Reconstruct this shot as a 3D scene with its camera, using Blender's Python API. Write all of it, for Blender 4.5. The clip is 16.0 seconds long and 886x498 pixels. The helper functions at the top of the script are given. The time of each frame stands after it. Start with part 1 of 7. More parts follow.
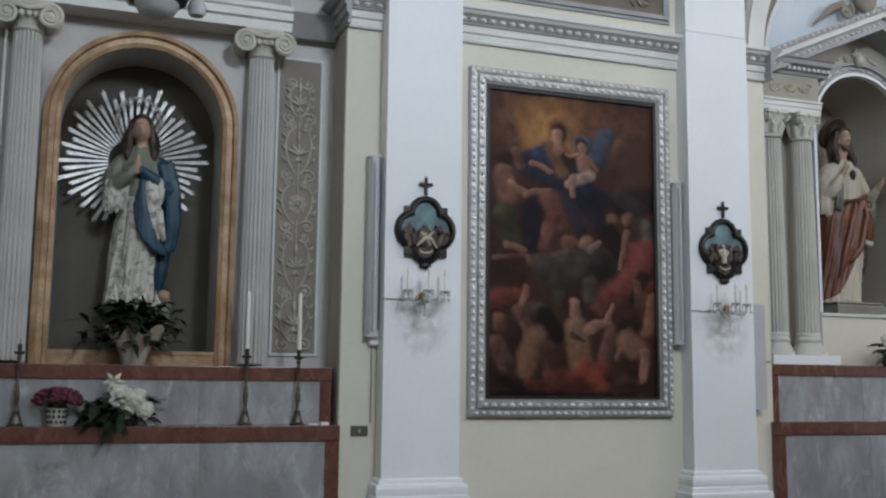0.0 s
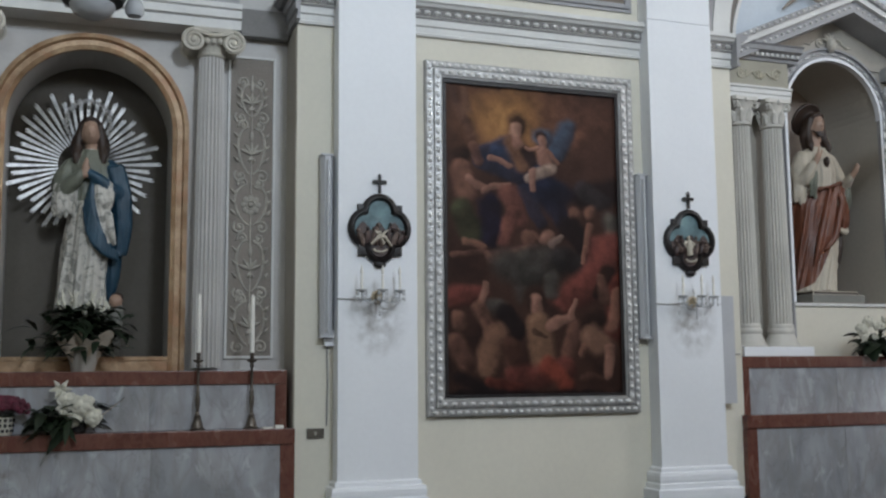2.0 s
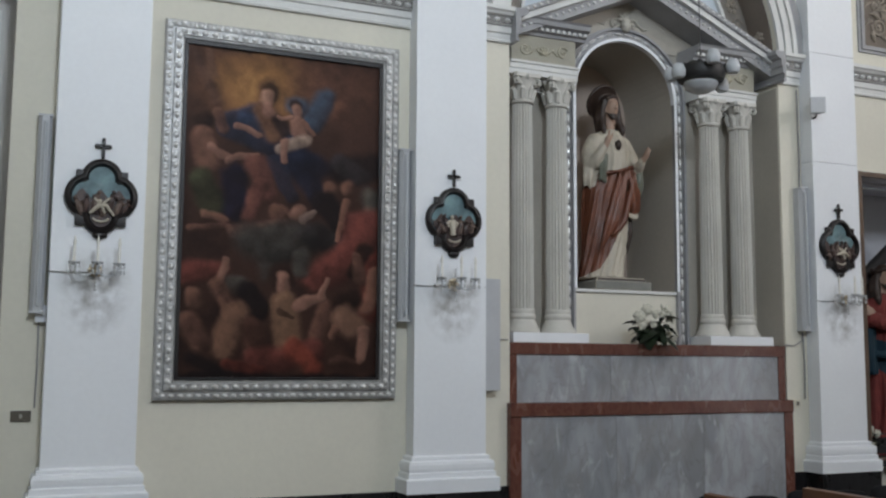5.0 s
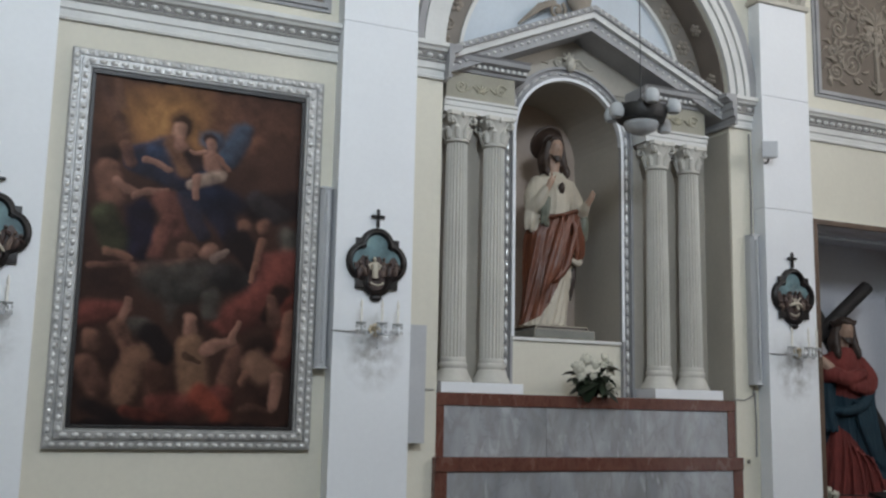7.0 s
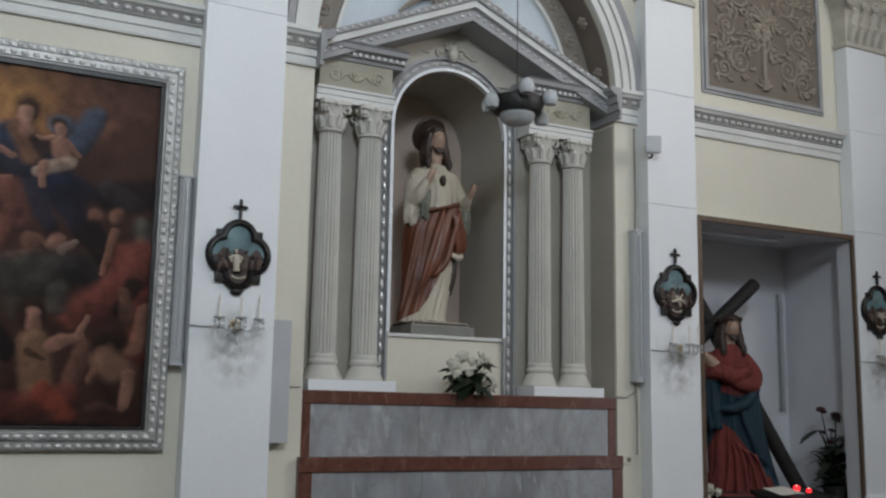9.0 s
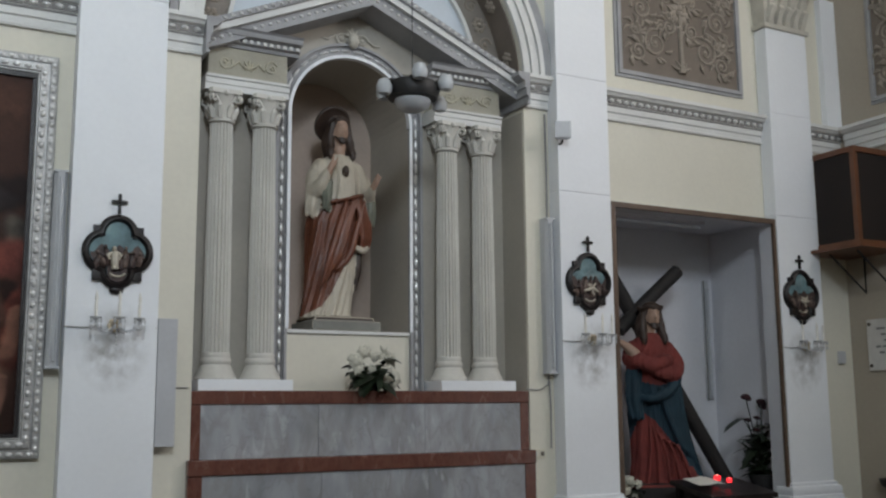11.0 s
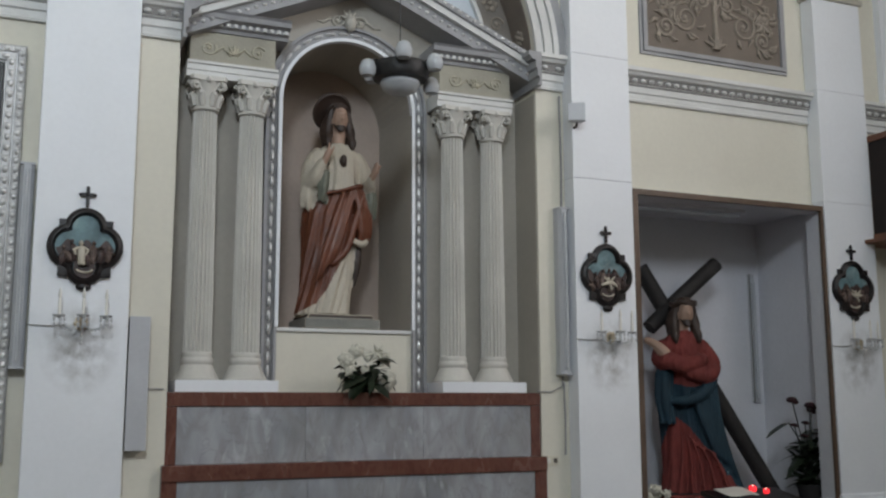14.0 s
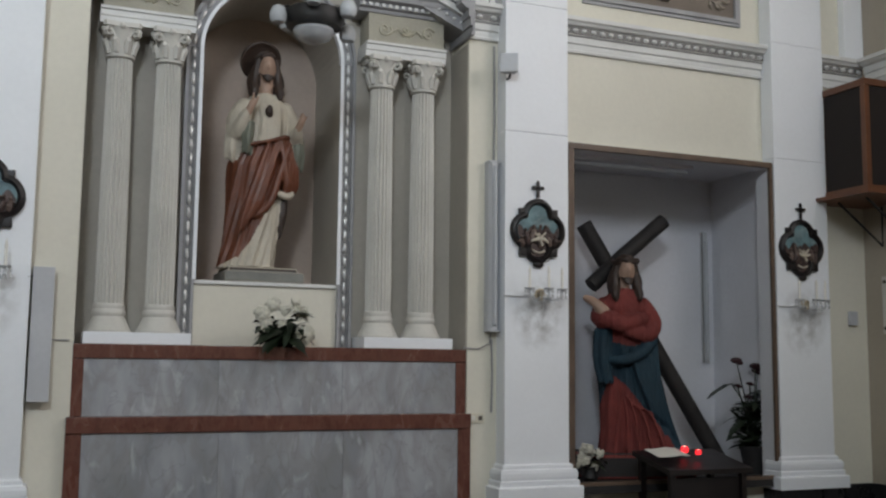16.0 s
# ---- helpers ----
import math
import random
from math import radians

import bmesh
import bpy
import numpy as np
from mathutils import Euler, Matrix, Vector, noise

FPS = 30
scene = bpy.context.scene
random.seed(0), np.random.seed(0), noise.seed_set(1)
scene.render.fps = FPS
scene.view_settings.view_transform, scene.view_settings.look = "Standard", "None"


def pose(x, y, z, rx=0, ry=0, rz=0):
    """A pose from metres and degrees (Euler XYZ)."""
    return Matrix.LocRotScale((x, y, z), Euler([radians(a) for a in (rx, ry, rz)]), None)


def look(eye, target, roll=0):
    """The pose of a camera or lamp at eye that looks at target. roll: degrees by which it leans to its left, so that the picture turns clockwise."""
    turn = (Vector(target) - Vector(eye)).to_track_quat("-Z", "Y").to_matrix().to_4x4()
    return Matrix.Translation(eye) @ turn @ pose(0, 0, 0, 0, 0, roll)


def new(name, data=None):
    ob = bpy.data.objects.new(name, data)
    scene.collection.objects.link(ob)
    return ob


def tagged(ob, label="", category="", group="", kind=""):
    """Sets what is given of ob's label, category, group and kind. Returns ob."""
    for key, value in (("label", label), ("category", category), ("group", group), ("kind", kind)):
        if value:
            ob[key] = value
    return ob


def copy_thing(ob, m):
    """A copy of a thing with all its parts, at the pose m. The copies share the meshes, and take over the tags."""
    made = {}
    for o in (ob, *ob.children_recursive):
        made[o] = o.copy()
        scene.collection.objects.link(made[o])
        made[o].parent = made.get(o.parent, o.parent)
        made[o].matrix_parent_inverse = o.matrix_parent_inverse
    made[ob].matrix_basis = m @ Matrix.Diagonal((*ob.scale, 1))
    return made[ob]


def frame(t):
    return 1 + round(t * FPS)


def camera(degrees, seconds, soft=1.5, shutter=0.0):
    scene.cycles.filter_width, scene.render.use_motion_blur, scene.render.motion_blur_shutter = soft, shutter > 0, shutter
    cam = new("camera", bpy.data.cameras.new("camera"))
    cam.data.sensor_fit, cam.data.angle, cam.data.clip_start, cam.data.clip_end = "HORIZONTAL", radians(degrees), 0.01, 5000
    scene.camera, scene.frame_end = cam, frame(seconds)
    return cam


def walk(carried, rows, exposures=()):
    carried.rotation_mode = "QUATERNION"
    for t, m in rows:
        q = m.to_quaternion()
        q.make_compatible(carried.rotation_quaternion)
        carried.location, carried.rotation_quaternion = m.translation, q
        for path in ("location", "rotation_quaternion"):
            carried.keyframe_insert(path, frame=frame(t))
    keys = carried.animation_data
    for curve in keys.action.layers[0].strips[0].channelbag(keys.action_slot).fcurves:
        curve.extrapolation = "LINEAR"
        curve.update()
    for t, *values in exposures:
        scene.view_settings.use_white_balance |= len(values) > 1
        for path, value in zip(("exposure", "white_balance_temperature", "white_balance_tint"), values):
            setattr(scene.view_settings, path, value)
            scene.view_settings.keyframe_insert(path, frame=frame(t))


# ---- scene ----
from mathutils import bvhtree

cam = camera(47.2, 16.0, soft=2.3)
PATH = [
    (0, (-0.097, 0.049, 1.523), (0.584, 1.912, 1.78), 0.6),
    (0.5, (-0.125, 0.064, 1.575), (0.453, 1.964, 1.81), -0.3),
    (1, (-0.098, 0.02, 1.62), (0.47, 1.925, 1.839), -0.4),
    (1.5, (0.108, -0.011, 1.602), (0.744, 1.875, 1.791), -0.3),
    (2, (0.348, 0.015, 1.583), (1.007, 1.888, 1.824), -0.5),
    (2.5, (0.606, 0.014, 1.578), (1.305, 1.871, 1.829), -0.3),
    (3, (0.85, 0.045, 1.562), (1.521, 1.908, 1.842), 1.3),
    (3.5, (1.143, 0.026, 1.516), (1.869, 1.88, 1.703), -0.1),
    (4, (1.298, 0.09, 1.503), (2.081, 1.923, 1.674), -0.1),
    (4.5, (1.561, -0.011, 1.531), (2.359, 1.81, 1.745), -1.3),
    (4.7, (1.646, -0.067, 1.536), (2.452, 1.752, 1.747), -0.3),
    (7, (2.485, 0.061, 1.542), (3.276, 1.87, 1.859), 1.2),
    (7.5, (2.642, 0.047, 1.557), (3.439, 1.854, 1.874), -1.0),
    (8, (2.77, 0.057, 1.548), (3.641, 1.827, 1.877), -0.8),
    (8.5, (2.904, 0.068, 1.551), (3.822, 1.811, 1.895), -1.4),
    (9, (3.061, 0.065, 1.544), (3.965, 1.821, 1.862), 1.0),
    (9.5, (3.162, 0.051, 1.564), (4.133, 1.766, 1.904), -1.4),
    (9.7, (3.212, 0.046, 1.567), (4.221, 1.738, 1.908), -2.4),
    (11.8, (4.077, -0.042, 1.554), (4.983, 1.719, 1.838), 0.0),
    (12, (4.163, -0.058, 1.552), (5.069, 1.704, 1.828), -0.6),
    (12.5, (4.366, -0.058, 1.537), (5.214, 1.735, 1.792), 0.5),
    (13, (4.497, -0.041, 1.539), (5.328, 1.764, 1.758), -0.4),
    (13.5, (4.571, 0.071, 1.553), (5.364, 1.882, 1.858), 0.4),
    (14, (4.663, 0.151, 1.581), (5.438, 1.969, 1.89), -0.2),
    (14.5, (4.868, 0.121, 1.602), (5.617, 1.944, 1.944), 0.2),
    (15, (5.115, 0.051, 1.624), (5.889, 1.874, 1.898), -0.4),
    (15.5, (5.254, -0.032, 1.586), (6.073, 1.775, 1.839), -1.9),
    (16, (5.445, 0.003, 1.577), (6.181, 1.848, 1.803), 0.6),
]
walk(cam, [(t, look(eye, target, roll)) for t, eye, target, roll in PATH], [(0.0, -0.04, 6330, 12), (2.0, 0.0, 6330, 12), (4.0, -0.07, 6400, 12), (7.5, -0.02, 6400, 11), (9.0, -0.19, 6450, 11), (12.5, -0.11, 6500, 11), (15.0, -0.16, 6560, 12), (16.0, -0.10, 6600, 12)])

# ---- world, daylight and lamps ----
FLOOR = -0.15
W, PIL, BACK = 7.45, 7.29, 7.83          # wall face, pilaster face, back of the altar recesses
X0, X1, Y0, H = -7.0, 12.75, -3.6, 9.6   # the nave

world = bpy.data.worlds.new("sky")
scene.world = world
world.use_nodes = True
wn = world.node_tree.nodes
sky = wn.new("ShaderNodeTexSky")
sky.sky_type, sky.sun_disc = "NISHITA", False
sky.sun_elevation, sky.sun_rotation = radians(40), radians(150)
world.node_tree.links.new(sky.outputs[0], wn["Background"].inputs[0])
wn["Background"].inputs[1].default_value = 0.12

sun = new("sun", bpy.data.lights.new("sun", "SUN"))
sun.data.energy, sun.data.angle, sun.data.color = 2.0, radians(3), (1.0, 0.95, 0.88)
sun.matrix_world = look((20, 4, 18), (12, 2, 0))

WINDOWS = (-2.6, 3.4, 8.4)          # centres of the high windows assumed opposite, out of view
WZ0, WZ1 = 6.3, 8.5
DOOR = (1.45, 2.05)                       # gap of the half-open entrance door
ROSE = (-0.2, 3.4, 4.9, 7.9)              # large window over the entrance


def daylight(name, w, h, power, eye, target, col=(0.845, 0.91, 1.0)):
    lamp = new(name, bpy.data.lights.new(name, "AREA"))
    lamp.data.shape, lamp.data.size, lamp.data.size_y, lamp.data.energy, lamp.data.color = "RECTANGLE", w, h, power, col
    lamp.matrix_world = look(eye, target)


# added lamps at the unseen windows, aimed up to brighten the wall's top
for wx, watt in zip(WINDOWS, (140, 560, 85)):
    daylight("window_daylight", 1.6, 2.1, watt, (wx, Y0 + 0.02, 7.4), (wx + 0.2, 7.4, 11.0), (0.80, 0.905, 1.0))
daylight("facade_daylight", 3.5, 2.9, 220, (X1 - 0.02, 1.6, 6.4), (X1 - 8, 4.2, 7.0), (0.98, 0.93, 0.905))
daylight("door_daylight", 0.58, 2.3, 20, (X1 + 0.2, 1.75, 1.0), (6, 5.0, 0.9))


# ---- materials ----
def material(name, base, rough=0.6, vary=0.10, scale=2.0, grain=40.0, bump=0.1, metal=0.0, tint=None, stain=0.0, stain_col=(0.25, 0.2, 0.15), coat=0.0, island=0.0, folds=0.0, spread=(0.56, 0.75)):
    m = bpy.data.materials.new(name)
    m.use_nodes = True
    n, l = m.node_tree.nodes, m.node_tree.links
    b = n["Principled BSDF"]
    b.inputs["Metallic"].default_value, b.inputs["Coat Weight"].default_value = metal, coat
    co = n.new("ShaderNodeTexCoord")
    big, small = n.new("ShaderNodeTexNoise"), n.new("ShaderNodeTexNoise")
    big.inputs["Scale"].default_value, big.inputs["Detail"].default_value = scale, 6
    small.inputs["Scale"].default_value, small.inputs["Detail"].default_value = grain, 4
    geo = n.new("ShaderNodeNewGeometry")
    for t in (big, small):
        l.new(geo.outputs["Position"], t.inputs["Vector"])
    ramp = n.new("ShaderNodeMix")
    ramp.data_type = "RGBA"
    lo = [c * (1 - vary) for c in base]
    hi = list(tint) if tint else [min(1, c * (1 + vary)) for c in base]
    ramp.inputs[6].default_value, ramp.inputs[7].default_value = (*lo, 1), (*hi, 1)
    mr = n.new("ShaderNodeMapRange")
    mr.inputs[1].default_value, mr.inputs[2].default_value = 0.3, 0.7
    l.new(big.outputs[0], mr.inputs[0])
    l.new(mr.outputs[0], ramp.inputs[0])
    out = ramp.outputs[2]
    fine = n.new("ShaderNodeMix")
    fine.data_type, fine.blend_type = "RGBA", "MULTIPLY"
    mr2 = n.new("ShaderNodeMapRange")
    mr2.inputs[1].default_value, mr2.inputs[2].default_value, mr2.inputs[3].default_value, mr2.inputs[4].default_value = 0.3, 0.7, 1 - vary * 0.8, 1.0
    l.new(small.outputs[0], mr2.inputs[0])
    fine.inputs[0].default_value = 1.0
    l.new(out, fine.inputs[6])
    l.new(mr2.outputs[0], fine.inputs[7])
    out = fine.outputs[2]
    if stain:
        st = n.new("ShaderNodeTexNoise")
        st.inputs["Scale"].default_value, st.inputs["Detail"].default_value, st.inputs["Distortion"].default_value = scale * 0.7, 8, 0.8
        l.new(geo.outputs["Position"], st.inputs["Vector"])
        sm = n.new("ShaderNodeMapRange")
        sm.inputs[1].default_value, sm.inputs[2].default_value, sm.inputs[4].default_value = *spread, stain
        l.new(st.outputs[0], sm.inputs[0])
        sx = n.new("ShaderNodeMix")
        sx.data_type = "RGBA"
        sx.inputs[7].default_value = (*stain_col, 1)
        l.new(sm.outputs[0], sx.inputs[0])
        l.new(out, sx.inputs[6])
        out = sx.outputs[2]
    if island:
        iv = n.new("ShaderNodeMapRange")
        iv.inputs[3].default_value, iv.inputs[4].default_value = 1 - island, 1.0
        l.new(geo.outputs["Random Per Island"], iv.inputs[0])
        im = n.new("ShaderNodeMix")
        im.data_type, im.blend_type = "RGBA", "MULTIPLY"
        im.inputs[0].default_value = 1
        l.new(out, im.inputs[6])
        l.new(iv.outputs[0], im.inputs[7])
        out = im.outputs[2]
    l.new(out, b.inputs["Base Color"])
    rr = n.new("ShaderNodeMapRange")
    rr.inputs[3].default_value, rr.inputs[4].default_value = max(0.02, rough - 0.08), min(1, rough + 0.08)
    l.new(big.outputs[0], rr.inputs[0])
    l.new(rr.outputs[0], b.inputs["Roughness"])
    if bump:
        bp = n.new("ShaderNodeBump")
        bp.inputs["Strength"].default_value, bp.inputs["Distance"].default_value = bump, 0.01
        l.new(small.outputs[0], bp.inputs["Height"])
        l.new(bp.outputs[0], b.inputs["Normal"])
        if folds:
            mp, fn, fb = n.new("ShaderNodeMapping"), n.new("ShaderNodeTexNoise"), n.new("ShaderNodeBump")
            mp.inputs["Scale"].default_value, mp.inputs["Rotation"].default_value = (13, 13, 2.2), (0, 0.22, 0)
            fn.inputs["Scale"].default_value, fn.inputs["Detail"].default_value, fn.inputs["Distortion"].default_value = 1.0, 3, 0.6
            fb.inputs["Strength"].default_value, fb.inputs["Distance"].default_value = folds, 0.06
            l.new(geo.outputs["Position"], mp.inputs[0])
            l.new(mp.outputs[0], fn.inputs["Vector"])
            l.new(fn.outputs[0], fb.inputs["Height"])
            l.new(bp.outputs[0], fb.inputs["Normal"])
            l.new(fb.outputs[0], b.inputs["Normal"])
    return m


def marble(name, base, vein, dark, scale=1.6, rough=0.16, lines=0.0):
    """Clouded stone with soft veins; lines adds thin sharp ones running aslant."""
    m = bpy.data.materials.new(name)
    m.use_nodes = True
    n, l = m.node_tree.nodes, m.node_tree.links
    b = n["Principled BSDF"]
    geo, info = n.new("ShaderNodeNewGeometry"), n.new("ShaderNodeObjectInfo")
    off = n.new("ShaderNodeVectorMath")
    off.operation = "MULTIPLY_ADD"
    cmb = n.new("ShaderNodeCombineXYZ")
    for i in range(3):
        l.new(info.outputs["Random"], cmb.inputs[i])
    off.inputs[1].default_value = (9, 7, 5)
    l.new(cmb.outputs[0], off.inputs[0])
    l.new(geo.outputs["Position"], off.inputs[2])
    mp = n.new("ShaderNodeMapping")
    mp.inputs["Rotation"].default_value, mp.inputs["Scale"].default_value = (0, 0.7, 0), (1.7, 1, 0.8)
    l.new(off.outputs[0], mp.inputs[0])

    def cloud(k, detail, bend):
        t = n.new("ShaderNodeTexNoise")
        t.inputs["Scale"].default_value, t.inputs["Detail"].default_value, t.inputs["Distortion"].default_value = k, detail, bend
        l.new(mp.outputs[0], t.inputs["Vector"])
        return t.outputs[0]

    def ramp(src, *stops):
        r = n.new("ShaderNodeValToRGB")
        while len(r.color_ramp.elements) < len(stops):
            r.color_ramp.elements.new(0.5)
        for e, (p, c) in zip(r.color_ramp.elements, stops):
            e.position, e.color = p, (*c, 1)
        l.new(src, r.inputs[0])
        return r.outputs[0]

    def over(fac, a, col):
        mx = n.new("ShaderNodeMix")
        mx.data_type = "RGBA"
        mx.inputs[7].default_value = (*col, 1)
        l.new(fac, mx.inputs[0])
        l.new(a, mx.inputs[6])
        return mx.outputs[2]

    grey = (0.42,) * 3
    big = cloud(scale, 7, 0.9)
    out = ramp(big, (0.40, dark), (0.60, base))
    out = over(ramp(cloud(scale * 2.2, 9, 0.5), (0.36, (0,) * 3), (0.5, grey), (0.60, (0,) * 3)), out, vein)
    if lines:
        k = (lines,) * 3
        out = over(ramp(cloud(scale * 1.5, 5, 1.6), (0.482, (0,) * 3), (0.5, k), (0.522, (0,) * 3)), out, [c * 0.62 for c in vein])
        out = over(ramp(cloud(scale * 3.1, 6, 1.1), (0.60, (0,) * 3), (0.72, (0.55,) * 3)), out, [min(1, c * 1.35) for c in base])
    l.new(out, b.inputs["Base Color"])
    rr = n.new("ShaderNodeMapRange")
    rr.inputs[3].default_value, rr.inputs[4].default_value = rough, rough + 0.12
    l.new(big, rr.inputs[0])
    l.new(rr.outputs[0], b.inputs["Roughness"])
    return m


CREAM = material("cream wall paint", (0.725, 0.695, 0.595), 0.7, 0.05, 0.7, 25, 0.06, stain=0.10, stain_col=(0.5, 0.44, 0.34))
WHITE = material("white pilaster paint", (0.85, 0.87, 0.90), 0.5, 0.03, 0.9, 30, 0.05, stain=0.06, stain_col=(0.5, 0.5, 0.5))
GREYW = material("grey recess paint", (0.45, 0.42, 0.365), 0.65, 0.08, 1.2, 25, 0.06, stain=0.12, stain_col=(0.36, 0.32, 0.26))
MOULD = material("off-white moulding paint", (0.70, 0.70, 0.68), 0.55, 0.07, 3, 40, 0.1, stain=0.15, stain_col=(0.40, 0.38, 0.36))
MGREY = material("grey moulding paint", (0.36, 0.36, 0.37), 0.55, 0.12, 4, 40, 0.12, stain=0.2, stain_col=(0.22, 0.2, 0.19))
MDARK = material("shadow grey paint", (0.22, 0.21, 0.20), 0.6, 0.15, 4, 40, 0.12)
GROOVE = material("dark grey groove paint", (0.25, 0.245, 0.245), 0.55, 0.15, 5, 40, 0.12)
COLM = material("stone-coloured column paint", (0.63, 0.61, 0.56), 0.5, 0.07, 2.5, 30, 0.1, stain=0.15, stain_col=(0.42, 0.40, 0.34))
COLB = material("blue-grey column paint", (0.54, 0.525, 0.505), 0.5, 0.07, 2.5, 30, 0.1, stain=0.15, stain_col=(0.40, 0.38, 0.35))
STUCCO = material("taupe stucco ground", (0.20, 0.165, 0.135), 0.8, 0.12, 4, 60, 0.35, stain=0.25, stain_col=(0.28, 0.22, 0.18))
STUCCOG = material("grey stucco ground", (0.275, 0.245, 0.215), 0.8, 0.12, 4, 60, 0.35)
RELIEF = material("pale stucco relief", (0.55, 0.52, 0.45), 0.6, 0.15, 6, 60, 0.3, stain=0.3, stain_col=(0.40, 0.33, 0.22))
FRIEZE = material("ochre frieze paint", (0.39, 0.37, 0.30), 0.7, 0.1, 4, 50, 0.2)
GOLDR = material("dull gilt relief", (0.47, 0.44, 0.34), 0.45, 0.2, 8, 60, 0.2, metal=0.1)
SILVER = material("silver leaf", (0.74, 0.74, 0.73), 0.34, 0.12, 8, 60, 0.2, metal=0.55, stain=0.3, stain_col=(0.3, 0.27, 0.23))
RAYS = material("dulled silver rays", (0.50, 0.50, 0.495), 0.4, 0.35, 10, 60, 0.2, metal=0.6, stain=0.4, stain_col=(0.16, 0.14, 0.12))
SILVERD = material("tarnished silver leaf", (0.50, 0.495, 0.485), 0.42, 0.2, 8, 60, 0.3, metal=0.45)
GILT = material("worn gilt wood", (0.42, 0.24, 0.115), 0.45, 0.3, 7, 60, 0.35, metal=0.2, tint=(0.60, 0.43, 0.27), stain=0.65, stain_col=(0.40, 0.21, 0.115), spread=(0.50, 0.66))
NICHE1 = material("dark grey niche paint", (0.115, 0.102, 0.085), 0.8, 0.12, 2, 30, 0.08)
NICHE2 = material("taupe niche paint", (0.47, 0.385, 0.325), 0.7, 0.08, 1.5, 30, 0.06)
BLUEW = material("pale blue-grey paint", (0.60, 0.66, 0.72), 0.6, 0.06, 2, 30, 0.05)
BOXW = material("cool grey alcove paint", (0.66, 0.665, 0.70), 0.65, 0.06, 1.2, 25, 0.05)
MARB = marble("grey veined marble", (0.40, 0.41, 0.435), (0.24, 0.228, 0.215), (0.27, 0.28, 0.30), 1.5, 0.12, 0.25)
REDM = marble("red-brown marble", (0.14, 0.054, 0.039), (0.18, 0.085, 0.063), (0.105, 0.039, 0.029), 5, 0.2)
BLACKM = marble("black marble", (0.016, 0.015, 0.016), (0.030, 0.030, 0.030), (0.010, 0.010, 0.010), 3, 0.22)
FLOORM = marble("dark floor marble", (0.085, 0.078, 0.074), (0.09, 0.085, 0.08), (0.10, 0.095, 0.09), 2, 0.25)
WALNUT = material("dark walnut wood", (0.009, 0.006, 0.006), 0.42, 0.3, 6, 60, 0.2)
OAK = material("orange varnished wood", (0.15, 0.062, 0.026), 0.35, 0.25, 5, 70, 0.12, stain=0.3, stain_col=(0.14, 0.06, 0.025))
BOXWOOD = material("red-brown cabinet wood", (0.15, 0.055, 0.023), 0.4, 0.25, 5, 70, 0.12)
DARKWOOD = material("very dark wood", (0.012, 0.008, 0.007), 0.4, 0.3, 5, 60, 0.15)
LOGM = material("dark brown cross timber", (0.021, 0.018, 0.017), 0.7, 0.3, 6, 50, 0.4)
CLOTH = material("dark speaker cloth", (0.018, 0.012, 0.010), 0.9, 0.2, 6, 200, 0.3)
BRASS = material("pale aged brass", (0.52, 0.44, 0.32), 0.4, 0.25, 10, 80, 0.15, metal=0.4, stain=0.3, stain_col=(0.12, 0.08, 0.04))
BRONZE = material("dark bronze", (0.13, 0.11, 0.09), 0.4, 0.25, 10, 80, 0.15, metal=0.7)
WAX = material("white wax", (0.80, 0.78, 0.72), 0.45, 0.04, 5, 40, 0.03)
GREYMET = material("grey enamelled metal", (0.50, 0.51, 0.53), 0.4, 0.06, 3, 40, 0.03)
DKMETAL = material("black metal", (0.014, 0.013, 0.013), 0.5, 0.2, 6, 60, 0.1)
FROST = material("frosted lamp glass", (0.52, 0.54, 0.56), 0.18, 0.06, 6, 60, 0.05)
SWITCH = material("brown switch plate", (0.11, 0.095, 0.075), 0.4, 0.1, 6, 60, 0.05)
SOCKET = material("ivory socket plate", (0.66, 0.62, 0.5), 0.4, 0.05, 6, 60, 0.03)
CABLE = material("grey cable", (0.30, 0.29, 0.28), 0.6, 0.1, 6, 60, 0.05)
LEAF = material("dark green leaves", (0.018, 0.032, 0.015), 0.45, 0.3, 8, 60, 0.15, island=0.5)
PETALW = material("white petals", (0.65, 0.63, 0.53), 0.6, 0.08, 12, 80, 0.1, island=0.25)
PETALD = material("blackish red petals", (0.035, 0.007, 0.010), 0.5, 0.3, 12, 80, 0.1)
PETALR = material("dark magenta petals", (0.14, 0.015, 0.038), 0.6, 0.3, 12, 80, 0.1, island=0.5)
WRAP = material("cream wrapping paper", (0.40, 0.34, 0.27), 0.6, 0.12, 8, 60, 0.15)
CLEARW = material("pale plastic pot", (0.40, 0.38, 0.34), 0.3, 0.08, 8, 60, 0.05)
FRAMEW = material("thin brown frame wood", (0.13, 0.085, 0.058), 0.45, 0.25, 5, 70, 0.12)
RELIEF2 = material("dusty stucco relief", (0.33, 0.285, 0.235), 0.75, 0.2, 7, 60, 0.35, stain=0.4, stain_col=(0.27, 0.21, 0.16))
RELIEF3 = material("grey stucco relief", (0.45, 0.42, 0.37), 0.6, 0.2, 9, 60, 0.3, stain=0.5, stain_col=(0.30, 0.26, 0.19))
PAPER = material("white paper", (0.74, 0.72, 0.66), 0.7, 0.05, 8, 60, 0.05)
BLACKF = material("black upholstery", (0.013, 0.013, 0.014), 0.65, 0.2, 8, 120, 0.2)
BLACKF.node_tree.nodes["Principled BSDF"].inputs["Specular IOR Level"].default_value = 0.1
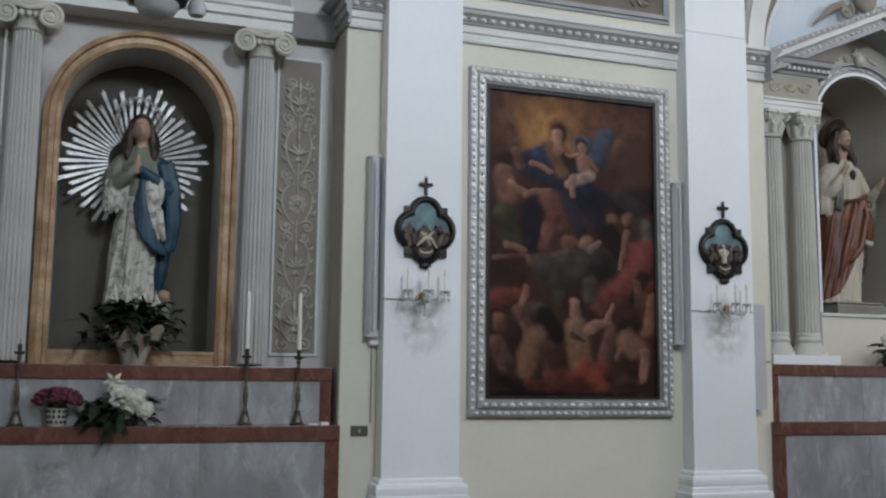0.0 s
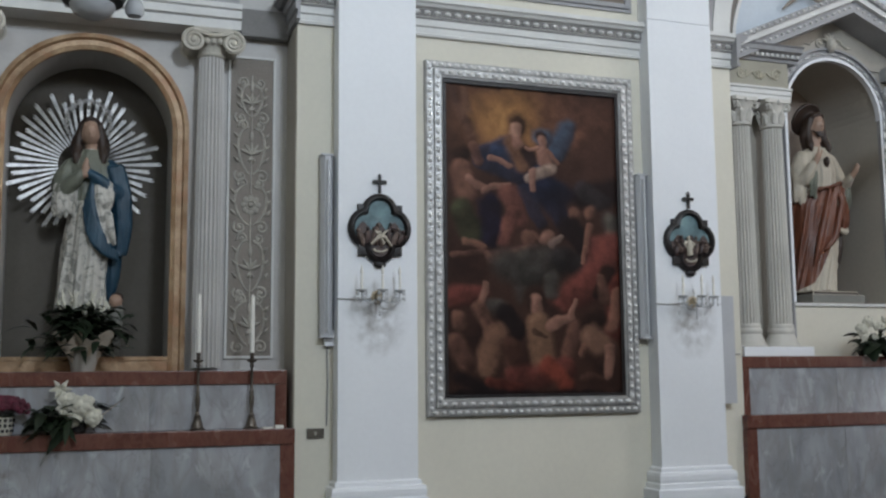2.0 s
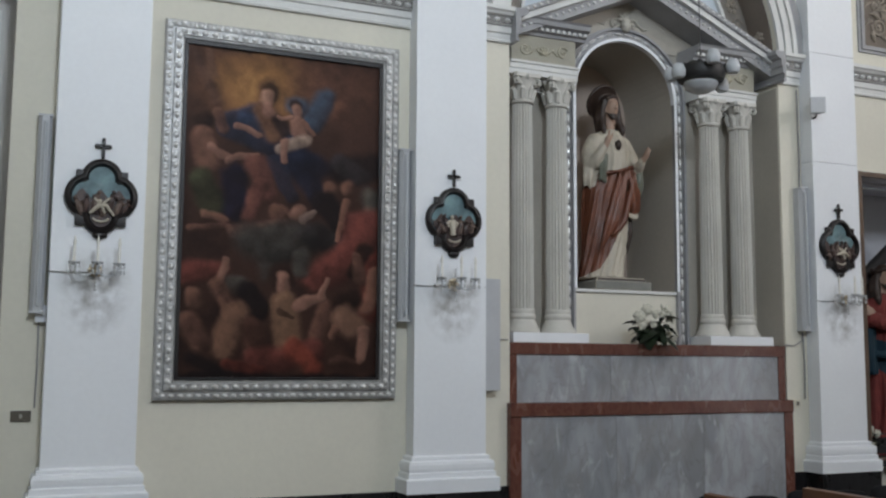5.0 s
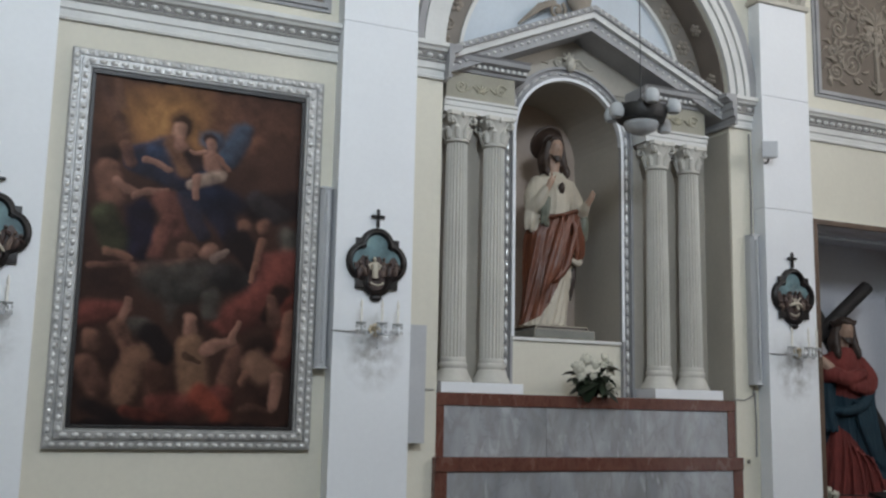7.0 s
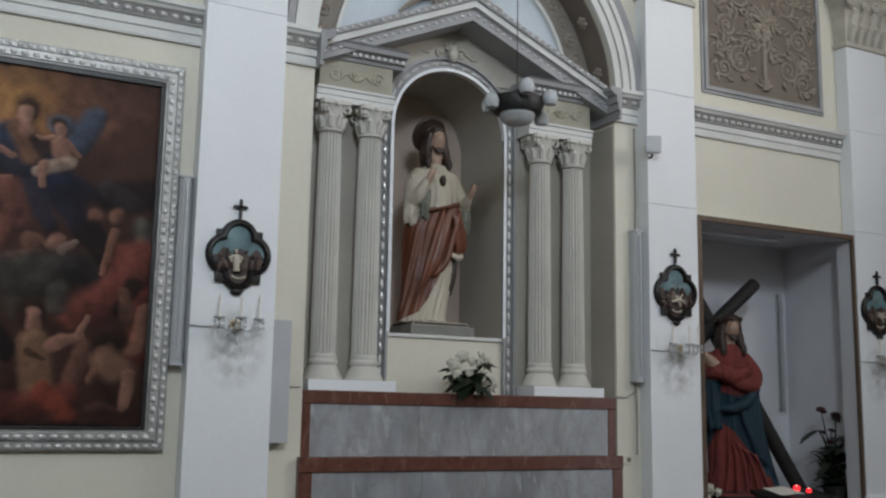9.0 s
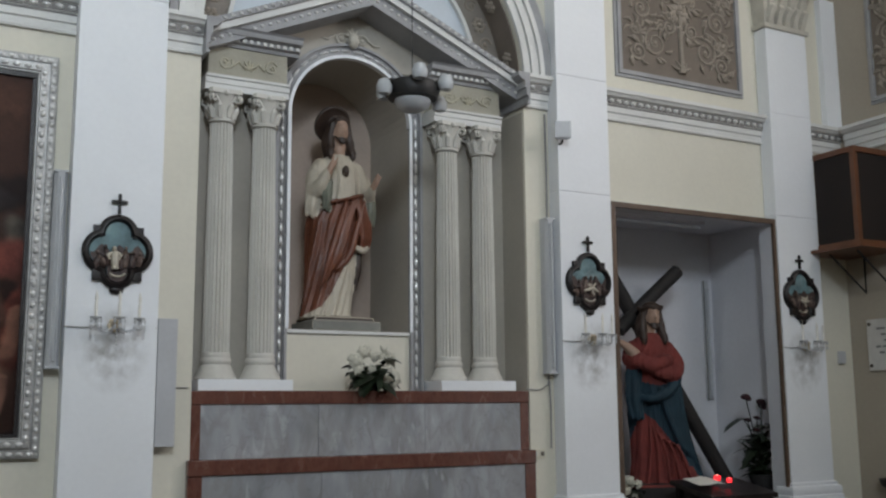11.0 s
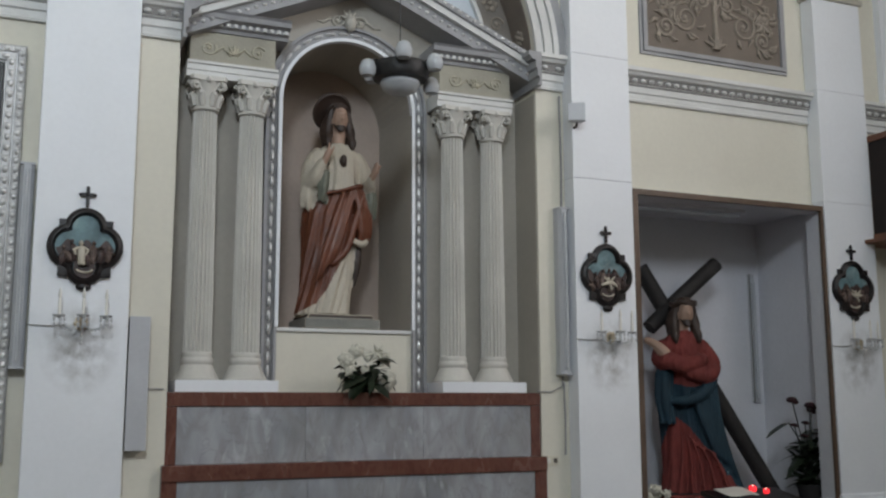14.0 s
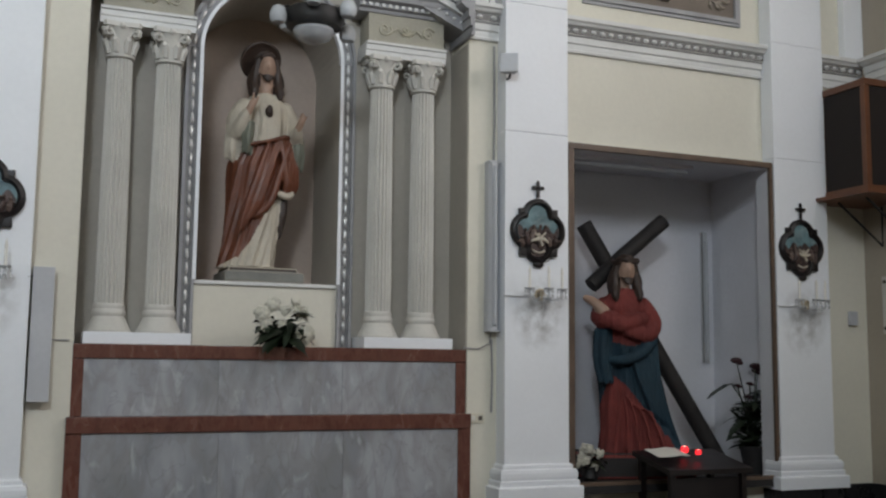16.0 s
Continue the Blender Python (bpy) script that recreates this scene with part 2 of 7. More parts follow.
SKIN = material("painted flesh plaster", (0.40, 0.265, 0.195), 0.5, 0.1, 6, 60, 0.08)
HAIR = material("dark brown painted plaster", (0.040, 0.024, 0.017), 0.5, 0.2, 8, 60, 0.2)
ROBEW = material("ivory painted plaster", (0.52, 0.47, 0.38), 0.5, 0.1, 7, 60, 0.12, stain=0.25, stain_col=(0.40, 0.33, 0.25), folds=0.45)
ROBED = material("flowered ivory plaster", (0.54, 0.52, 0.47), 0.5, 0.1, 26, 70, 0.12, stain=0.75, stain_col=(0.17, 0.17, 0.15), folds=0.45, spread=(0.50, 0.60))
ROBER = material("russet painted plaster", (0.150, 0.048, 0.023), 0.40, 0.25, 5, 60, 0.10, stain=0.4, stain_col=(0.085, 0.030, 0.018), folds=0.14)
ROBEB = material("blue painted plaster", (0.018, 0.060, 0.100), 0.45, 0.25, 6, 60, 0.12, stain=0.18, stain_col=(0.10, 0.15, 0.19), folds=0.45)
ROBEG = material("olive painted plaster", (0.17, 0.18, 0.14), 0.5, 0.15, 6, 60, 0.12, folds=0.45)
CLOTHR = material("red fabric", (0.19, 0.036, 0.030), 0.85, 0.25, 5, 150, 0.2, folds=0.6)
# mantle teal, darkened to carry the shadow on the statue's left side
CLOTHB = material("shade-darkened teal fabric", (0.011, 0.038, 0.058), 0.8, 0.2, 5, 150, 0.2, folds=0.45)
PODIUM = material("dark podium cloth", (0.022, 0.02, 0.02), 0.8, 0.2, 6, 60, 0.2)
# warm cream of the entrance wall, with its shading put into the colour
CREAMSHADE = material("shaded beige-cream wall paint", (0.40, 0.35, 0.285), 0.75, 0.06, 0.8, 25, 0.06, stain=0.15, stain_col=(0.36, 0.30, 0.23))
STONEB = material("grey plaster base", (0.22, 0.22, 0.20), 0.6, 0.15, 6, 60, 0.15)
SKYR = material("painted sky relief", (0.085, 0.15, 0.175), 0.5, 0.2, 8, 60, 0.1, tint=(0.20, 0.33, 0.35), stain=0.5, stain_col=(0.45, 0.5, 0.48))
RELTAN = material("brown painted relief", (0.11, 0.07, 0.055), 0.45, 0.3, 20, 90, 0.2, tint=(0.20, 0.145, 0.12))
RELDK = material("dark painted relief", (0.05, 0.035, 0.035), 0.45, 0.3, 20, 90, 0.2, tint=(0.10, 0.06, 0.05))
PLAQ = marble("white plaque marble", (0.62, 0.60, 0.57), (0.5, 0.48, 0.46), (0.54, 0.52, 0.5), 3, 0.3)
INK = material("dark inscription paint", (0.20, 0.19, 0.19), 0.6, 0.1, 8, 60, 0.0)
CEIL = material("ceiling paint", (0.50, 0.48, 0.42), 0.8, 0.06, 0.8, 25, 0.05)



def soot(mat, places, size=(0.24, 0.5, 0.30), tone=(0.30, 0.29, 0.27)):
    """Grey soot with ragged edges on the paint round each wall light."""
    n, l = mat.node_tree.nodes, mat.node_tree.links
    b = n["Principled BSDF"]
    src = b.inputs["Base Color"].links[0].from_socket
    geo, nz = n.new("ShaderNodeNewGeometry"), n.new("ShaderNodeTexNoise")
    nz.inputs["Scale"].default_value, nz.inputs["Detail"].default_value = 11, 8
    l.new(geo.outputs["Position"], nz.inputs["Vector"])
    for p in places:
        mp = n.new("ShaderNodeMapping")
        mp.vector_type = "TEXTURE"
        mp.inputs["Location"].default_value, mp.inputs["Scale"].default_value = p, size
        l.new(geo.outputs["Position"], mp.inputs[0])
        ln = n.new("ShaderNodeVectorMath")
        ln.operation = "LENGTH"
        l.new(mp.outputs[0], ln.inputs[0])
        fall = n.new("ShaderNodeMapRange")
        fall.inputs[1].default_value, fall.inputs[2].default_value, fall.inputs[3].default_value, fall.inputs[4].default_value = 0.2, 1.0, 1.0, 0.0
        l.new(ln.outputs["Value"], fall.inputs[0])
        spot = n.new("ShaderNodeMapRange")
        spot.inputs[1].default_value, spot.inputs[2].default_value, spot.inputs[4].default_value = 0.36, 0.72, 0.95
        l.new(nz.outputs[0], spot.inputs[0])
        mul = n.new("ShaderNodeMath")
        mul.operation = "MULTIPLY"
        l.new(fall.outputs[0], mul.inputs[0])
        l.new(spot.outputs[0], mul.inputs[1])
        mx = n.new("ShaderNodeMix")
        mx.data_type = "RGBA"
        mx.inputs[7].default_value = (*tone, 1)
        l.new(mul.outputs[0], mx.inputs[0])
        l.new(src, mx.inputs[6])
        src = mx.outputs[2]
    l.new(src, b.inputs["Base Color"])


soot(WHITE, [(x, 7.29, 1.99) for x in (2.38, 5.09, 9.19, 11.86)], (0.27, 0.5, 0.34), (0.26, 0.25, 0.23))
soot(MARB, [(-0.17, 7.40, 0.93), (-0.155, 7.40, 0.80)], (0.13, 0.5, 0.05), (0.10, 0.07, 0.035))

CRYST = bpy.data.materials.new("crystal glass")
CRYST.use_nodes = True
gp = CRYST.node_tree.nodes["Principled BSDF"]
gp.inputs["Base Color"].default_value = (0.82, 0.83, 0.84, 1)
gp.inputs["Transmission Weight"].default_value, gp.inputs["Roughness"].default_value, gp.inputs["IOR"].default_value = 0.4, 0.12, 1.5
REDG = bpy.data.materials.new("lit red glass")
REDG.use_nodes = True
gp = REDG.node_tree.nodes["Principled BSDF"]
gp.inputs["Base Color"].default_value = (0.6, 0.02, 0.03, 1)
gp.inputs["Emission Color"].default_value, gp.inputs["Emission Strength"].default_value = (1.0, 0.03, 0.04, 1), 1.3
FLAME = bpy.data.materials.new("votive flame")
FLAME.use_nodes = True
gp = FLAME.node_tree.nodes["Principled BSDF"]
gp.inputs["Emission Color"].default_value, gp.inputs["Emission Strength"].default_value = (1.0, 0.35, 0.25, 1), 4.0


# ---- mesh helpers ----
def thing(name, loc, label, category, group="", kind="", rz=0.0):
    ob = new(name)
    ob.empty_display_size = 0.1
    ob.matrix_basis = pose(*loc, 0, 0, rz)
    return tagged(ob, label, category, group, kind)


def part(name, bm, mats, parent=None, label="", smooth=False):
    bmesh.ops.recalc_face_normals(bm, faces=bm.faces)
    me = bpy.data.meshes.new(name)
    if smooth:
        for f in bm.faces:
            f.smooth = True
    bm.to_mesh(me)
    bm.free()
    for m in (mats if isinstance(mats, (list, tuple)) else [mats]):
        me.materials.append(m)
    if smooth:
        me.set_sharp_from_angle(angle=radians(42))
    ob = new(name, me)
    ob.parent = parent
    if name in ("bead_row", "dentils", "soffit_rosettes", "border_relief"):
        ob["kind"] = "stuff"
    return tagged(ob, label) if label else ob


def share(name, src, parent, m):
    ob = new(name, src.data)
    ob.parent, ob.matrix_basis = parent, m
    return ob


def box(bm, x0, x1, y0, y1, z0, z1, bev=0.0, mi=0):
    vs = [bm.verts.new((x, y, z)) for x in (x0, x1) for y in (y0, y1) for z in (z0, z1)]
    fs = [bm.faces.new([vs[i] for i in q]) for q in ((0, 1, 3, 2), (4, 6, 7, 5), (0, 4, 5, 1), (2, 3, 7, 6), (0, 2, 6, 4), (1, 5, 7, 3))]
    for f in fs:
        f.material_index = mi
    if bev:
        bmesh.ops.bevel(bm, geom=list({e for f in fs for e in f.edges}), offset=bev, segments=2, affect="EDGES", profile=0.7)


def one_box(name, dims, mat, parent, bev=0.004, label=""):
    bm = bmesh.new()
    box(bm, *dims, bev=bev)
    return part(name, bm, mat, parent, label)


def beads(name, parent, mat, size, places, label=""):
    """One small mesh, set as a part of its own at each (x, y, z, turn about y)."""
    bm = bmesh.new()
    ball(bm, (0, 0, 0), size, 8, 5)
    me = part(name, bm, mat, parent, label, smooth=True)
    for i, (x, y, z, t) in enumerate(places):
        ob = me if i == 0 else new(name, me.data)
        ob.parent = parent
        ob.location, ob.rotation_euler = (x, y, z), (0, t, 0)
        if label and i:
            ob["label"] = label


def loft(bm, rings, closed=True, caps=True, mi=0):
    """Rings of points, joined one to the next."""
    vs = [[bm.verts.new(p) for p in r] for r in rings]
    n = len(vs[0])
    out = []
    for a, b in zip(vs, vs[1:]):
        for i in range(n if closed else n - 1):
            j = (i + 1) % n
            f = bm.faces.new((a[i], a[j], b[j], b[i]))
            f.material_index = mi
            out.append(f)
    if caps:
        for r in (vs[0], vs[-1]):
            f = bm.faces.new(r)
            f.material_index = mi
    return out


def lathe(bm, prof, n=24, c=(0, 0, 0), mi=0, sy=1.0):
    loft(bm, [[(c[0] + r * math.cos(2 * math.pi * i / n), c[1] + sy * r * math.sin(2 * math.pi * i / n), c[2] + z) for i in range(n)] for r, z in prof], mi=mi)


def along_x(bm, prof, x0, x1, mi=0):
    loft(bm, [[(x, y, z) for y, z in prof] for x in (x0, x1)], mi=mi)


def along_y(bm, prof, y0, y1, mi=0):
    loft(bm, [[(x, y, z) for x, z in prof] for y in (y0, y1)], mi=mi)


def arc_sweep(bm, prof, cx, cz, a0, a1, n=40, mi=0):
    """A profile of (radius, y) turned round (cx, cz)."""
    rings = []
    for i in range(n + 1):
        a = radians(a0 + (a1 - a0) * i / n)
        rings.append([(cx + r * math.cos(a), y, cz + r * math.sin(a)) for r, y in prof])
    loft(bm, rings, mi=mi)


def tube(bm, pts, r, n=6, mi=0):
    pts = [Vector(p) for p in pts]
    rings = []
    for i, p in enumerate(pts):
        d = (pts[min(i + 1, len(pts) - 1)] - pts[max(i - 1, 0)]).normalized()
        u = d.orthogonal().normalized() if i == 0 else (u - d * u.dot(d)).normalized()
        v = d.cross(u)
        k = r[i] if isinstance(r, (list, tuple)) else r
        rings.append([p + k * (math.cos(2 * math.pi * j / n) * u + math.sin(2 * math.pi * j / n) * v) for j in range(n)])
    loft(bm, rings, mi=mi)


def ball(bm, c, r, n=10, m=7, mi=0):
    rx, ry, rz = r if isinstance(r, (list, tuple)) else (r, r, r)
    rings = []
    for k in range(m + 1):
        a = -math.pi / 2 + math.pi * (0.04 + 0.92 * k / m)
        rings.append([(c[0] + rx * math.cos(a) * math.cos(2 * math.pi * i / n), c[1] + ry * math.cos(a) * math.sin(2 * math.pi * i / n), c[2] + rz * math.sin(a)) for i in range(n)])
    loft(bm, rings, mi=mi)


def leaf(bm, p, d, length, width, droop=0.3, mi=0):
    """A bent pointed leaf from p along d."""
    p, d = Vector(p), Vector(d).normalized()
    s = d.cross(Vector((random.uniform(-0.4, 0.4), random.uniform(-0.4, 0.4), 1))).normalized()
    pts = []
    for k, w in ((0, 0.15), (0.35, 1.0), (0.7, 0.75), (1, 0.05)):
        q = p + d * length * k + Vector((0, 0, -droop * length * k * k))
        pts.append((bm.verts.new(q - s * width * w / 2), bm.verts.new(q + Vector((0, 0, 0.12 * width)) * w), bm.verts.new(q + s * width * w / 2)))
    for a, b in zip(pts, pts[1:]):
        for i in range(2):
            f = bm.faces.new((a[i], a[i + 1], b[i + 1], b[i]))
            f.material_index = mi


def scroll(bm, cx, cz, y, r, turns=1.6, hand=1, start=0.0, w=0.012):
    """A spiral of stucco in the plane of the wall, thick outside and thin inside."""
    n = int(16 * turns)
    pts, rad = [], []
    for i in range(n + 1):
        k = i / n
        a = start + hand * 2 * math.pi * turns * k
        q = r * (1 - 0.82 * k)
        pts.append((cx + q * math.cos(a), y, cz + q * math.sin(a)))
        rad.append(w * (1 - 0.45 * k))
    tube(bm, pts, rad, 5)
    ball(bm, (cx, y, cz), (w * 1.5, w, w * 1.5), 6, 4)


def rosette(bm, cx, cz, y, r, n=8):
    for i in range(n):
        a = 2 * math.pi * i / n
        ball(bm, (cx + 0.62 * r * math.cos(a), y, cz + 0.62 * r * math.sin(a)), (0.34 * r, 0.16 * r, 0.34 * r), 7, 4)
    ball(bm, (cx, y, cz), (0.3 * r, 0.3 * r, 0.3 * r), 8, 5)


def palmette(bm, cx, cz, y, s, up=1, n=5):
    for i in range(n):
        a = radians(90 + (i - (n - 1) / 2) * 34)
        d = Vector((math.cos(a), 0, up * math.sin(a)))
        b = Vector((cx, y, cz))
        tube(bm, [b, b + d * s * 0.5 + Vector((0, -0.01, 0)), b + d * s], [0.10 * s, 0.16 * s, 0.02 * s], 5)


# ---- the large structure ----
R1 = (-1.11, 1.80)        # first altar recess
R2 = (5.685, 8.63)         # second altar recess
OP = (9.56, 11.74)        # alcove of the cross bearer
OPZ0, OPZ1, SPRING, DEEP = 0.58, 3.455, 4.50, 8.45

bm = bmesh.new()
for a, b in ((X0, R1[0]), (R1[1], R2[0]), (R2[1], OP[0]), (OP[1], X1)):
    box(bm, a, b, W, 9.2, FLOOR, H)
box(bm, OP[0], OP[1], W, 9.2, OPZ1, H)
box(bm, OP[0], OP[1], W, 9.2, FLOOR, OPZ0)
box(bm, OP[0], OP[1], DEEP, 9.2, OPZ0, OPZ1)
for a, b in (R1, R2):
    cx, r, n = (a + b) / 2, (b - a) / 2, 36
    top = [(cx + r * math.cos(math.pi * i / n), SPRING + r * math.sin(math.pi * i / n)) for i in range(n + 1)]
    for (xa, za), (xb, zb) in zip(top, top[1:]):
        loft(bm, [[(x, y, z) for x, z in ((xa, za), (xb, zb), (xb, H), (xa, H))] for y in (W, 9.2)])
bmesh.ops.remove_doubles(bm, verts=bm.verts, dist=0.0005)
wall_n = tagged(part("wall_north", bm, CREAM), "cream painted nave wall with arched altar recesses", "wall", kind="structure")

# backs of the recesses, with an arched niche cut right through each
NICHES = ((0.335, 0.585, 1.71, 3.41), (7.087, 0.56, 2.195, 4.0))   # centre, half width, floor, spring of the arch
for k, ((a, b), (nx, nr, nz0, nz1)) in enumerate(zip((R1, R2), NICHES)):
    bm = bmesh.new()
    top = SPRING + (b - a) / 2 + 0.05
    box(bm, a - 0.05, nx - nr, BACK, 8.75, FLOOR, top)
    box(bm, nx + nr, b + 0.05, BACK, 8.75, FLOOR, top)
    box(bm, nx - nr, nx + nr, BACK, 8.75, FLOOR, nz0)
    n = 28
    arc = [(nx + nr * math.cos(math.pi * i / n), nz1 + nr * math.sin(math.pi * i / n)) for i in range(n + 1)]
    for (xa, za), (xb, zb) in zip(arc, arc[1:]):
        loft(bm, [[(x, y, z) for x, z in ((xa, za), (xb, zb), (xb, top), (xa, top))] for y in (BACK, 8.75)])
    bmesh.ops.remove_doubles(bm, verts=bm.verts, dist=0.0005)
    tagged(part("wall_recess", bm, GREYW if k else COLB), "grey painted back wall of an altar recess", "wall", kind="structure")
    # the hollow of the niche: straight sides under a barrel vault, with a flat back
    bm = bmesh.new()
    deep = (0.46, 0.79)[k]
    e = nr + 0.008
    ring = [(nx - e, nz0), (nx - e, nz0 + 0.6)] + [(nx - e * math.cos(math.pi * i / 40), nz1 + e * math.sin(math.pi * i / 40)) for i in range(41)] + [(nx + e, nz0 + 0.6), (nx + e, nz0)]
    loft(bm, [[(x, y, z) for x, z in ring] for y in (BACK + 0.02, BACK + deep)], closed=False, caps=False)
    bm.faces.new([bm.verts.new((x, BACK + deep - 0.0005, z)) for x, z in ring])
    bm.faces.new([bm.verts.new(q) for q in ((nx - e, BACK + 0.02, nz0 + 0.003), (nx + e, BACK + 0.02, nz0 + 0.003), (nx + e, BACK + deep, nz0 + 0.003), (nx - e, BACK + deep, nz0 + 0.003))])
    tagged(part("wall_niche", bm, NICHE2 if k else NICHE1, smooth=True), "taupe painted vaulted statue niche" if k else "dark grey painted vaulted statue niche", "niche", kind="structure")

# thin grey sheets over the jambs of the recesses
for a, b in (R1, R2):
    for x0, x1 in ((a, a + 0.006), (b - 0.006, b)):
        bm = bmesh.new()
        box(bm, x0, x1, W + 0.02, BACK, FLOOR, 4.2)
        tagged(part("trim_jamb", bm, GREYW), "grey sheet over the recess jamb", "jamb", kind="structure")

bm = bmesh.new()
box(bm, X0 - 0.4, X1 + 0.4, Y0 - 0.4, 9.2, FLOOR - 0.2, FLOOR)
floor = tagged(part("floor", bm, FLOORM), "grey polished marble church floor", "floor", kind="structure")
bm = bmesh.new()
box(bm, X0 - 0.4, X1 + 0.4, Y0 - 0.4, 9.2, H, H + 0.2)
tagged(part("ceiling", bm, CEIL), "plain pale church ceiling", "ceiling", kind="structure")
bm = bmesh.new()
cuts = [X0 - 0.4] + [v for wx in WINDOWS for v in (wx - 0.85, wx + 0.85)] + [X1 + 0.4]
for i in range(0, len(cuts), 2):
    box(bm, cuts[i], cuts[i + 1], Y0 - 0.4, Y0, FLOOR, H)
for wx in WINDOWS:
    box(bm, wx - 0.85, wx + 0.85, Y0 - 0.4, Y0, FLOOR, WZ0)
    box(bm, wx - 0.85, wx + 0.85, Y0 - 0.4, Y0, WZ1, H)
tagged(part("wall_south", bm, CREAM), "unseen cream painted wall with assumed high windows", "wall", kind="structure")
bm = bmesh.new()
box(bm, X0 - 0.4, X0, Y0, W, FLOOR, H)
tagged(part("wall_west", bm, CREAM), "cream painted end wall", "wall", kind="structure")
bm = bmesh.new()
box(bm, X1, X1 + 0.4, Y0, ROSE[0], FLOOR, H)
box(bm, X1, X1 + 0.4, ROSE[1], W, FLOOR, H)
box(bm, X1, X1 + 0.4, ROSE[0], ROSE[1], ROSE[3], H)
box(bm, X1, X1 + 0.4, ROSE[0], ROSE[1], 2.3, ROSE[2])
box(bm, X1, X1 + 0.4, ROSE[0], DOOR[0], FLOOR, 2.3)
box(bm, X1, X1 + 0.4, DOOR[1], ROSE[1], FLOOR, 2.3)
tagged(part("wall_east", bm, CREAMSHADE), "entrance wall in warm cream darkened by painted shade, with open doorway", "wall", kind="structure")
bm = bmesh.new()
box(bm, X1 + 0.4, X1 + 60, -60, 60, FLOOR - 0.3, FLOOR - 0.05)
tagged(part("pavement", bm, FLOORM), "pale paving outside the door", "pavement", kind="structure")

# dark plinth along the wall
bm = bmesh.new()
for a, b in ((X0, R1[0]), (R1[1] + 0.01, R2[0] - 0.01), (R2[1] + 0.04, OP[0])):
    box(bm, a, b, W - 0.03, W - 0.001, FLOOR, 0.525)
box(bm, OP[1], X1 - 0.03, W - 0.03, W - 0.001, FLOOR, 0.525)
box(bm, X1 - 0.03, X1 - 0.001, 2.4, W - 0.03, FLOOR, 0.525)
tagged(part("baseboard", bm, BLACKM), "black marble plinth along the wall", "plinth", kind="structure")

# the long cornice, run between the pilasters and over the piers
CORN = ((0, 4.24), (-0.028, 4.24), (-0.032, 4.258), (-0.018, 4.268), (-0.018, 4.315), (-0.036, 4.322), (-0.036, 4.385), (-0.052, 4.393), (-0.052, 4.455), (-0.085, 4.465), (-0.10, 4.485), (-0.12, 4.495), (-0.12, 4.53), (0, 4.53))
PILS = ((2.085, 2.70), (4.765, 5.39), (8.885, 9.46), (11.57, 12.165))


def cornice(x0, x1):
    c = thing("trim_cornice", ((x0 + x1) / 2, W, 4.25), "off-white moulded cornice with a row of beads", "cornice", kind="structure")
    h = (x1 - x0) / 2
    bm = bmesh.new()
    along_x(bm, [(y - 0.001, z - 4.25) for y, z in CORN], -h, h)
    part("moulding", bm, MOULD, c)
    bm = bmesh.new()
    along_x(bm, ((-0.0525, 0.146), (-0.056, 0.146), (-0.056, 0.203), (-0.0525, 0.203)), -h, h)
    along_x(bm, ((-0.0365, 0.126), (-0.042, 0.126), (-0.042, 0.137), (-0.0365, 0.137)), -h, h)
    part("grey_band", bm, MDARK, c)
    n = max(2, int(2 * h / 0.085))
    beads("bead", c, SILVER, (0.031, 0.020, 0.021), [(-h + 2 * h * (i + 0.5) / n, -0.060, 0.174, 0) for i in range(n)])
    return c


for a, b in ((X0, R1[0]), (R1[1], PILS[0][0]), (PILS[0][1], PILS[1][0]), (PILS[1][1], R2[0]), (R2[1], PILS[2][0]), (PILS[2][1], PILS[3][0]), (PILS[3][1], X1)):
    cornice(a, b)
# returns of the cornice into the recesses and along the entrance wall
for x, s in ((R1[1], -1), (R2[0], 1), (R2[1], -1)):
    bm = bmesh.new()
    along_y(bm, [(x + s * (0.002 - y), z) for y, z in CORN], W - 0.12, BACK - 0.01)
    tagged(part("trim_impost", bm, MGREY), "grey moulded impost at the recess corner", "impost", kind="structure")
bm = bmesh.new()
along_y(bm, [(X1 + y - 0.001, z) for y, z in CORN], 2.0, W - 0.125)
tagged(part("trim_cornice", bm, MOULD), "off-white moulded cornice on the entrance wall", "cornice", kind="structure")

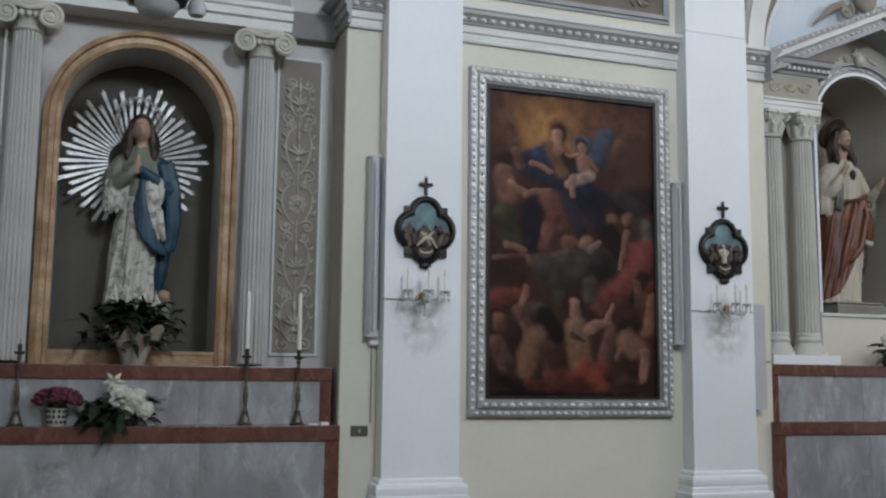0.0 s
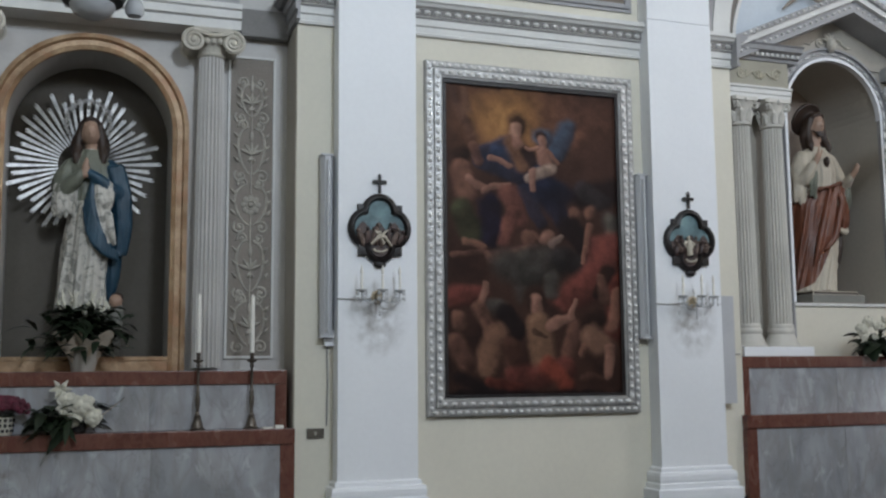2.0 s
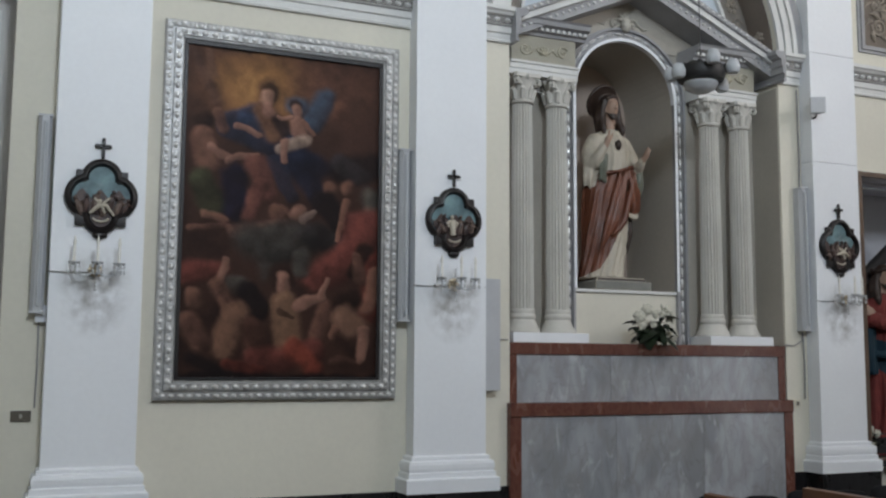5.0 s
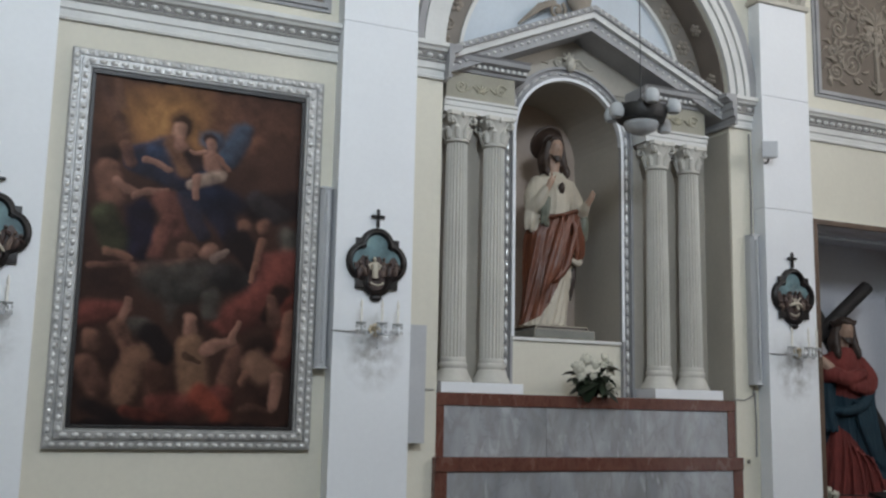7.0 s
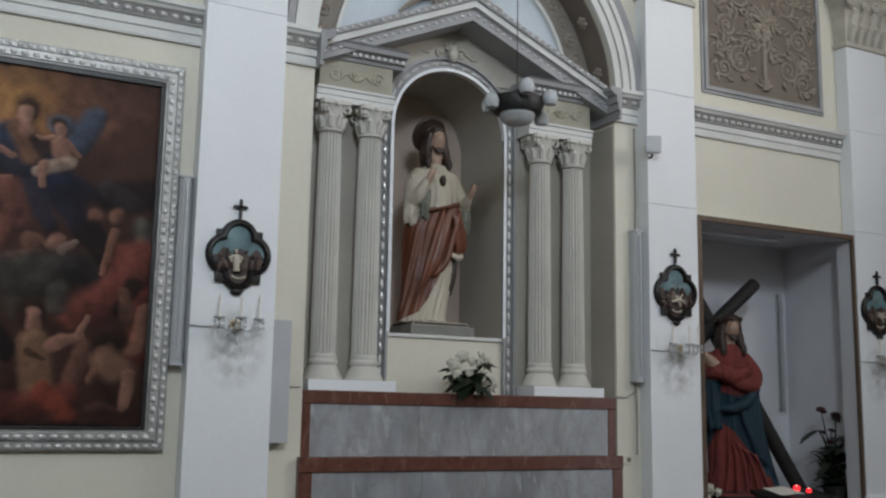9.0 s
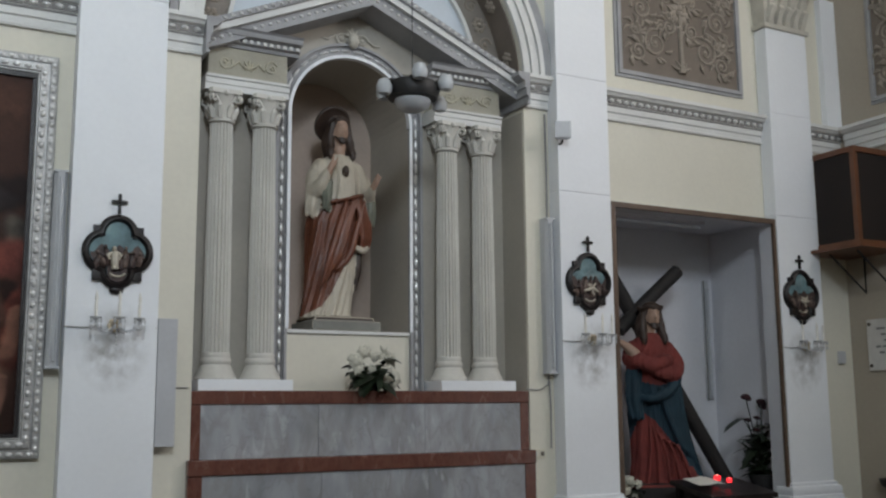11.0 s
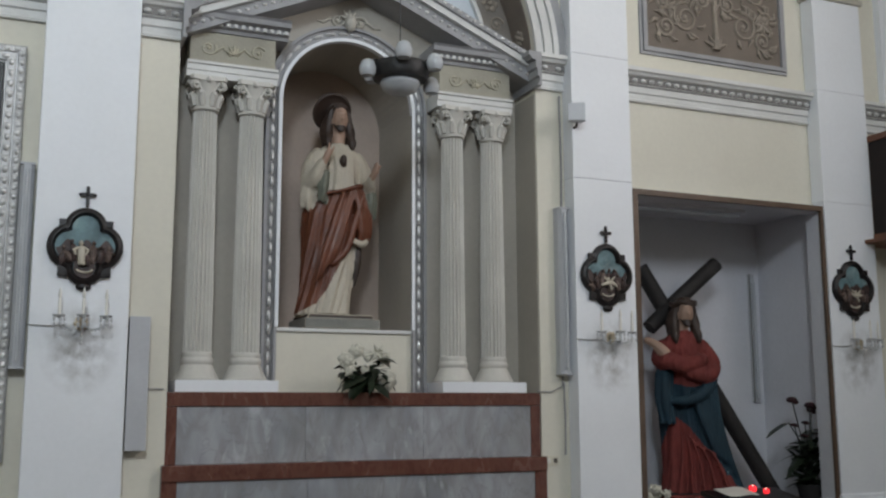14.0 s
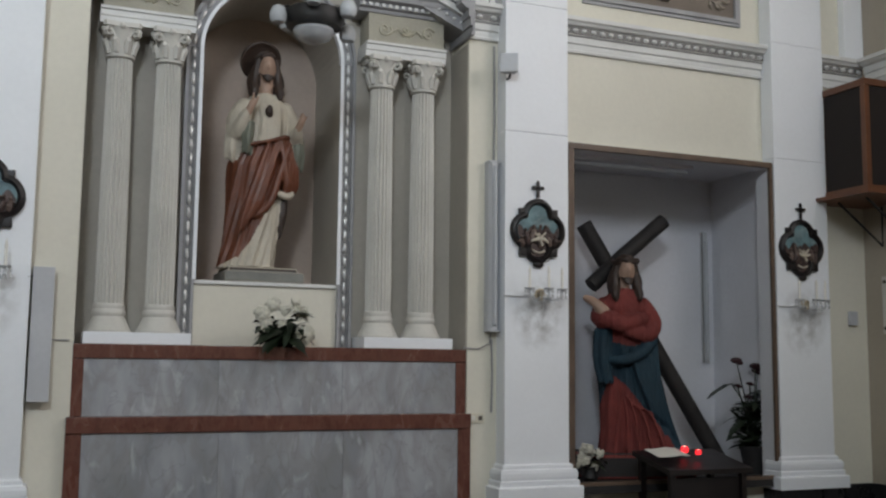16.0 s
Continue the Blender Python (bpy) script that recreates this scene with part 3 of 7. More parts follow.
# archivolts over the recesses
for a, b in (R1, R2):
    cx, r = (a + b) / 2, (b - a) / 2
    v = thing("trim_archivolt", (cx, W, SPRING), "white and grey moulded arch over the altar recess", "arch", kind="structure")
    bm = bmesh.new()
    for r0, r1, d in ((0.0, 0.07, 0.03), (0.075, 0.15, 0.05), (0.155, 0.20, 0.07)):
        arc_sweep(bm, ((r + r0, -0.001), (r + r0, -d), (r + r1, -d), (r + r1, -0.001)), 0, 0, 0, 180, 48)
    part("arch_band", bm, MOULD, v)
    bm = bmesh.new()
    arc_sweep(bm, ((r + 0.205, -0.001), (r + 0.205, -0.06), (r + 0.27, -0.085), (r + 0.27, -0.001)), 0, 0, 0, 180, 48)
    part("arch_edge", bm, MGREY, v, "grey outer moulding")
    # stucco band along the soffit
    bm = bmesh.new()
    arc_sweep(bm, ((r - 0.012, 0.05), (r - 0.012, 0.34), (r - 0.001, 0.34), (r - 0.001, 0.05)), 0, 0, 2, 178, 48)
    part("soffit_band", bm, STUCCO, v, "taupe stucco band under the arch")
    bm = bmesh.new()
    for i in range(9):
        t = radians(10 + 20 * i)
        p = Vector((math.cos(t), 0, math.sin(t))) * (r - 0.02)
        for q in range(6):
            w = 2 * math.pi * q / 6
            tang = Vector((-math.sin(t), 0, math.cos(t)))
            ball(bm, p + tang * 0.045 * math.cos(w) + Vector((0, 0.2 + 0.045 * math.sin(w), 0)), 0.022, 6, 4)
        ball(bm, p + Vector((0, 0.2, 0)), 0.03, 6, 4)
    part("soffit_rosettes", bm, RELIEF2, v, "pale stucco rosettes")

# pilasters
CAP_Z = 5.47


FOOT0 = 0.525      # top of the black marble foot


def pilaster(x0, x1, joints):
    cx, h = (x0 + x1) / 2, (x1 - x0) / 2
    p = thing("pilaster", (cx, W, FOOT0), "white painted pilaster on a moulded base", "pilaster", "pilasters along the nave wall", "structure")
    d = PIL - W
    # shaft in three blocks with fine joints
    cuts = [0.27] + [z - FOOT0 for z in joints] + [CAP_Z - FOOT0]
    for z0, z1 in zip(cuts, cuts[1:]):
        z1 -= 0.002 if z1 < CAP_Z - FOOT0 - 0.01 else 0
        one_box("shaft_block", (-h, h, d, -0.001, z0, z1), WHITE, p, 0.008)
    bm = bmesh.new()
    prof = ((0.085, 0.0), (0.085, 0.10), (0.080, 0.108), (0.060, 0.112), (0.060, 0.150), (0.046, 0.156), (0.052, 0.18), (0.052, 0.21), (0.044, 0.235), (0.022, 0.243), (0.022, 0.268), (0.014, 0.274), (0.0, 0.281))
    rings = [[(-h - o, -0.001, z), (-h - o, d - o, z), (h + o, d - o, z), (h + o, -0.001, z)] for o, z in prof]
    loft(bm, rings)
    part("base", bm, WHITE, p, "stepped white base moulding")
    bm = bmesh.new()
    box(bm, -h - 0.075, h + 0.075, d - 0.075, -0.001, FLOOR - FOOT0, -0.004)
    part("plinth", bm, BLACKM, p, "black marble foot")
    # leafy capital
    bm = bmesh.new()
    z0 = CAP_Z - FOOT0
    box(bm, -h - 0.03, h + 0.03, d - 0.03, -0.001, z0, z0 + 0.05, 0.012)
    rings = []
    for z, o in ((0.05, 0.0), (0.3, 0.02), (0.48, 0.07), (0.55, 0.12)):
        rings.append([(-h - o, 0, z0 + z), (-h - o, d - o, z0 + z), (h + o, d - o, z0 + z), (h + o, 0, z0 + z)])
    loft(bm, rings)
    box(bm, -h - 0.14, h + 0.14, d - 0.14, -0.001, z0 + 0.55, z0 + 0.63, 0.015)
    for row, (zz, num, s) in enumerate(((0.06, 5, 0.17), (0.22, 4, 0.18))):
        for i in range(num):
            x = -h + 2 * h * (i + 0.5) / num
            tube(bm, [(x, d - 0.0, z0 + zz), (x, d - 0.035, z0 + zz + s * 0.6), (x, d - 0.085, z0 + zz + s), (x, d - 0.10, z0 + zz + s * 0.86)], [0.045, 0.05, 0.035, 0.01], 6)
    for s in (-1, 1):
        scroll(bm, s * (h + 0.01), z0 + 0.47, d - 0.11, 0.075, 1.6, -s, 0, 0.02)
        scroll(bm, s * 0.08, z0 + 0.46, d - 0.09, 0.06, 1.4, s, 0, 0.016)
    rosette(bm, 0, z0 + 0.60, d - 0.14, 0.06)
    part("capital", bm, RELIEF, p, "stucco capital with curled leaves", smooth=True)
    return p


for (a, b), cut in zip(PILS, ((), (4.554,), (3.469, 4.554), (3.469, 4.554))):
    pilaster(a, b, cut)
# half pilaster in the corner
bm = bmesh.new()
box(bm, 12.52, 12.75, 7.37, W - 0.001, 4.52, 6.0, 0.006)
tagged(part("trim_corner", bm, WHITE), "narrow white corner pilaster above the cornice", "pilaster", kind="structure")


def relief_panel(cx, half, z0, z1, y, ground, name, label, rot=0.0, loc=None):
    """A framed stucco panel with scrollwork, standing on a wall that faces -y."""
    p = thing(name, loc or (cx, y, z0), label, "stucco panel", "stucco panels above the cornice", "structure", rz=rot)
    hgt = z1 - z0
    one_box("ground", (-half + 0.07, half - 0.07, -0.012, -0.001, 0.07, hgt - 0.07), ground, p, 0)
    bm = bmesh.new()
    for o, w, d in ((0.0, 0.028, 0.02), (0.03, 0.04, 0.04)):
        box(bm, -half + o, half - o, -d, -0.001, o, o + w, 0.004)
        box(bm, -half + o, half - o, -d, -0.001, hgt - o - w, hgt - o, 0.004)
        box(bm, -half + o, -half + o + w, -d, -0.001, o + w, hgt - o - w, 0.004)
        box(bm, half - o - w, half - o, -d, -0.001, o + w, hgt - o - w, 0.004)
    part("frame", bm, MGREY, p, "grey moulded frame")
    bm = bmesh.new()
    rnd = random.Random(4)
    y = -0.018
    mid = hgt * 0.48
    tube(bm, [(0, y, 0.14), (0, y - 0.01, mid * 0.5), (0, y, mid)], [0.05, 0.02, 0.03], 6)
    rosette(bm, 0, mid, y, 0.13)
    palmette(bm, 0, mid + 0.1, y, 0.22)
    palmette(bm, 0, 0.16, y, 0.14)
    for s in (-1, 1):
        for k, (fx, fz, r) in enumerate(((0.45, 0.22, 0.15), (0.68, 0.46, 0.13), (0.42, 0.72, 0.15), (0.72, 0.80, 0.11), (0.75, 0.14, 0.10), (0.20, 0.36, 0.09), (0.18, 0.90, 0.09), (0.80, 0.30, 0.07), (0.22, 0.58, 0.08), (0.86, 0.64, 0.07))):
            x, z = s * fx * (half - 0.1), 0.1 + fz * (hgt - 0.2)
            scroll(bm, x, z, y, r, 1.7, s * (1 if k % 2 else -1), rnd.uniform(0, 6), 0.017)
            for q in range(9):
                a = rnd.uniform(0, 6.28)
                b = Vector((x + r * math.cos(a), y, z + r * math.sin(a)))
                tube(bm, [b, b + Vector((math.cos(a + 0.5), -0.2, math.sin(a + 0.5))) * 0.05, b + Vector((math.cos(a + 0.9), 0, math.sin(a + 0.9))) * 0.10], [0.012, 0.02, 0.004], 5)
    part("scrollwork", bm, RELIEF2, p, "pale stucco scrolls and flowers", smooth=True)
    return p


relief_panel(10.52, 0.83, 4.70, 6.3, W, STUCCO, "trim_panel", "taupe stucco panel of scrolls in a grey frame")
relief_panel(3.72, 0.98, 4.64, 6.2, W, STUCCO, "trim_panel", "taupe stucco panel of scrolls in a grey frame")
relief_panel(0, 0.62, 4.70, 6.3, W, STUCCO, "trim_panel", "taupe stucco panel of scrolls in a grey frame", -90, (X1, 6.35, 4.70))

# ---- the marble altars ----


def altar(cx, half_m, half_t, z_m, z_t, front_m, front_t, slabs):
    """Lower table with a red marble border, and a narrower tier behind it."""
    al = thing("marble_altar", (cx, front_m, FLOOR), "grey marble altar with red-brown marble borders", "altar")
    zm, zt, dt = z_m - FLOOR, z_t - FLOOR, front_t - front_m
    end = BACK - front_m - 0.001
    one_box("table_body", (-half_m + 0.02, half_m - 0.02, 0.014, end, 0, zm - 0.115), MARB, al, 0)
    one_box("table_edge", (-half_m, half_m, -0.012, end, zm - 0.112, zm), REDM, al, 0.008, "red-brown marble table edge")
    for s in (-1, 1):
        x = sorted((s * half_m, s * (half_m - 0.105)))
        one_box("border", (x[0], x[1], 0.0, 0.3, 0, zm - 0.113), REDM, al, 0.004)
    w = (2 * half_m - 0.21) / slabs
    for i in range(slabs):
        one_box("slab", (-half_m + 0.105 + i * w + 0.0015, -half_m + 0.105 + (i + 1) * w - 0.0015, 0.006, 0.0138, 0, zm - 0.113), MARB, al, 0)
    one_box("tier_body", (-half_t + 0.02, half_t - 0.02, dt + 0.014, end, zm + 0.001, zt - 0.102), MARB, al, 0)
    one_box("tier_edge", (-half_t, half_t, dt - 0.008, end, zt - 0.10, zt), REDM, al, 0.006, "red-brown marble upper edge")
    for s in (-1, 1):
        x = sorted((s * half_t, s * (half_t - 0.085)))
        one_box("tier_border", (x[0], x[1], dt, dt + 0.28, zm + 0.001, zt - 0.101), REDM, al, 0.004)
    w = (2 * half_t - 0.17) / slabs
    for i in range(slabs):
        one_box("tier_slab", (-half_t + 0.085 + i * w + 0.0015, -half_t + 0.085 + (i + 1) * w - 0.0015, dt + 0.006, dt + 0.0138, zm + 0.001, zt - 0.101), MARB, al, 0)
    return al


altar(0.345, 1.452, 1.412, 1.189, 1.608, 7.40, 7.52, 3)
altar(7.15, 1.49, 1.475, 1.195, 1.695, 7.39, 7.46, 3)


# ---- columns ----
def fluted(bm, r, z0, z1, flutes=20, taper=0.87):
    per, rings = 6, []
    for k in range(9):
        t = k / 8
        rr = r * (1 - (1 - taper) * t ** 1.6)
        z = z0 + (z1 - z0) * t
        ring = []
        for i in range(flutes * per):
            ph = (i % per) / per
            dep = 0.20 * math.sin(math.pi * (ph - 0.2) / 0.8) if ph > 0.2 else 0
            a = 2 * math.pi * i / (flutes * per)
            ring.append((rr * (1 - dep) * math.cos(a), rr * (1 - dep) * math.sin(a), z))
        rings.append(ring)
    loft(bm, rings)


def column(parent, x, y, z0, z1, r, order, mat):
    """A fluted column with base and capital; z1 is the top of the capital."""
    cap = 0.25 if order == "leafy" else 0.20
    bm = bmesh.new()
    fluted(bm, r, z0 + (0.19 if order == "leafy" else 0.02), z1 - cap)
    c = part("column", bm, mat, parent, "fluted painted column shaft")
    c.location = (x, y, 0)
    if order == "leafy":
        bm = bmesh.new()
        lathe(bm, [(r * q, z0 + z) for q, z in ((1.50, 0), (1.54, 0.012), (1.46, 0.03), (1.30, 0.062), (1.18, 0.092), (1.12, 0.104), (1.06, 0.114), (1.14, 0.128), (1.16, 0.146), (1.10, 0.158), (1.04, 0.168), (1.08, 0.186), (1.0, 0.205))], 28)
        part("base", bm, mat, c, "round moulded base", smooth=True)
        bm = bmesh.new()
        t = r * 0.87
        b = z1 - cap
        lathe(bm, ((t, b - 0.01), (t * 1.16, b), (t * 1.16, b + 0.018), (t * 0.98, b + 0.025), (t, b + 0.1), (t * 1.25, b + 0.19), (t * 1.45, b + 0.215)), 20)
        for i in range(8):
            a = 2 * math.pi * (i + 0.5) / 8
            d = Vector((math.cos(a), math.sin(a), 0))
            tube(bm, [d * t + Vector((0, 0, b + 0.03)), d * t * 1.12 + Vector((0, 0, b + 0.09)), d * t * 1.42 + Vector((0, 0, b + 0.125)), d * t * 1.5 + Vector((0, 0, b + 0.105))], [0.022, 0.028, 0.02, 0.006], 6)
        for i in range(4):
            a = math.pi / 4 + math.pi / 2 * i
            d = Vector((math.cos(a), math.sin(a), 0))
            n = Vector((-d.y, d.x, 0))
            for sgn in (-1, 1):
                pts = [d * t * 0.9 + n * sgn * 0.05 + Vector((0, 0, b + 0.1)), d * t * 1.25 + n * sgn * 0.025 + Vector((0, 0, b + 0.17))]
                for q in range(10):
                    w = radians(100 - 48 * q)
                    rr = 0.036 * (1 - 0.075 * q)
                    pts.append(d * (t * 1.55 + rr * math.cos(w)) + n * sgn * 0.012 + Vector((0, 0, b + 0.175 + rr * math.sin(w))))
                tube(bm, pts, 0.010, 5)
        for i in range(4):
            a = math.pi / 2 * i
            ball(bm, (t * 1.35 * math.cos(a), t * 1.35 * math.sin(a), b + 0.222), 0.024, 7, 5)
        ring = []
        for i in range(4):
            a = math.pi / 4 + math.pi / 2 * i
            ring += [(t * 1.95 * math.cos(a - 0.09), t * 1.95 * math.sin(a - 0.09)), (t * 1.95 * math.cos(a + 0.09), t * 1.95 * math.sin(a + 0.09)), (t * 1.32 * math.cos(a + math.pi / 4), t * 1.32 * math.sin(a + math.pi / 4))]
        loft(bm, [[(px, py, z) for px, py in ring] for z in (b + 0.215, b + 0.25)])
        part("capital", bm, mat, c, "painted capital with curled leaves", smooth=True)
    else:
        bm = bmesh.new()
        t, b = r * 0.87, z1 - cap
        lathe(bm, ((t, b - 0.01), (t * 1.1, b), (t * 1.1, b + 0.015), (t, b + 0.02), (t * 1.05, b + 0.06), (t * 1.35, b + 0.11), (t * 1.4, b + 0.135)), 24)
        box(bm, -t * 1.5, t * 1.5, -t * 1.45, t * 1.45, b + 0.165, b + 0.20, 0.008)
        for sx in (-1, 1):
            for k in range(2):
                y0 = -t * 1.45 + k * t * 2.6
                scroll(bm, sx * t * 1.5, b + 0.09, y0, 0.085, 2.2, -sx, math.pi / 2, 0.020)
            tube(bm, [(sx * t * 1.5, -t * 1.4, b + 0.09), (sx * t * 1.5, 0, b + 0.09), (sx * t * 1.5, t * 1.2, b + 0.09)], [0.07, 0.045, 0.07], 12)
        tube(bm, [(-t * 1.5, -t * 1.45, b + 0.165), (0, -t * 1.5, b + 0.135), (t * 1.5, -t * 1.45, b + 0.165)], 0.02, 6)
        for i in range(5):
            ball(bm, (-t + t * 0.5 * i, -t * 1.3, b + 0.10), (0.022, 0.02, 0.028), 7, 5)
        part("capital", bm, RELIEF, c, "scrolled capital with paired volutes", smooth=True)
    return c


# second altar: paired columns, entablature blocks and a pediment
AX, AY = 7.15, 7.665
ZP, ZC, ZE = 1.78, 4.04, 4.53
sur = thing("altar_surround", (AX, BACK, 1.695), "painted classical altar surround with paired columns and pediment", "altar surround")
zz = -1.695
for s in (-1, 1):
    x0, x1 = (-1.405, -0.665) if s < 0 else (0.64, 1.375)
    one_box("plinth", (x0, x1, 7.495 - BACK, -0.001, 0.001, ZP + zz), WHITE, sur, 0.006, "white block under the columns")
for x in (-1.232, -0.88, 0.80, 1.16):
    column(sur, x, AY - BACK, ZP + zz, ZC + zz, 0.104, "leafy", COLM)
for s in (-1, 1):
    c = -1.045 if s < 0 else 0.985
    bm = bmesh.new()
    along_x(bm, [(y, ZC + z1 + zz) for y, z1 in ((-0.001, 0), (-0.235, 0), (-0.235, 0.05), (-0.247, 0.053), (-0.247, 0.095), (-0.264, 0.10), (-0.264, 0.12), (-0.001, 0.12))], c - 0.345, c + 0.345)
    part("architrave", bm, MOULD, sur, "off-white stepped architrave")
    bm = bmesh.new()
    box(bm, c - 0.325, c + 0.325, -0.235, -0.001, ZC + 0.121 + zz, ZC + 0.36 + zz, 0.003)
    fr = part("frieze", bm, FRIEZE, sur, "ochre-grey frieze block")
    bm = bmesh.new()
    for k in (-1, 1):
        scroll(bm, c + k * 0.19, ZC + 0.235 + zz, -0.238, 0.06, 1.4, k, 0.5, 0.009)
        tube(bm, [(c + k * 0.02, -0.238, ZC + 0.19 + zz), (c + k * 0.08, -0.241, ZC + 0.25 + zz), (c + k * 0.14, -0.238, ZC + 0.2 + zz)], 0.009, 5)
    palmette(bm, c, ZC + 0.2 + zz, -0.238, 0.08)
    part("ornament", bm, GOLDR, fr, "dull gilt scrolls", smooth=True)
    # cornice over the pair, with dentils
    bm = bmesh.new()
    prof = ((-0.001, 0.361), (-0.25, 0.361), (-0.26, 0.385), (-0.285, 0.395), (-0.285, 0.425), (-0.34, 0.44), (-0.35, 0.475), (-0.37, 0.49), (-0.001, 0.49))
    along_x(bm, [(y, ZC + z1 + zz) for y, z1 in prof], c - 0.42, c + 0.42)
    part("cornice", bm, MGREY, sur, "grey moulded cornice")
    for i in range(15):
        x = c - 0.39 + 0.78 * i / 14
        one_box("dentil", (x - 0.014, x + 0.014, -0.305, -0.284, ZC + 0.397 + zz, ZC + 0.424 + zz), MOULD, sur, 0)

# raking cornices
APEX, FOOT = 5.17 + zz, 4.535 + zz
for s in (-1, 1):
    length = math.hypot(1.45, APEX - FOOT)
    ang = math.atan2(APEX - FOOT, 1.45)

    def rake(y0, y1, d0, d1, e=0.0):
        """A bar along the slope from y0 to y1, from depth d0 to d1 under the top edge."""
        b = bmesh.new()
        out = []
        for d in (d0, d1):
            k = d / math.cos(ang)
            out += [(0.0, APEX - k), (s * (1.45 + e), FOOT - k - e * math.tan(ang))]
        a0, b0, a1, b1 = out
        loft(b, [[(x, y, z) for x, z in (a0, b0, b1, a1)] for y in (y0, y1)])
        return b

    part("raking_edge", rake(-0.40, -0.001, 0.0, 0.045), MGREY, sur, "grey sloping top moulding")
    part("raking_band", rake(-0.375, -0.001, 0.046, 0.10), MOULD, sur, "off-white sloping band")
    part("raking_soffit", rake(-0.33, -0.001, 0.101, 0.20), MGREY, sur, "grey sloping cornice")
    n = 22
    spots = []
    for i in range(n):
        k = (i + 0.7) / n
        for d, y in ((0.022, -0.402), (0.145, -0.333)):
            spots.append((s * 1.45 * k, y, APEX + (FOOT - APEX) * k - d / math.cos(ang), 0))
    beads("bead", sur, SILVER, (0.02, 0.012, 0.014), spots)

# beaded arch round the niche
nx, nr, nz0, nz1 = NICHES[1]
lx = nx - AX
bm = bmesh.new()
rings = []
for i in range(61):
    x = -0.95 + 1.9 * i / 60
    top = APEX - abs(x) / 1.45 * (APEX - FOOT) - 0.205
    low = 4.50 + zz
    if abs(x - lx) < nr + 0.122:
        low = max(low, nz1 + zz + math.sqrt((nr + 0.122) ** 2 - (x - lx) ** 2))
    if top > low + 0.005:
        rings.append([(x, -0.016, low), (x, -0.016, top), (x, -0.007, top), (x, -0.007, low)])
loft(bm, rings)
part("tympanum", bm, GREYW, sur, "beige-grey field under the gable")
bm = bmesh.new()
arc_sweep(bm, ((nr, -0.001), (nr, -0.05), (nr + 0.022, -0.055), (nr + 0.022, -0.03), (nr + 0.095, -0.03), (nr + 0.095, -0.06), (nr + 0.12, -0.055), (nr + 0.12, -0.001)), lx, nz1 + zz, 0, 180, 40)
part("niche_arch", bm, MGREY, sur, "grey moulded arch round the niche")
for s in (-1, 1):
    for r0, r1, d in ((0, 0.022, 0.055), (0.0221, 0.0949, 0.03), (0.095, 0.12, 0.058)):
        xs = sorted((lx + s * (nr + r0), lx + s * (nr + r1)))
        one_box("niche_jamb", (xs[0], xs[1], -d, -0.001, 0.002, nz1 + zz - 0.001), GROOVE if d == 0.03 else MGREY, sur, 0.002)
bm = bmesh.new()
arc_sweep(bm, ((nr - 0.012, -0.002), (nr - 0.012, -0.062), (nr + 0.016, -0.062), (nr + 0.016, -0.002)), lx, nz1 + zz, 0, 180, 40)
part("niche_edge", bm, WHITE, sur, "white inner edge of the arch")
for s in (-1, 1):
    xs = sorted((lx + s * (nr - 0.012), lx + s * (nr + 0.016)))
    one_box("niche_edge", (xs[0], xs[1], -0.062, -0.0555, nz0 + zz + 0.001, nz1 + zz - 0.001), WHITE, sur, 0.002, "white inner edge of the niche")
spots = [(lx + s * (nr + 0.058), -0.034, float(z), 0) for s in (-1, 1) for z in np.arange(0.06, nz1 + zz, 0.105)]
for a in np.linspace(0.1, math.pi - 0.1, 18):
    spots.append((lx + (nr + 0.058) * math.cos(a), -0.034, nz1 + zz + (nr + 0.058) * math.sin(a), -float(a)))
beads("bead", sur, SILVER, (0.015, 0.016, 0.047), spots)
one_box("niche_sill", (lx - nr - 0.0, lx + nr, -0.035, 0.02, nz0 + zz - 0.03, nz0 + zz), MOULD, sur, 0.006, "off-white niche sill")
one_box("niche_apron", (lx - nr, lx + nr, -0.012, -0.001, 0.002, nz0 + zz - 0.031), CREAM, sur, 0.0, "cream panel under the niche")
# keystone ornament and scrolls in the gable
bm = bmesh.new()
kz = nz1 + nr + 0.12 + zz
ball(bm, (lx, -0.07, kz + 0.02), (0.05, 0.05, 0.07), 8, 6)
for s in (-1, 1):
    scroll(bm, lx + s * 0.10, kz + 0.05, -0.03, 0.055, 1.5, s, 0, 0.013)
    tube(bm, [(lx + s * 0.15, -0.02, kz + 0.07), (lx + s * 0.22, -0.03, kz + 0.02), (lx + s * 0.28, -0.02, kz + 0.03)], [0.014, 0.012, 0.004], 5)
palmette(bm, lx, kz + 0.06, -0.04, 0.10)
part("keystone", bm, RELIEF, sur, "stucco keystone with scrolls", smooth=True)
# stucco ornament rising behind the apex
bm = bmesh.new()
ball(bm, (0, -0.12, APEX + 0.16), (0.13, 0.07, 0.15), 12, 8)
palmette(bm, 0, APEX + 0.26, -0.13, 0.2)
for s in (-1, 1):
    scroll(bm, s * 0.22, APEX + 0.02, -0.10, 0.09, 1.6, s, 1.0, 0.02)
    tube(bm, [(s * 0.24, -0.08, APEX + 0.1), (s * 0.40, -0.09, APEX + 0.02), (s * 0.60, -0.06, APEX - 0.16)], [0.03, 0.04, 0.01], 6)
part("gable_ornament", bm, RELIEF2, sur, "stucco leaves behind the apex", smooth=True)

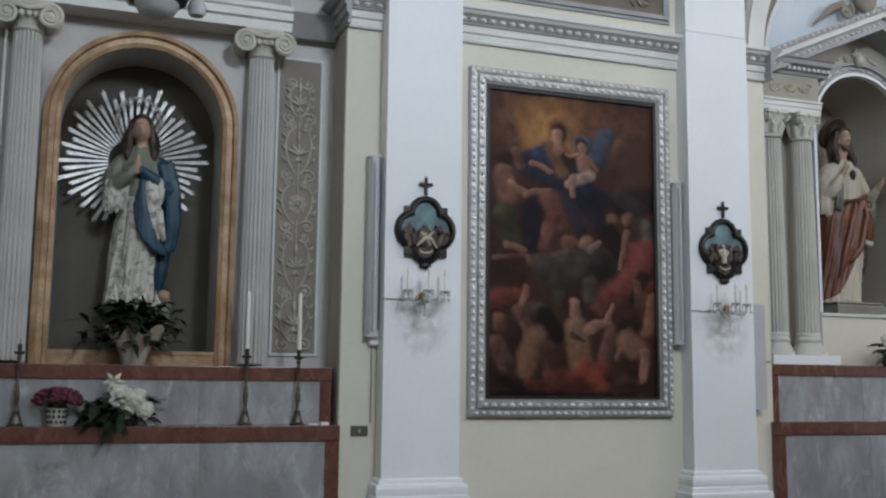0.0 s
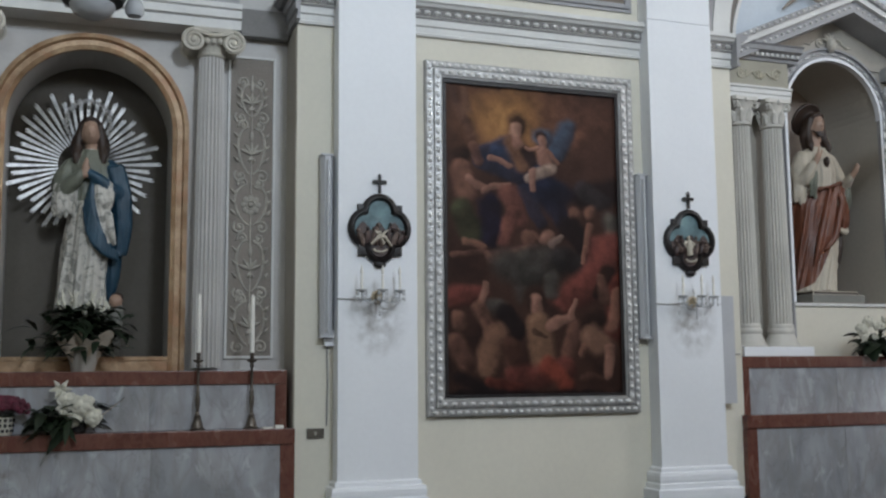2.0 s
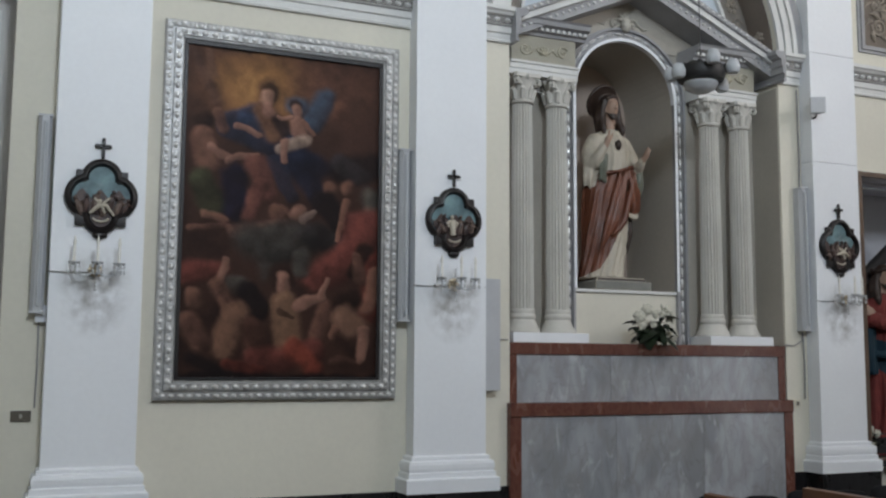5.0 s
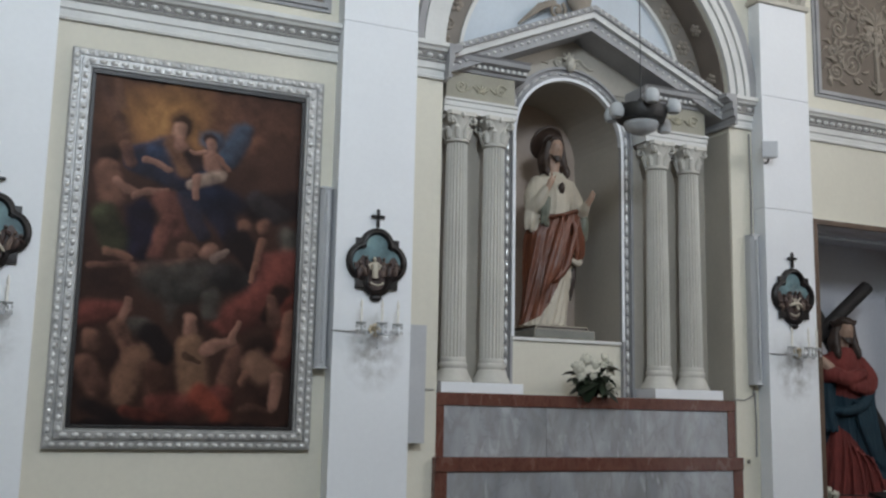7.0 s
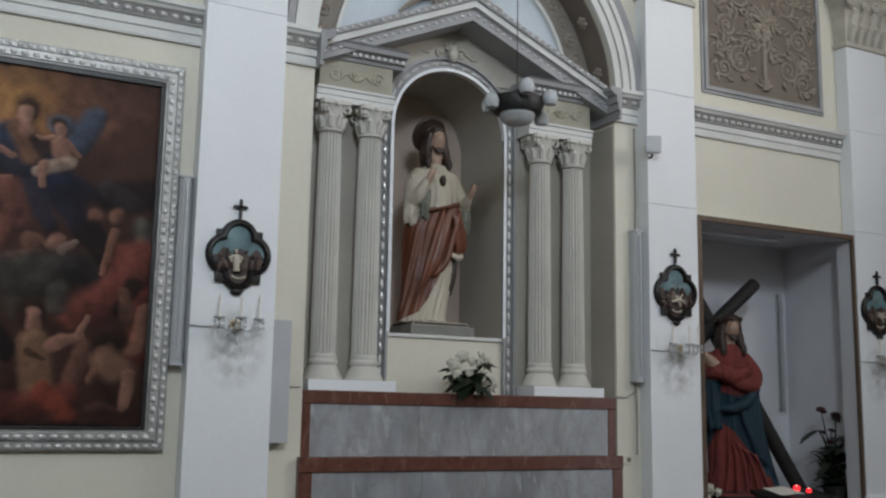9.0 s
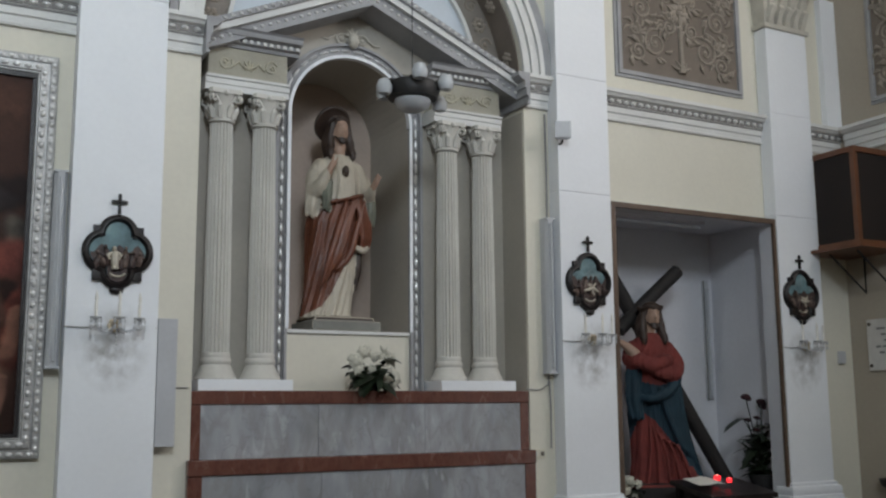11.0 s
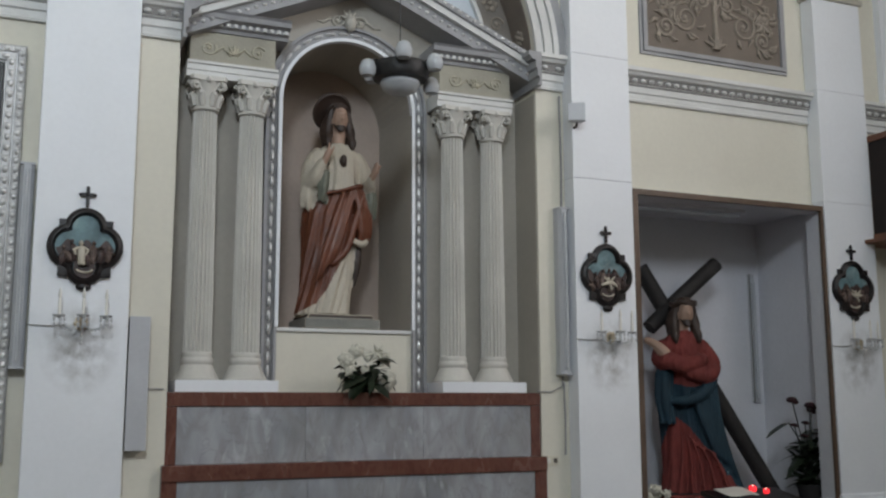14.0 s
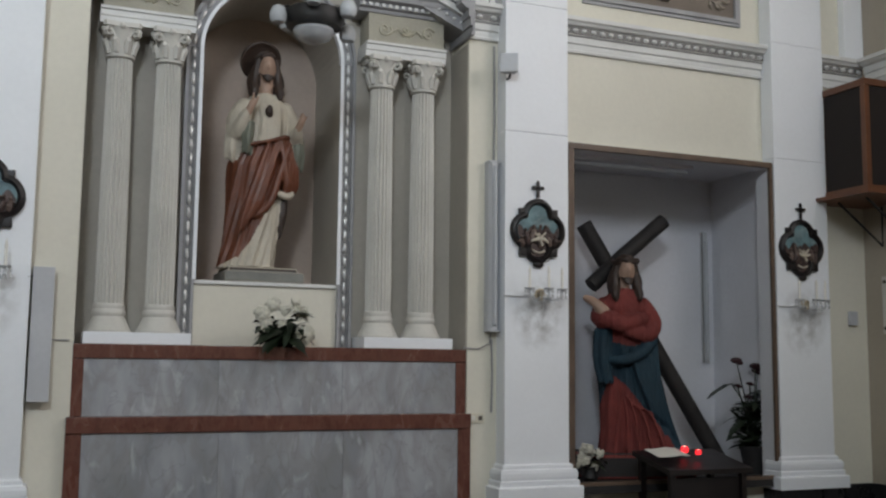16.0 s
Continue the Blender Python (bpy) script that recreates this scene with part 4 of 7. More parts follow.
# blue-white field and stucco band in the lunette
for k, (a, b) in enumerate((R1, R2)):
    cx, r = (a + b) / 2, (b - a) / 2
    lu = thing("trim_lunette", (cx, BACK, SPRING), "pale blue lunette with a stucco border", "lunette", kind="structure")
    bm = bmesh.new()
    n = 32
    arc = [(0.80 * r * math.cos(math.pi * i / n), 0.80 * r * math.sin(math.pi * i / n) + 0.08) for i in range(n + 1)]
    loft(bm, [[(x, y, z) for x, z in arc] for y in (-0.006, -0.001)])
    part("field", bm, BLUEW, lu)
    bm = bmesh.new()
    arc_sweep(bm, ((0.80 * r, -0.03), (0.99 * r, -0.03), (0.99 * r, -0.001), (0.80 * r, -0.001)), 0, 0.08, 0, 180, 40)
    part("border", bm, STUCCOG, lu, "grey stucco border")
    bm = bmesh.new()
    for q in (0.785, 0.985):
        arc_sweep(bm, ((q * r, -0.001), (q * r, -0.05), (q * r + 0.035, -0.05), (q * r + 0.035, -0.001)), 0, 0.08, 0, 180, 40)
    part("border_edge", bm, MOULD, lu, "pale raised border edge")
    bm = bmesh.new()
    for i in range(21):
        t = radians(6 + 8.4 * i)
        rosette(bm, 0.9 * r * math.cos(t), 0.08 + 0.9 * r * math.sin(t), -0.035, 0.085, 6) if i % 2 == 0 else scroll(bm, 0.9 * r * math.cos(t), 0.08 + 0.9 * r * math.sin(t), -0.033, 0.07, 1.4, 1, t, 0.014)
    part("border_relief", bm, RELIEF2, lu, "pale rosettes and scrolls", smooth=True)

# first altar: gilt arch, two columns with scrolled capitals, ornament panels
BX = 0.345
s1 = thing("altar_surround", (BX, BACK, 1.608), "painted altar surround with gilt arch and fluted columns", "altar surround")
zz = -1.608
nx, nr, nz0, nz1 = NICHES[0]
lx = nx - BX
bm = bmesh.new()
GP = ((0, -0.001), (0, -0.04), (0.03, -0.055), (0.035, -0.035), (0.075, -0.035), (0.085, -0.07), (0.12, -0.06), (0.125, -0.001))
arc_sweep(bm, [(nr + r, y) for r, y in GP], lx, nz1 + zz, 0, 180, 40)
for s in (-1, 1):
    loft(bm, [[(lx + s * (nr + r), y, z) for r, y in GP] for z in (0.002, nz1 + zz)])
box(bm, lx - nr, lx + nr, -0.03, -0.001, nz0 + zz - 0.02, nz0 + zz + 0.005)
part("gilt_arch", bm, GILT, s1, "worn gilt wooden arch frame")
one_box("apron", (lx - nr, lx + nr, -0.02, -0.001, 0.002, nz0 + zz - 0.021), GILT, s1, 0.003, "gilt strip under the niche")
for x in (-0.845, 0.845):
    column(s1, x, -0.10, 0.002, 4.19 + zz, 0.112, "scrolled", COLB)
for s in (-1, 1):
    c = s * 1.172
    gr = one_box("ornament_panel", (c - 0.165, c + 0.165, -0.012, -0.001, 0.11, 4.04 + zz), STUCCOG, s1, 0.002, "grey panel with stucco arabesque")
    bm = bmesh.new()
    for a, b in (((c - 0.185, c - 0.166), (0.09, 4.06 + zz)), ((c + 0.166, c + 0.185), (0.09, 4.06 + zz))):
        box(bm, a[0], a[1], -0.02, -0.001, b[0], b[1], 0.003)
    box(bm, c - 0.166, c + 0.166, -0.02, -0.001, 0.09, 0.109, 0.003)
    box(bm, c - 0.166, c + 0.166, -0.02, -0.001, 4.041 + zz, 4.06 + zz, 0.003)
    part("panel_frame", bm, MOULD, gr, "pale moulded edge")
    bm = bmesh.new()
    y = -0.016
    tube(bm, [(c, y, 0.2), (c, y, 1.2), (c, y, 2.3)], 0.007, 5)
    for z, half, tall in ((0.36, 0.11, 0.17), (0.80, 0.10, 0.20), (1.27, 0.12, 0.16), (1.70, 0.10, 0.19), (2.10, 0.08, 0.13)):
        for q in (-1, 1):
            # a tall bow that curls in at both ends
            bow = [(c + q * half * math.sin(t) * (1 - 0.25 * math.cos(t)), y, z - tall * math.cos(t)) for t in np.linspace(0.15, math.pi - 0.15, 15)]
            tube(bm, bow, [0.006 + 0.006 * math.sin(math.pi * i / 14) for i in range(15)], 5)
            scroll(bm, c + q * 0.062, z + tall + 0.01, y, 0.042, 1.4, q, 3.6, 0.011)
            scroll(bm, c + q * 0.085, z - tall - 0.015, y, 0.050, 1.4, -q, 2.2, 0.011)
            for w_ in (-0.5, 0.0, 0.5):
                b_ = Vector((c + q * half * 0.95, y, z + w_ * tall))
                tube(bm, [b_, b_ + Vector((q * 0.02, -0.010, 0.02)), b_ + Vector((q * 0.045, 0, 0.045))], [0.008, 0.014, 0.003], 5)
        if z == 1.27:
            rosette(bm, c, z, y, 0.085)
            tube(bm, [(c + 0.034 * math.cos(t), y - 0.012, z + 0.034 * math.sin(t)) for t in np.linspace(0, 2 * math.pi, 15)], 0.008, 6)
        else:
            palmette(bm, c, z - 0.03, y, 0.10, 1, 5)
            palmette(bm, c, z - 0.05, y, 0.06, -1, 3)
            ball(bm, (c, y - 0.004, z + 0.11), (0.016, 0.014, 0.045), 8, 6)
    part("arabesque", bm, RELIEF3, gr, "pale stucco arabesque with a rosette", smooth=True)
bm = bmesh.new()
along_x(bm, [(y, z + zz) for y, z in ((-0.001, 4.19), (-0.24, 4.19), (-0.24, 4.26), (-0.27, 4.27), (-0.27, 4.33), (-0.29, 4.34), (-0.29, 4.38), (-0.001, 4.38))], -1.05, 1.05)
part("architrave", bm, MOULD, s1, "off-white architrave over the columns")
bm = bmesh.new()
along_x(bm, [(y, z + zz) for y, z in ((-0.001, 4.381), (-0.25, 4.381), (-0.25, 4.62), (-0.30, 4.64), (-0.36, 4.72), (-0.36, 4.76), (-0.001, 4.76))], -1.03, 1.03)
part("frieze", bm, MGREY, s1, "grey frieze and cornice")
one_box("side_band", (1.06, 1.44, -0.10, -0.001, 4.20 + zz, 4.42 + zz), MDARK, s1, 0.01, "dark grey side moulding")
one_box("side_band", (-1.44, -1.06, -0.10, -0.001, 4.20 + zz, 4.42 + zz), MDARK, s1, 0.01, "dark grey side moulding")

# alcove of the cross bearer: lining, wooden frame, glass
t = 0.012
for dims in ((OP[0], OP[0] + t, W + 0.06, DEEP, OPZ0, OPZ1), (OP[1] - t, OP[1], W + 0.06, DEEP, OPZ0, OPZ1), (OP[0] + t, OP[1] - t, DEEP - t, DEEP - 0.001, OPZ0, OPZ1), (OP[0] + t, OP[1] - t, W + 0.06, DEEP - t, OPZ1 - t, OPZ1 - 0.001)):
    bm = bmesh.new()
    box(bm, *dims)
    tagged(part("wall_alcove", bm, BOXW), "cool grey lining of the statue alcove", "alcove", kind="structure")
bm = bmesh.new()
box(bm, OP[0] + t, OP[1] - t, W - 0.001, DEEP - t, OPZ0 - 0.001, OPZ0 + 0.03)
box(bm, 9.47, 11.56, 7.30, W - 0.0015, OPZ0 - 0.03, OPZ0 + 0.03)
tagged(part("trim_alcove_shelf", bm, PODIUM), "dark grey alcove floor slab", "shelf", kind="structure")
FX0, FX1, FY = 9.468, 11.562, 7.30
for dims in ((9.463, 9.49, FY + 0.036, W + 0.0595, OPZ0 + 0.031, 3.374), (11.54, 11.567, FY + 0.036, W + 0.0595, OPZ0 + 0.031, 3.374), (9.463, 11.567, FY + 0.036, W + 0.0595, 3.375, 3.424)):
    bm = bmesh.new()
    box(bm, *dims)
    tagged(part("trim_alcove", bm, BOXW), "cool grey edge lining of the statue alcove", "alcove", kind="structure")
fr = thing("alcove_frame", ((FX0 + FX1) / 2, FY, OPZ0 + 0.031), "thin brown wooden frame round the statue alcove", "frame")
hw, hz = (FX1 - FX0) / 2, 3.425 - OPZ0 - 0.031
one_box("top_rail", (-hw, hw, 0, 0.035, hz - 0.05, hz), FRAMEW, fr)
one_box("side_post", (-hw, -hw + 0.055, 0, 0.035, 0, hz - 0.0505), FRAMEW, fr)
one_box("side_post", (hw - 0.032, hw, 0, 0.035, 0, hz - 0.0505), FRAMEW, fr)
one_box("bottom_rail", (-hw + 0.046, hw - 0.046, 0, 0.05, 0, 0.03), FRAMEW, fr)


# ---- the large painting ----
def smooth_noise(rng, rows, cols, cells):
    """Soft value noise from 0 to 1 on a grid, with about that many cells across."""
    gr, gc = int(cells * rows / cols) + 2, cells + 2
    g = rng.random((gr, gc))
    y, x = np.linspace(0, gr - 1.001, rows)[:, None], np.linspace(0, gc - 1.001, cols)[None, :]
    iy, ix = y.astype(int), x.astype(int)
    fy, fx = y - iy, x - ix
    fy, fx = fy * fy * (3 - 2 * fy), fx * fx * (3 - 2 * fx)
    return (g[iy, ix] * (1 - fx) + g[iy, ix + 1] * fx) * (1 - fy) + (g[iy + 1, ix] * (1 - fx) + g[iy + 1, ix + 1] * fx) * fy


def painted_canvas(w, h):
    """Colours of a dark altarpiece, reckoned patch by patch: glow, drapery, clouds and flames, as plain rounded shapes."""
    cols, rows = 340, 560
    rng = np.random.default_rng(5)
    V, U = np.meshgrid(np.linspace(0, 1, rows), np.linspace(0, 1, cols), indexing="ij")
    wu = sum((smooth_noise(rng, rows, cols, c) - 0.5) * a for c, a in ((9, 0.022), (22, 0.012), (50, 0.004)))
    wv = sum((smooth_noise(rng, rows, cols, c) - 0.5) * a for c, a in ((9, 0.015), (22, 0.008), (50, 0.003)))
    PX, PY = (U + wu) * 100, (V + wv) * 188
    base = 0.55 * smooth_noise(rng, rows, cols, 6) + 0.35 * smooth_noise(rng, rows, cols, 14) + 0.10 * smooth_noise(rng, rows, cols, 40)
    pic_ = np.array((0.040, 0.020, 0.015))[None, None] * (1 - base[..., None]) + np.array((0.13, 0.066, 0.045))[None, None] * base[..., None]
    fold = 0.50 * smooth_noise(rng, rows, cols, 13) + 0.35 * smooth_noise(rng, rows, cols, 28) + 0.15 * smooth_noise(rng, rows, cols, 64)

    def stroke(x0, y0, x1, y1, r0, r1, col, soft=0.5, much=0.9):
        """A tapering rounded stroke in hundredths of the width, lit from the upper left."""
        dx, dy = x1 - x0, y1 - y0
        t = np.clip(((PX - x0) * dx + (PY - y0) * dy) / max(dx * dx + dy * dy, 1e-6), 0, 1)
        r = r0 + (r1 - r0) * t
        ox, oy = (PX - x0 - t * dx) / r, (PY - y0 - t * dy) / r
        d = np.sqrt(ox * ox + oy * oy)
        k = np.clip((1 + soft * 0.4 - d) / (soft * 1.4), 0, 1)
        k = (k * k * (3 - 2 * k) * much)[..., None]
        lit = np.clip(0.92 - 0.42 * ox - 0.50 * oy, 0.28, 1.7) if soft < 0.9 else 1.0
        pic_[:] = pic_ * (1 - k) + np.array(col)[None, None] * (lit * (0.45 + 1.1 * fold))[..., None] * k

    def spot(x, y, rx, ry, col, soft=0.5, much=0.9):
        """An upright or flat oval."""
        q = abs(rx - ry)
        if rx > ry:
            stroke(x - q, y, x + q, y, ry, ry, col, soft, much)
        else:
            stroke(x, y - q, x, y + q, rx, rx, col, soft, much)

    flesh, dim, tan = (0.44, 0.25, 0.18), (0.22, 0.115, 0.08), (0.32, 0.17, 0.115)
    night, hair = (0.016, 0.012, 0.014), (0.045, 0.023, 0.015)
    blue, deep, azure = (0.030, 0.050, 0.100), (0.014, 0.024, 0.058), (0.055, 0.105, 0.165)
    green, rose, cloud, teal = (0.07, 0.09, 0.042), (0.25, 0.105, 0.078), (0.075, 0.08, 0.068), (0.11, 0.115, 0.095)
    flame, ember, linen = (0.25, 0.074, 0.056), (0.21, 0.05, 0.033), (0.52, 0.41, 0.32)
    # ground: glow, brown air and curtain
    spot(36, 22, 32, 30, (0.30, 0.15, 0.06), 1.2)
    spot(35, 22, 20, 20, (0.56, 0.31, 0.11), 1.0)
    spot(80, 18, 26, 20, (0.16, 0.078, 0.048), 1.1, 0.8)
    spot(75, 32, 8, 7, (0.24, 0.115, 0.07), 0.8, 0.7)
    stroke(4, 6, 16, 34, 3, 4, (0.15, 0.085, 0.06), 0.8, 0.7)
    stroke(12, 6, 14, 18, 2, 4, (0.17, 0.10, 0.07), 0.8, 0.6)
    # wings and dark air at the right
    stroke(96, 62, 78, 66, 9, 8, night, 0.5)
    stroke(90, 70, 78, 62, 7, 6, (0.05, 0.05, 0.055), 0.5)
    spot(96, 84, 7, 9, teal, 0.6)
    # seated figure in blue
    stroke(20, 44, 37, 37, 5, 6, blue)
    stroke(22, 48, 44, 58, 6, 7, blue)
    stroke(30, 42, 50, 50, 5, 6, (0.035, 0.07, 0.14))
    stroke(48, 58, 64, 66, 9, 10, deep)
    stroke(58, 64, 66, 82, 9, 6, deep)
    stroke(46, 66, 54, 84, 6, 4, blue, 0.4, 0.7)
    stroke(70, 24, 64, 40, 6, 6, azure)
    spot(56, 32, 7, 6, azure, 0.5)
    stroke(40, 36, 44, 48, 7, 7, (0.24, 0.125, 0.062))
    stroke(46, 40, 50, 46, 4, 4, (0.05, 0.03, 0.03), 0.5)
    spot(41, 25, 7, 8.5, hair)
    spot(40, 28, 4.0, 6, (0.50, 0.30, 0.21))
    stroke(40, 33, 41, 37, 3, 4, flesh)
    stroke(26, 46, 36, 50, 2, 2, flesh)
    # child on the lap
    spot(55, 31, 4, 3.4, hair)
    spot(55.5, 34, 3.4, 4, flesh)
    stroke(55, 40, 57, 46, 4.2, 4.5, flesh)
    stroke(52, 38, 46, 38, 1.6, 1.3, flesh)
    stroke(59, 40, 64, 46, 1.6, 1.4, tan)
    stroke(60, 50, 48, 57, 4.2, 3.6, linen)
    stroke(50, 52, 50, 64, 2.6, 1.8, flesh)
    # kneeling figure at the left
    spot(10, 45, 6, 6, hair)
    stroke(16, 40, 20, 48, 3, 3, dim)
    stroke(10, 54, 13, 68, 6, 7, tan)
    stroke(14, 60, 24, 66, 2.6, 2.2, flesh)
    stroke(22, 66, 36, 62, 2.4, 1.6, flesh)
    stroke(10, 78, 16, 92, 7, 8, green)
    stroke(25, 74, 27, 94, 7, 8, (0.018, 0.02, 0.06))
    stroke(36, 68, 42, 84, 7, 6, rose)
    stroke(38, 80, 34, 96, 5, 5, rose, 0.5)
    stroke(4, 104, 24, 104, 2.4, 2, dim)
    stroke(12, 96, 22, 101, 3, 2.4, tan, 0.5)
    # winged heads and cloud bank
    stroke(48, 100, 26, 106, 5, 4, (0.22, 0.12, 0.088), 0.6)
    stroke(36, 110, 58, 108, 12, 11, cloud, 0.5)
    stroke(44, 118, 50, 116, 10, 9, (0.065, 0.07, 0.06), 0.6)
    stroke(66, 106, 76, 108, 10, 9, (0.035, 0.036, 0.036), 0.5)
    stroke(70, 86, 80, 98, 8, 7, night, 0.4)
    spot(48, 93, 5.2, 4.8, tan)
    spot(57, 93.5, 5, 5, flesh)
    stroke(60, 97, 66, 92, 2.5, 1.2, (0.28, 0.21, 0.17))
    spot(74, 77, 4.2, 4.2, tan, 0.7, 0.6)
    spot(83, 76, 4.2, 4.8, tan, 0.6, 0.8)
    stroke(83, 84, 80, 100, 2.4, 2, tan, 0.6, 0.8)
    stroke(80, 98, 77, 108, 1.8, 1.4, tan)
    # flames
    stroke(94, 98, 88, 116, 12, 12, flame, 0.5)
    stroke(84, 118, 68, 130, 11, 10, flame, 0.5)
    stroke(96, 120, 96, 150, 8, 7, ember, 0.6)
    stroke(6, 130, 18, 128, 8, 6, flame, 0.6)
    spot(60, 122, 5, 9, teal, 0.6)
    spot(28, 136, 7, 6, teal, 0.6)
    spot(42, 128, 5, 6, teal, 0.8, 0.7)
    # people of the lower part, as soft rounded forms
    stroke(92, 112, 86, 126, 5, 4, hair, 0.4)
    stroke(88, 116, 90, 130, 3.4, 4.5, dim)
    stroke(98, 126, 94, 146, 4, 5, tan, 0.5)
    stroke(38, 148, 34, 140, 8, 7, night, 0.4)
    stroke(22, 122, 19, 136, 2.2, 2.6, flesh)
    stroke(18, 136, 26, 152, 4, 5, tan)
    stroke(28, 152, 22, 172, 8, 7, (0.33, 0.19, 0.12))
    spot(8, 144, 5, 6.5, tan)
    stroke(6, 156, 12, 168, 6, 6, dim)
    stroke(36, 158, 38, 174, 6, 6, (0.16, 0.075, 0.05), 0.5)
    stroke(72, 146, 68, 164, 5, 5, dim, 0.5)
    spot(50, 131, 7, 7.5, hair)
    spot(51, 134, 4, 6, flesh)
    stroke(51, 144, 54, 166, 7, 8, (0.41, 0.25, 0.15))
    stroke(58, 146, 70, 141, 3, 2.6, flesh)
    stroke(70, 141, 73, 130, 2.2, 1.5, flesh)
    stroke(50, 150, 55, 152, 2, 1.6, hair, 0.5, 0.6)
    spot(82, 143, 8.5, 7, hair)
    stroke(82, 152, 88, 158, 8, 8, (0.37, 0.22, 0.145))
    stroke(92, 160, 91, 176, 3.4, 2.6, flesh)
    stroke(78, 158, 76, 164, 3, 2.4, tan)
    stroke(40, 178, 66, 172, 9, 7, flame, 0.5)
    stroke(56, 170, 66, 182, 6, 6, (0.36, 0.085, 0.05), 0.5)
    stroke(76, 178, 90, 177, 2.6, 2.0, dim, 0.8, 0.5)
    stroke(24, 180, 40, 184, 4, 4, ember, 0.5)
    stroke(8, 176, 20, 186, 5, 4, night, 0.7)
    stroke(0, 187, 100, 189, 4, 3.6, night, 0.6)
    stroke(0, 0, 100, 0, 3, 3, (0.05, 0.028, 0.02), 0.6)
    murk = (0.10 + 0.20 * base)[..., None]
    pic_[:] = pic_ * (1 - murk) + np.array((0.075, 0.040, 0.030))[None, None] * murk
    grain = 0.93 + 0.14 * smooth_noise(rng, rows, cols, 130)
    crack = 0.90 + 0.20 * smooth_noise(rng, rows, cols, 12)
    pic_ *= (0.57 * grain * crack * (1.12 - 0.34 * V))[..., None]
    tone = pic_.mean(axis=2, keepdims=True)
    pic_[:] = pic_ * (0.55 + 0.45 * np.clip(tone / 0.05, 0.2, 1.25))
    pic_ *= np.array((1.02, 0.92, 0.92))[None, None]
    X, Z = (U - 0.5) * w, (1 - V) * h
    verts = np.stack([X, np.full_like(X, -0.036), Z], -1).reshape(-1, 3)
    idx = np.arange(rows * cols).reshape(rows, cols)
    faces = np.stack([idx[:-1, :-1], idx[1:, :-1], idx[1:, 1:], idx[:-1, 1:]], -1).reshape(-1, 4)
    me = bpy.data.meshes.new("canvas")
    me.from_pydata(verts.tolist(), [], faces.tolist())
    att = me.color_attributes.new("paint", "FLOAT_COLOR", "POINT")
    att.data.foreach_set("color", np.concatenate([pic_, np.ones((rows, cols, 1))], -1).astype(np.float32).ravel())
    m = bpy.data.materials.new("old oil paint")
    m.use_nodes = True
    n, l = m.node_tree.nodes, m.node_tree.links
    b = n["Principled BSDF"]
    b.inputs["Roughness"].default_value, b.inputs["Specular IOR Level"].default_value = 0.5, 0.12
    at, nz, bp = n.new("ShaderNodeVertexColor"), n.new("ShaderNodeTexNoise"), n.new("ShaderNodeBump")
    at.layer_name = "paint"
    nz.inputs["Scale"].default_value, nz.inputs["Detail"].default_value = 60, 6
    bp.inputs["Strength"].default_value, bp.inputs["Distance"].default_value = 0.3, 0.004
    l.new(at.outputs[0], b.inputs["Base Color"])
    l.new(nz.outputs[0], bp.inputs["Height"])
    l.new(bp.outputs[0], b.inputs["Normal"])
    me.materials.append(m)
    return me


PW, PH, PB = 1.845, 2.80, 0.142     # outer width and height of the frame, breadth of its border
pic = thing("framed_painting", (3.735, W, 1.243), "large dark religious oil painting in a silvered beaded frame", "painting")
one_box("backing", (-PW / 2 + 0.03, PW / 2 - 0.03, -0.03, -0.001, 0.03, PH - 0.03), DARKWOOD, pic, 0)
cv = tagged(new("canvas", painted_canvas(PW - 2 * PB, PH - 2 * PB)), "darkened canvas of soft glowing figures and clouds")
cv.parent = pic
cv.location = (0, 0, PB)
for x0, x1, z0, z1 in ((-PW / 2 + PB, PW / 2 - PB, PB, PB + 0.02), (-PW / 2 + PB, PW / 2 - PB, PH - PB - 0.034, PH - PB), (-PW / 2 + PB, -PW / 2 + PB + 0.026, PB + 0.021, PH - PB - 0.035), (PW / 2 - PB - 0.026, PW / 2 - PB, PB + 0.021, PH - PB - 0.035)):
    one_box("inner_slip", (x0, x1, -0.058, -0.0425, z0, z1), WALNUT, pic, 0.003, "black inner slip")
RAIL = ((0.0, -0.001), (0.0, -0.045), (0.012, -0.055), (0.05, -0.06), (0.056, -0.045), (0.066, -0.045), (0.072, -0.07), (0.118, -0.075), (0.123, -0.055), (0.130, -0.055), (0.134, -0.062), (PB, -0.05), (PB, -0.001))


def rail(horizontal, flip):
    b = bmesh.new()
    half, size = (PW / 2, PH) if horizontal else (PH / 2, PW)
    rings = []
    for e in (-1, 1):
        ring = []
        for o, y in RAIL:
            along, across = e * (half - o), o
            if horizontal:
                ring.append((along, y, PH - across if flip else across))
            else:
                ring.append(((PW / 2 - across) if flip else (-PW / 2 + across), y, PH / 2 + along))
        rings.append(ring)
    loft(b, rings)
    return b


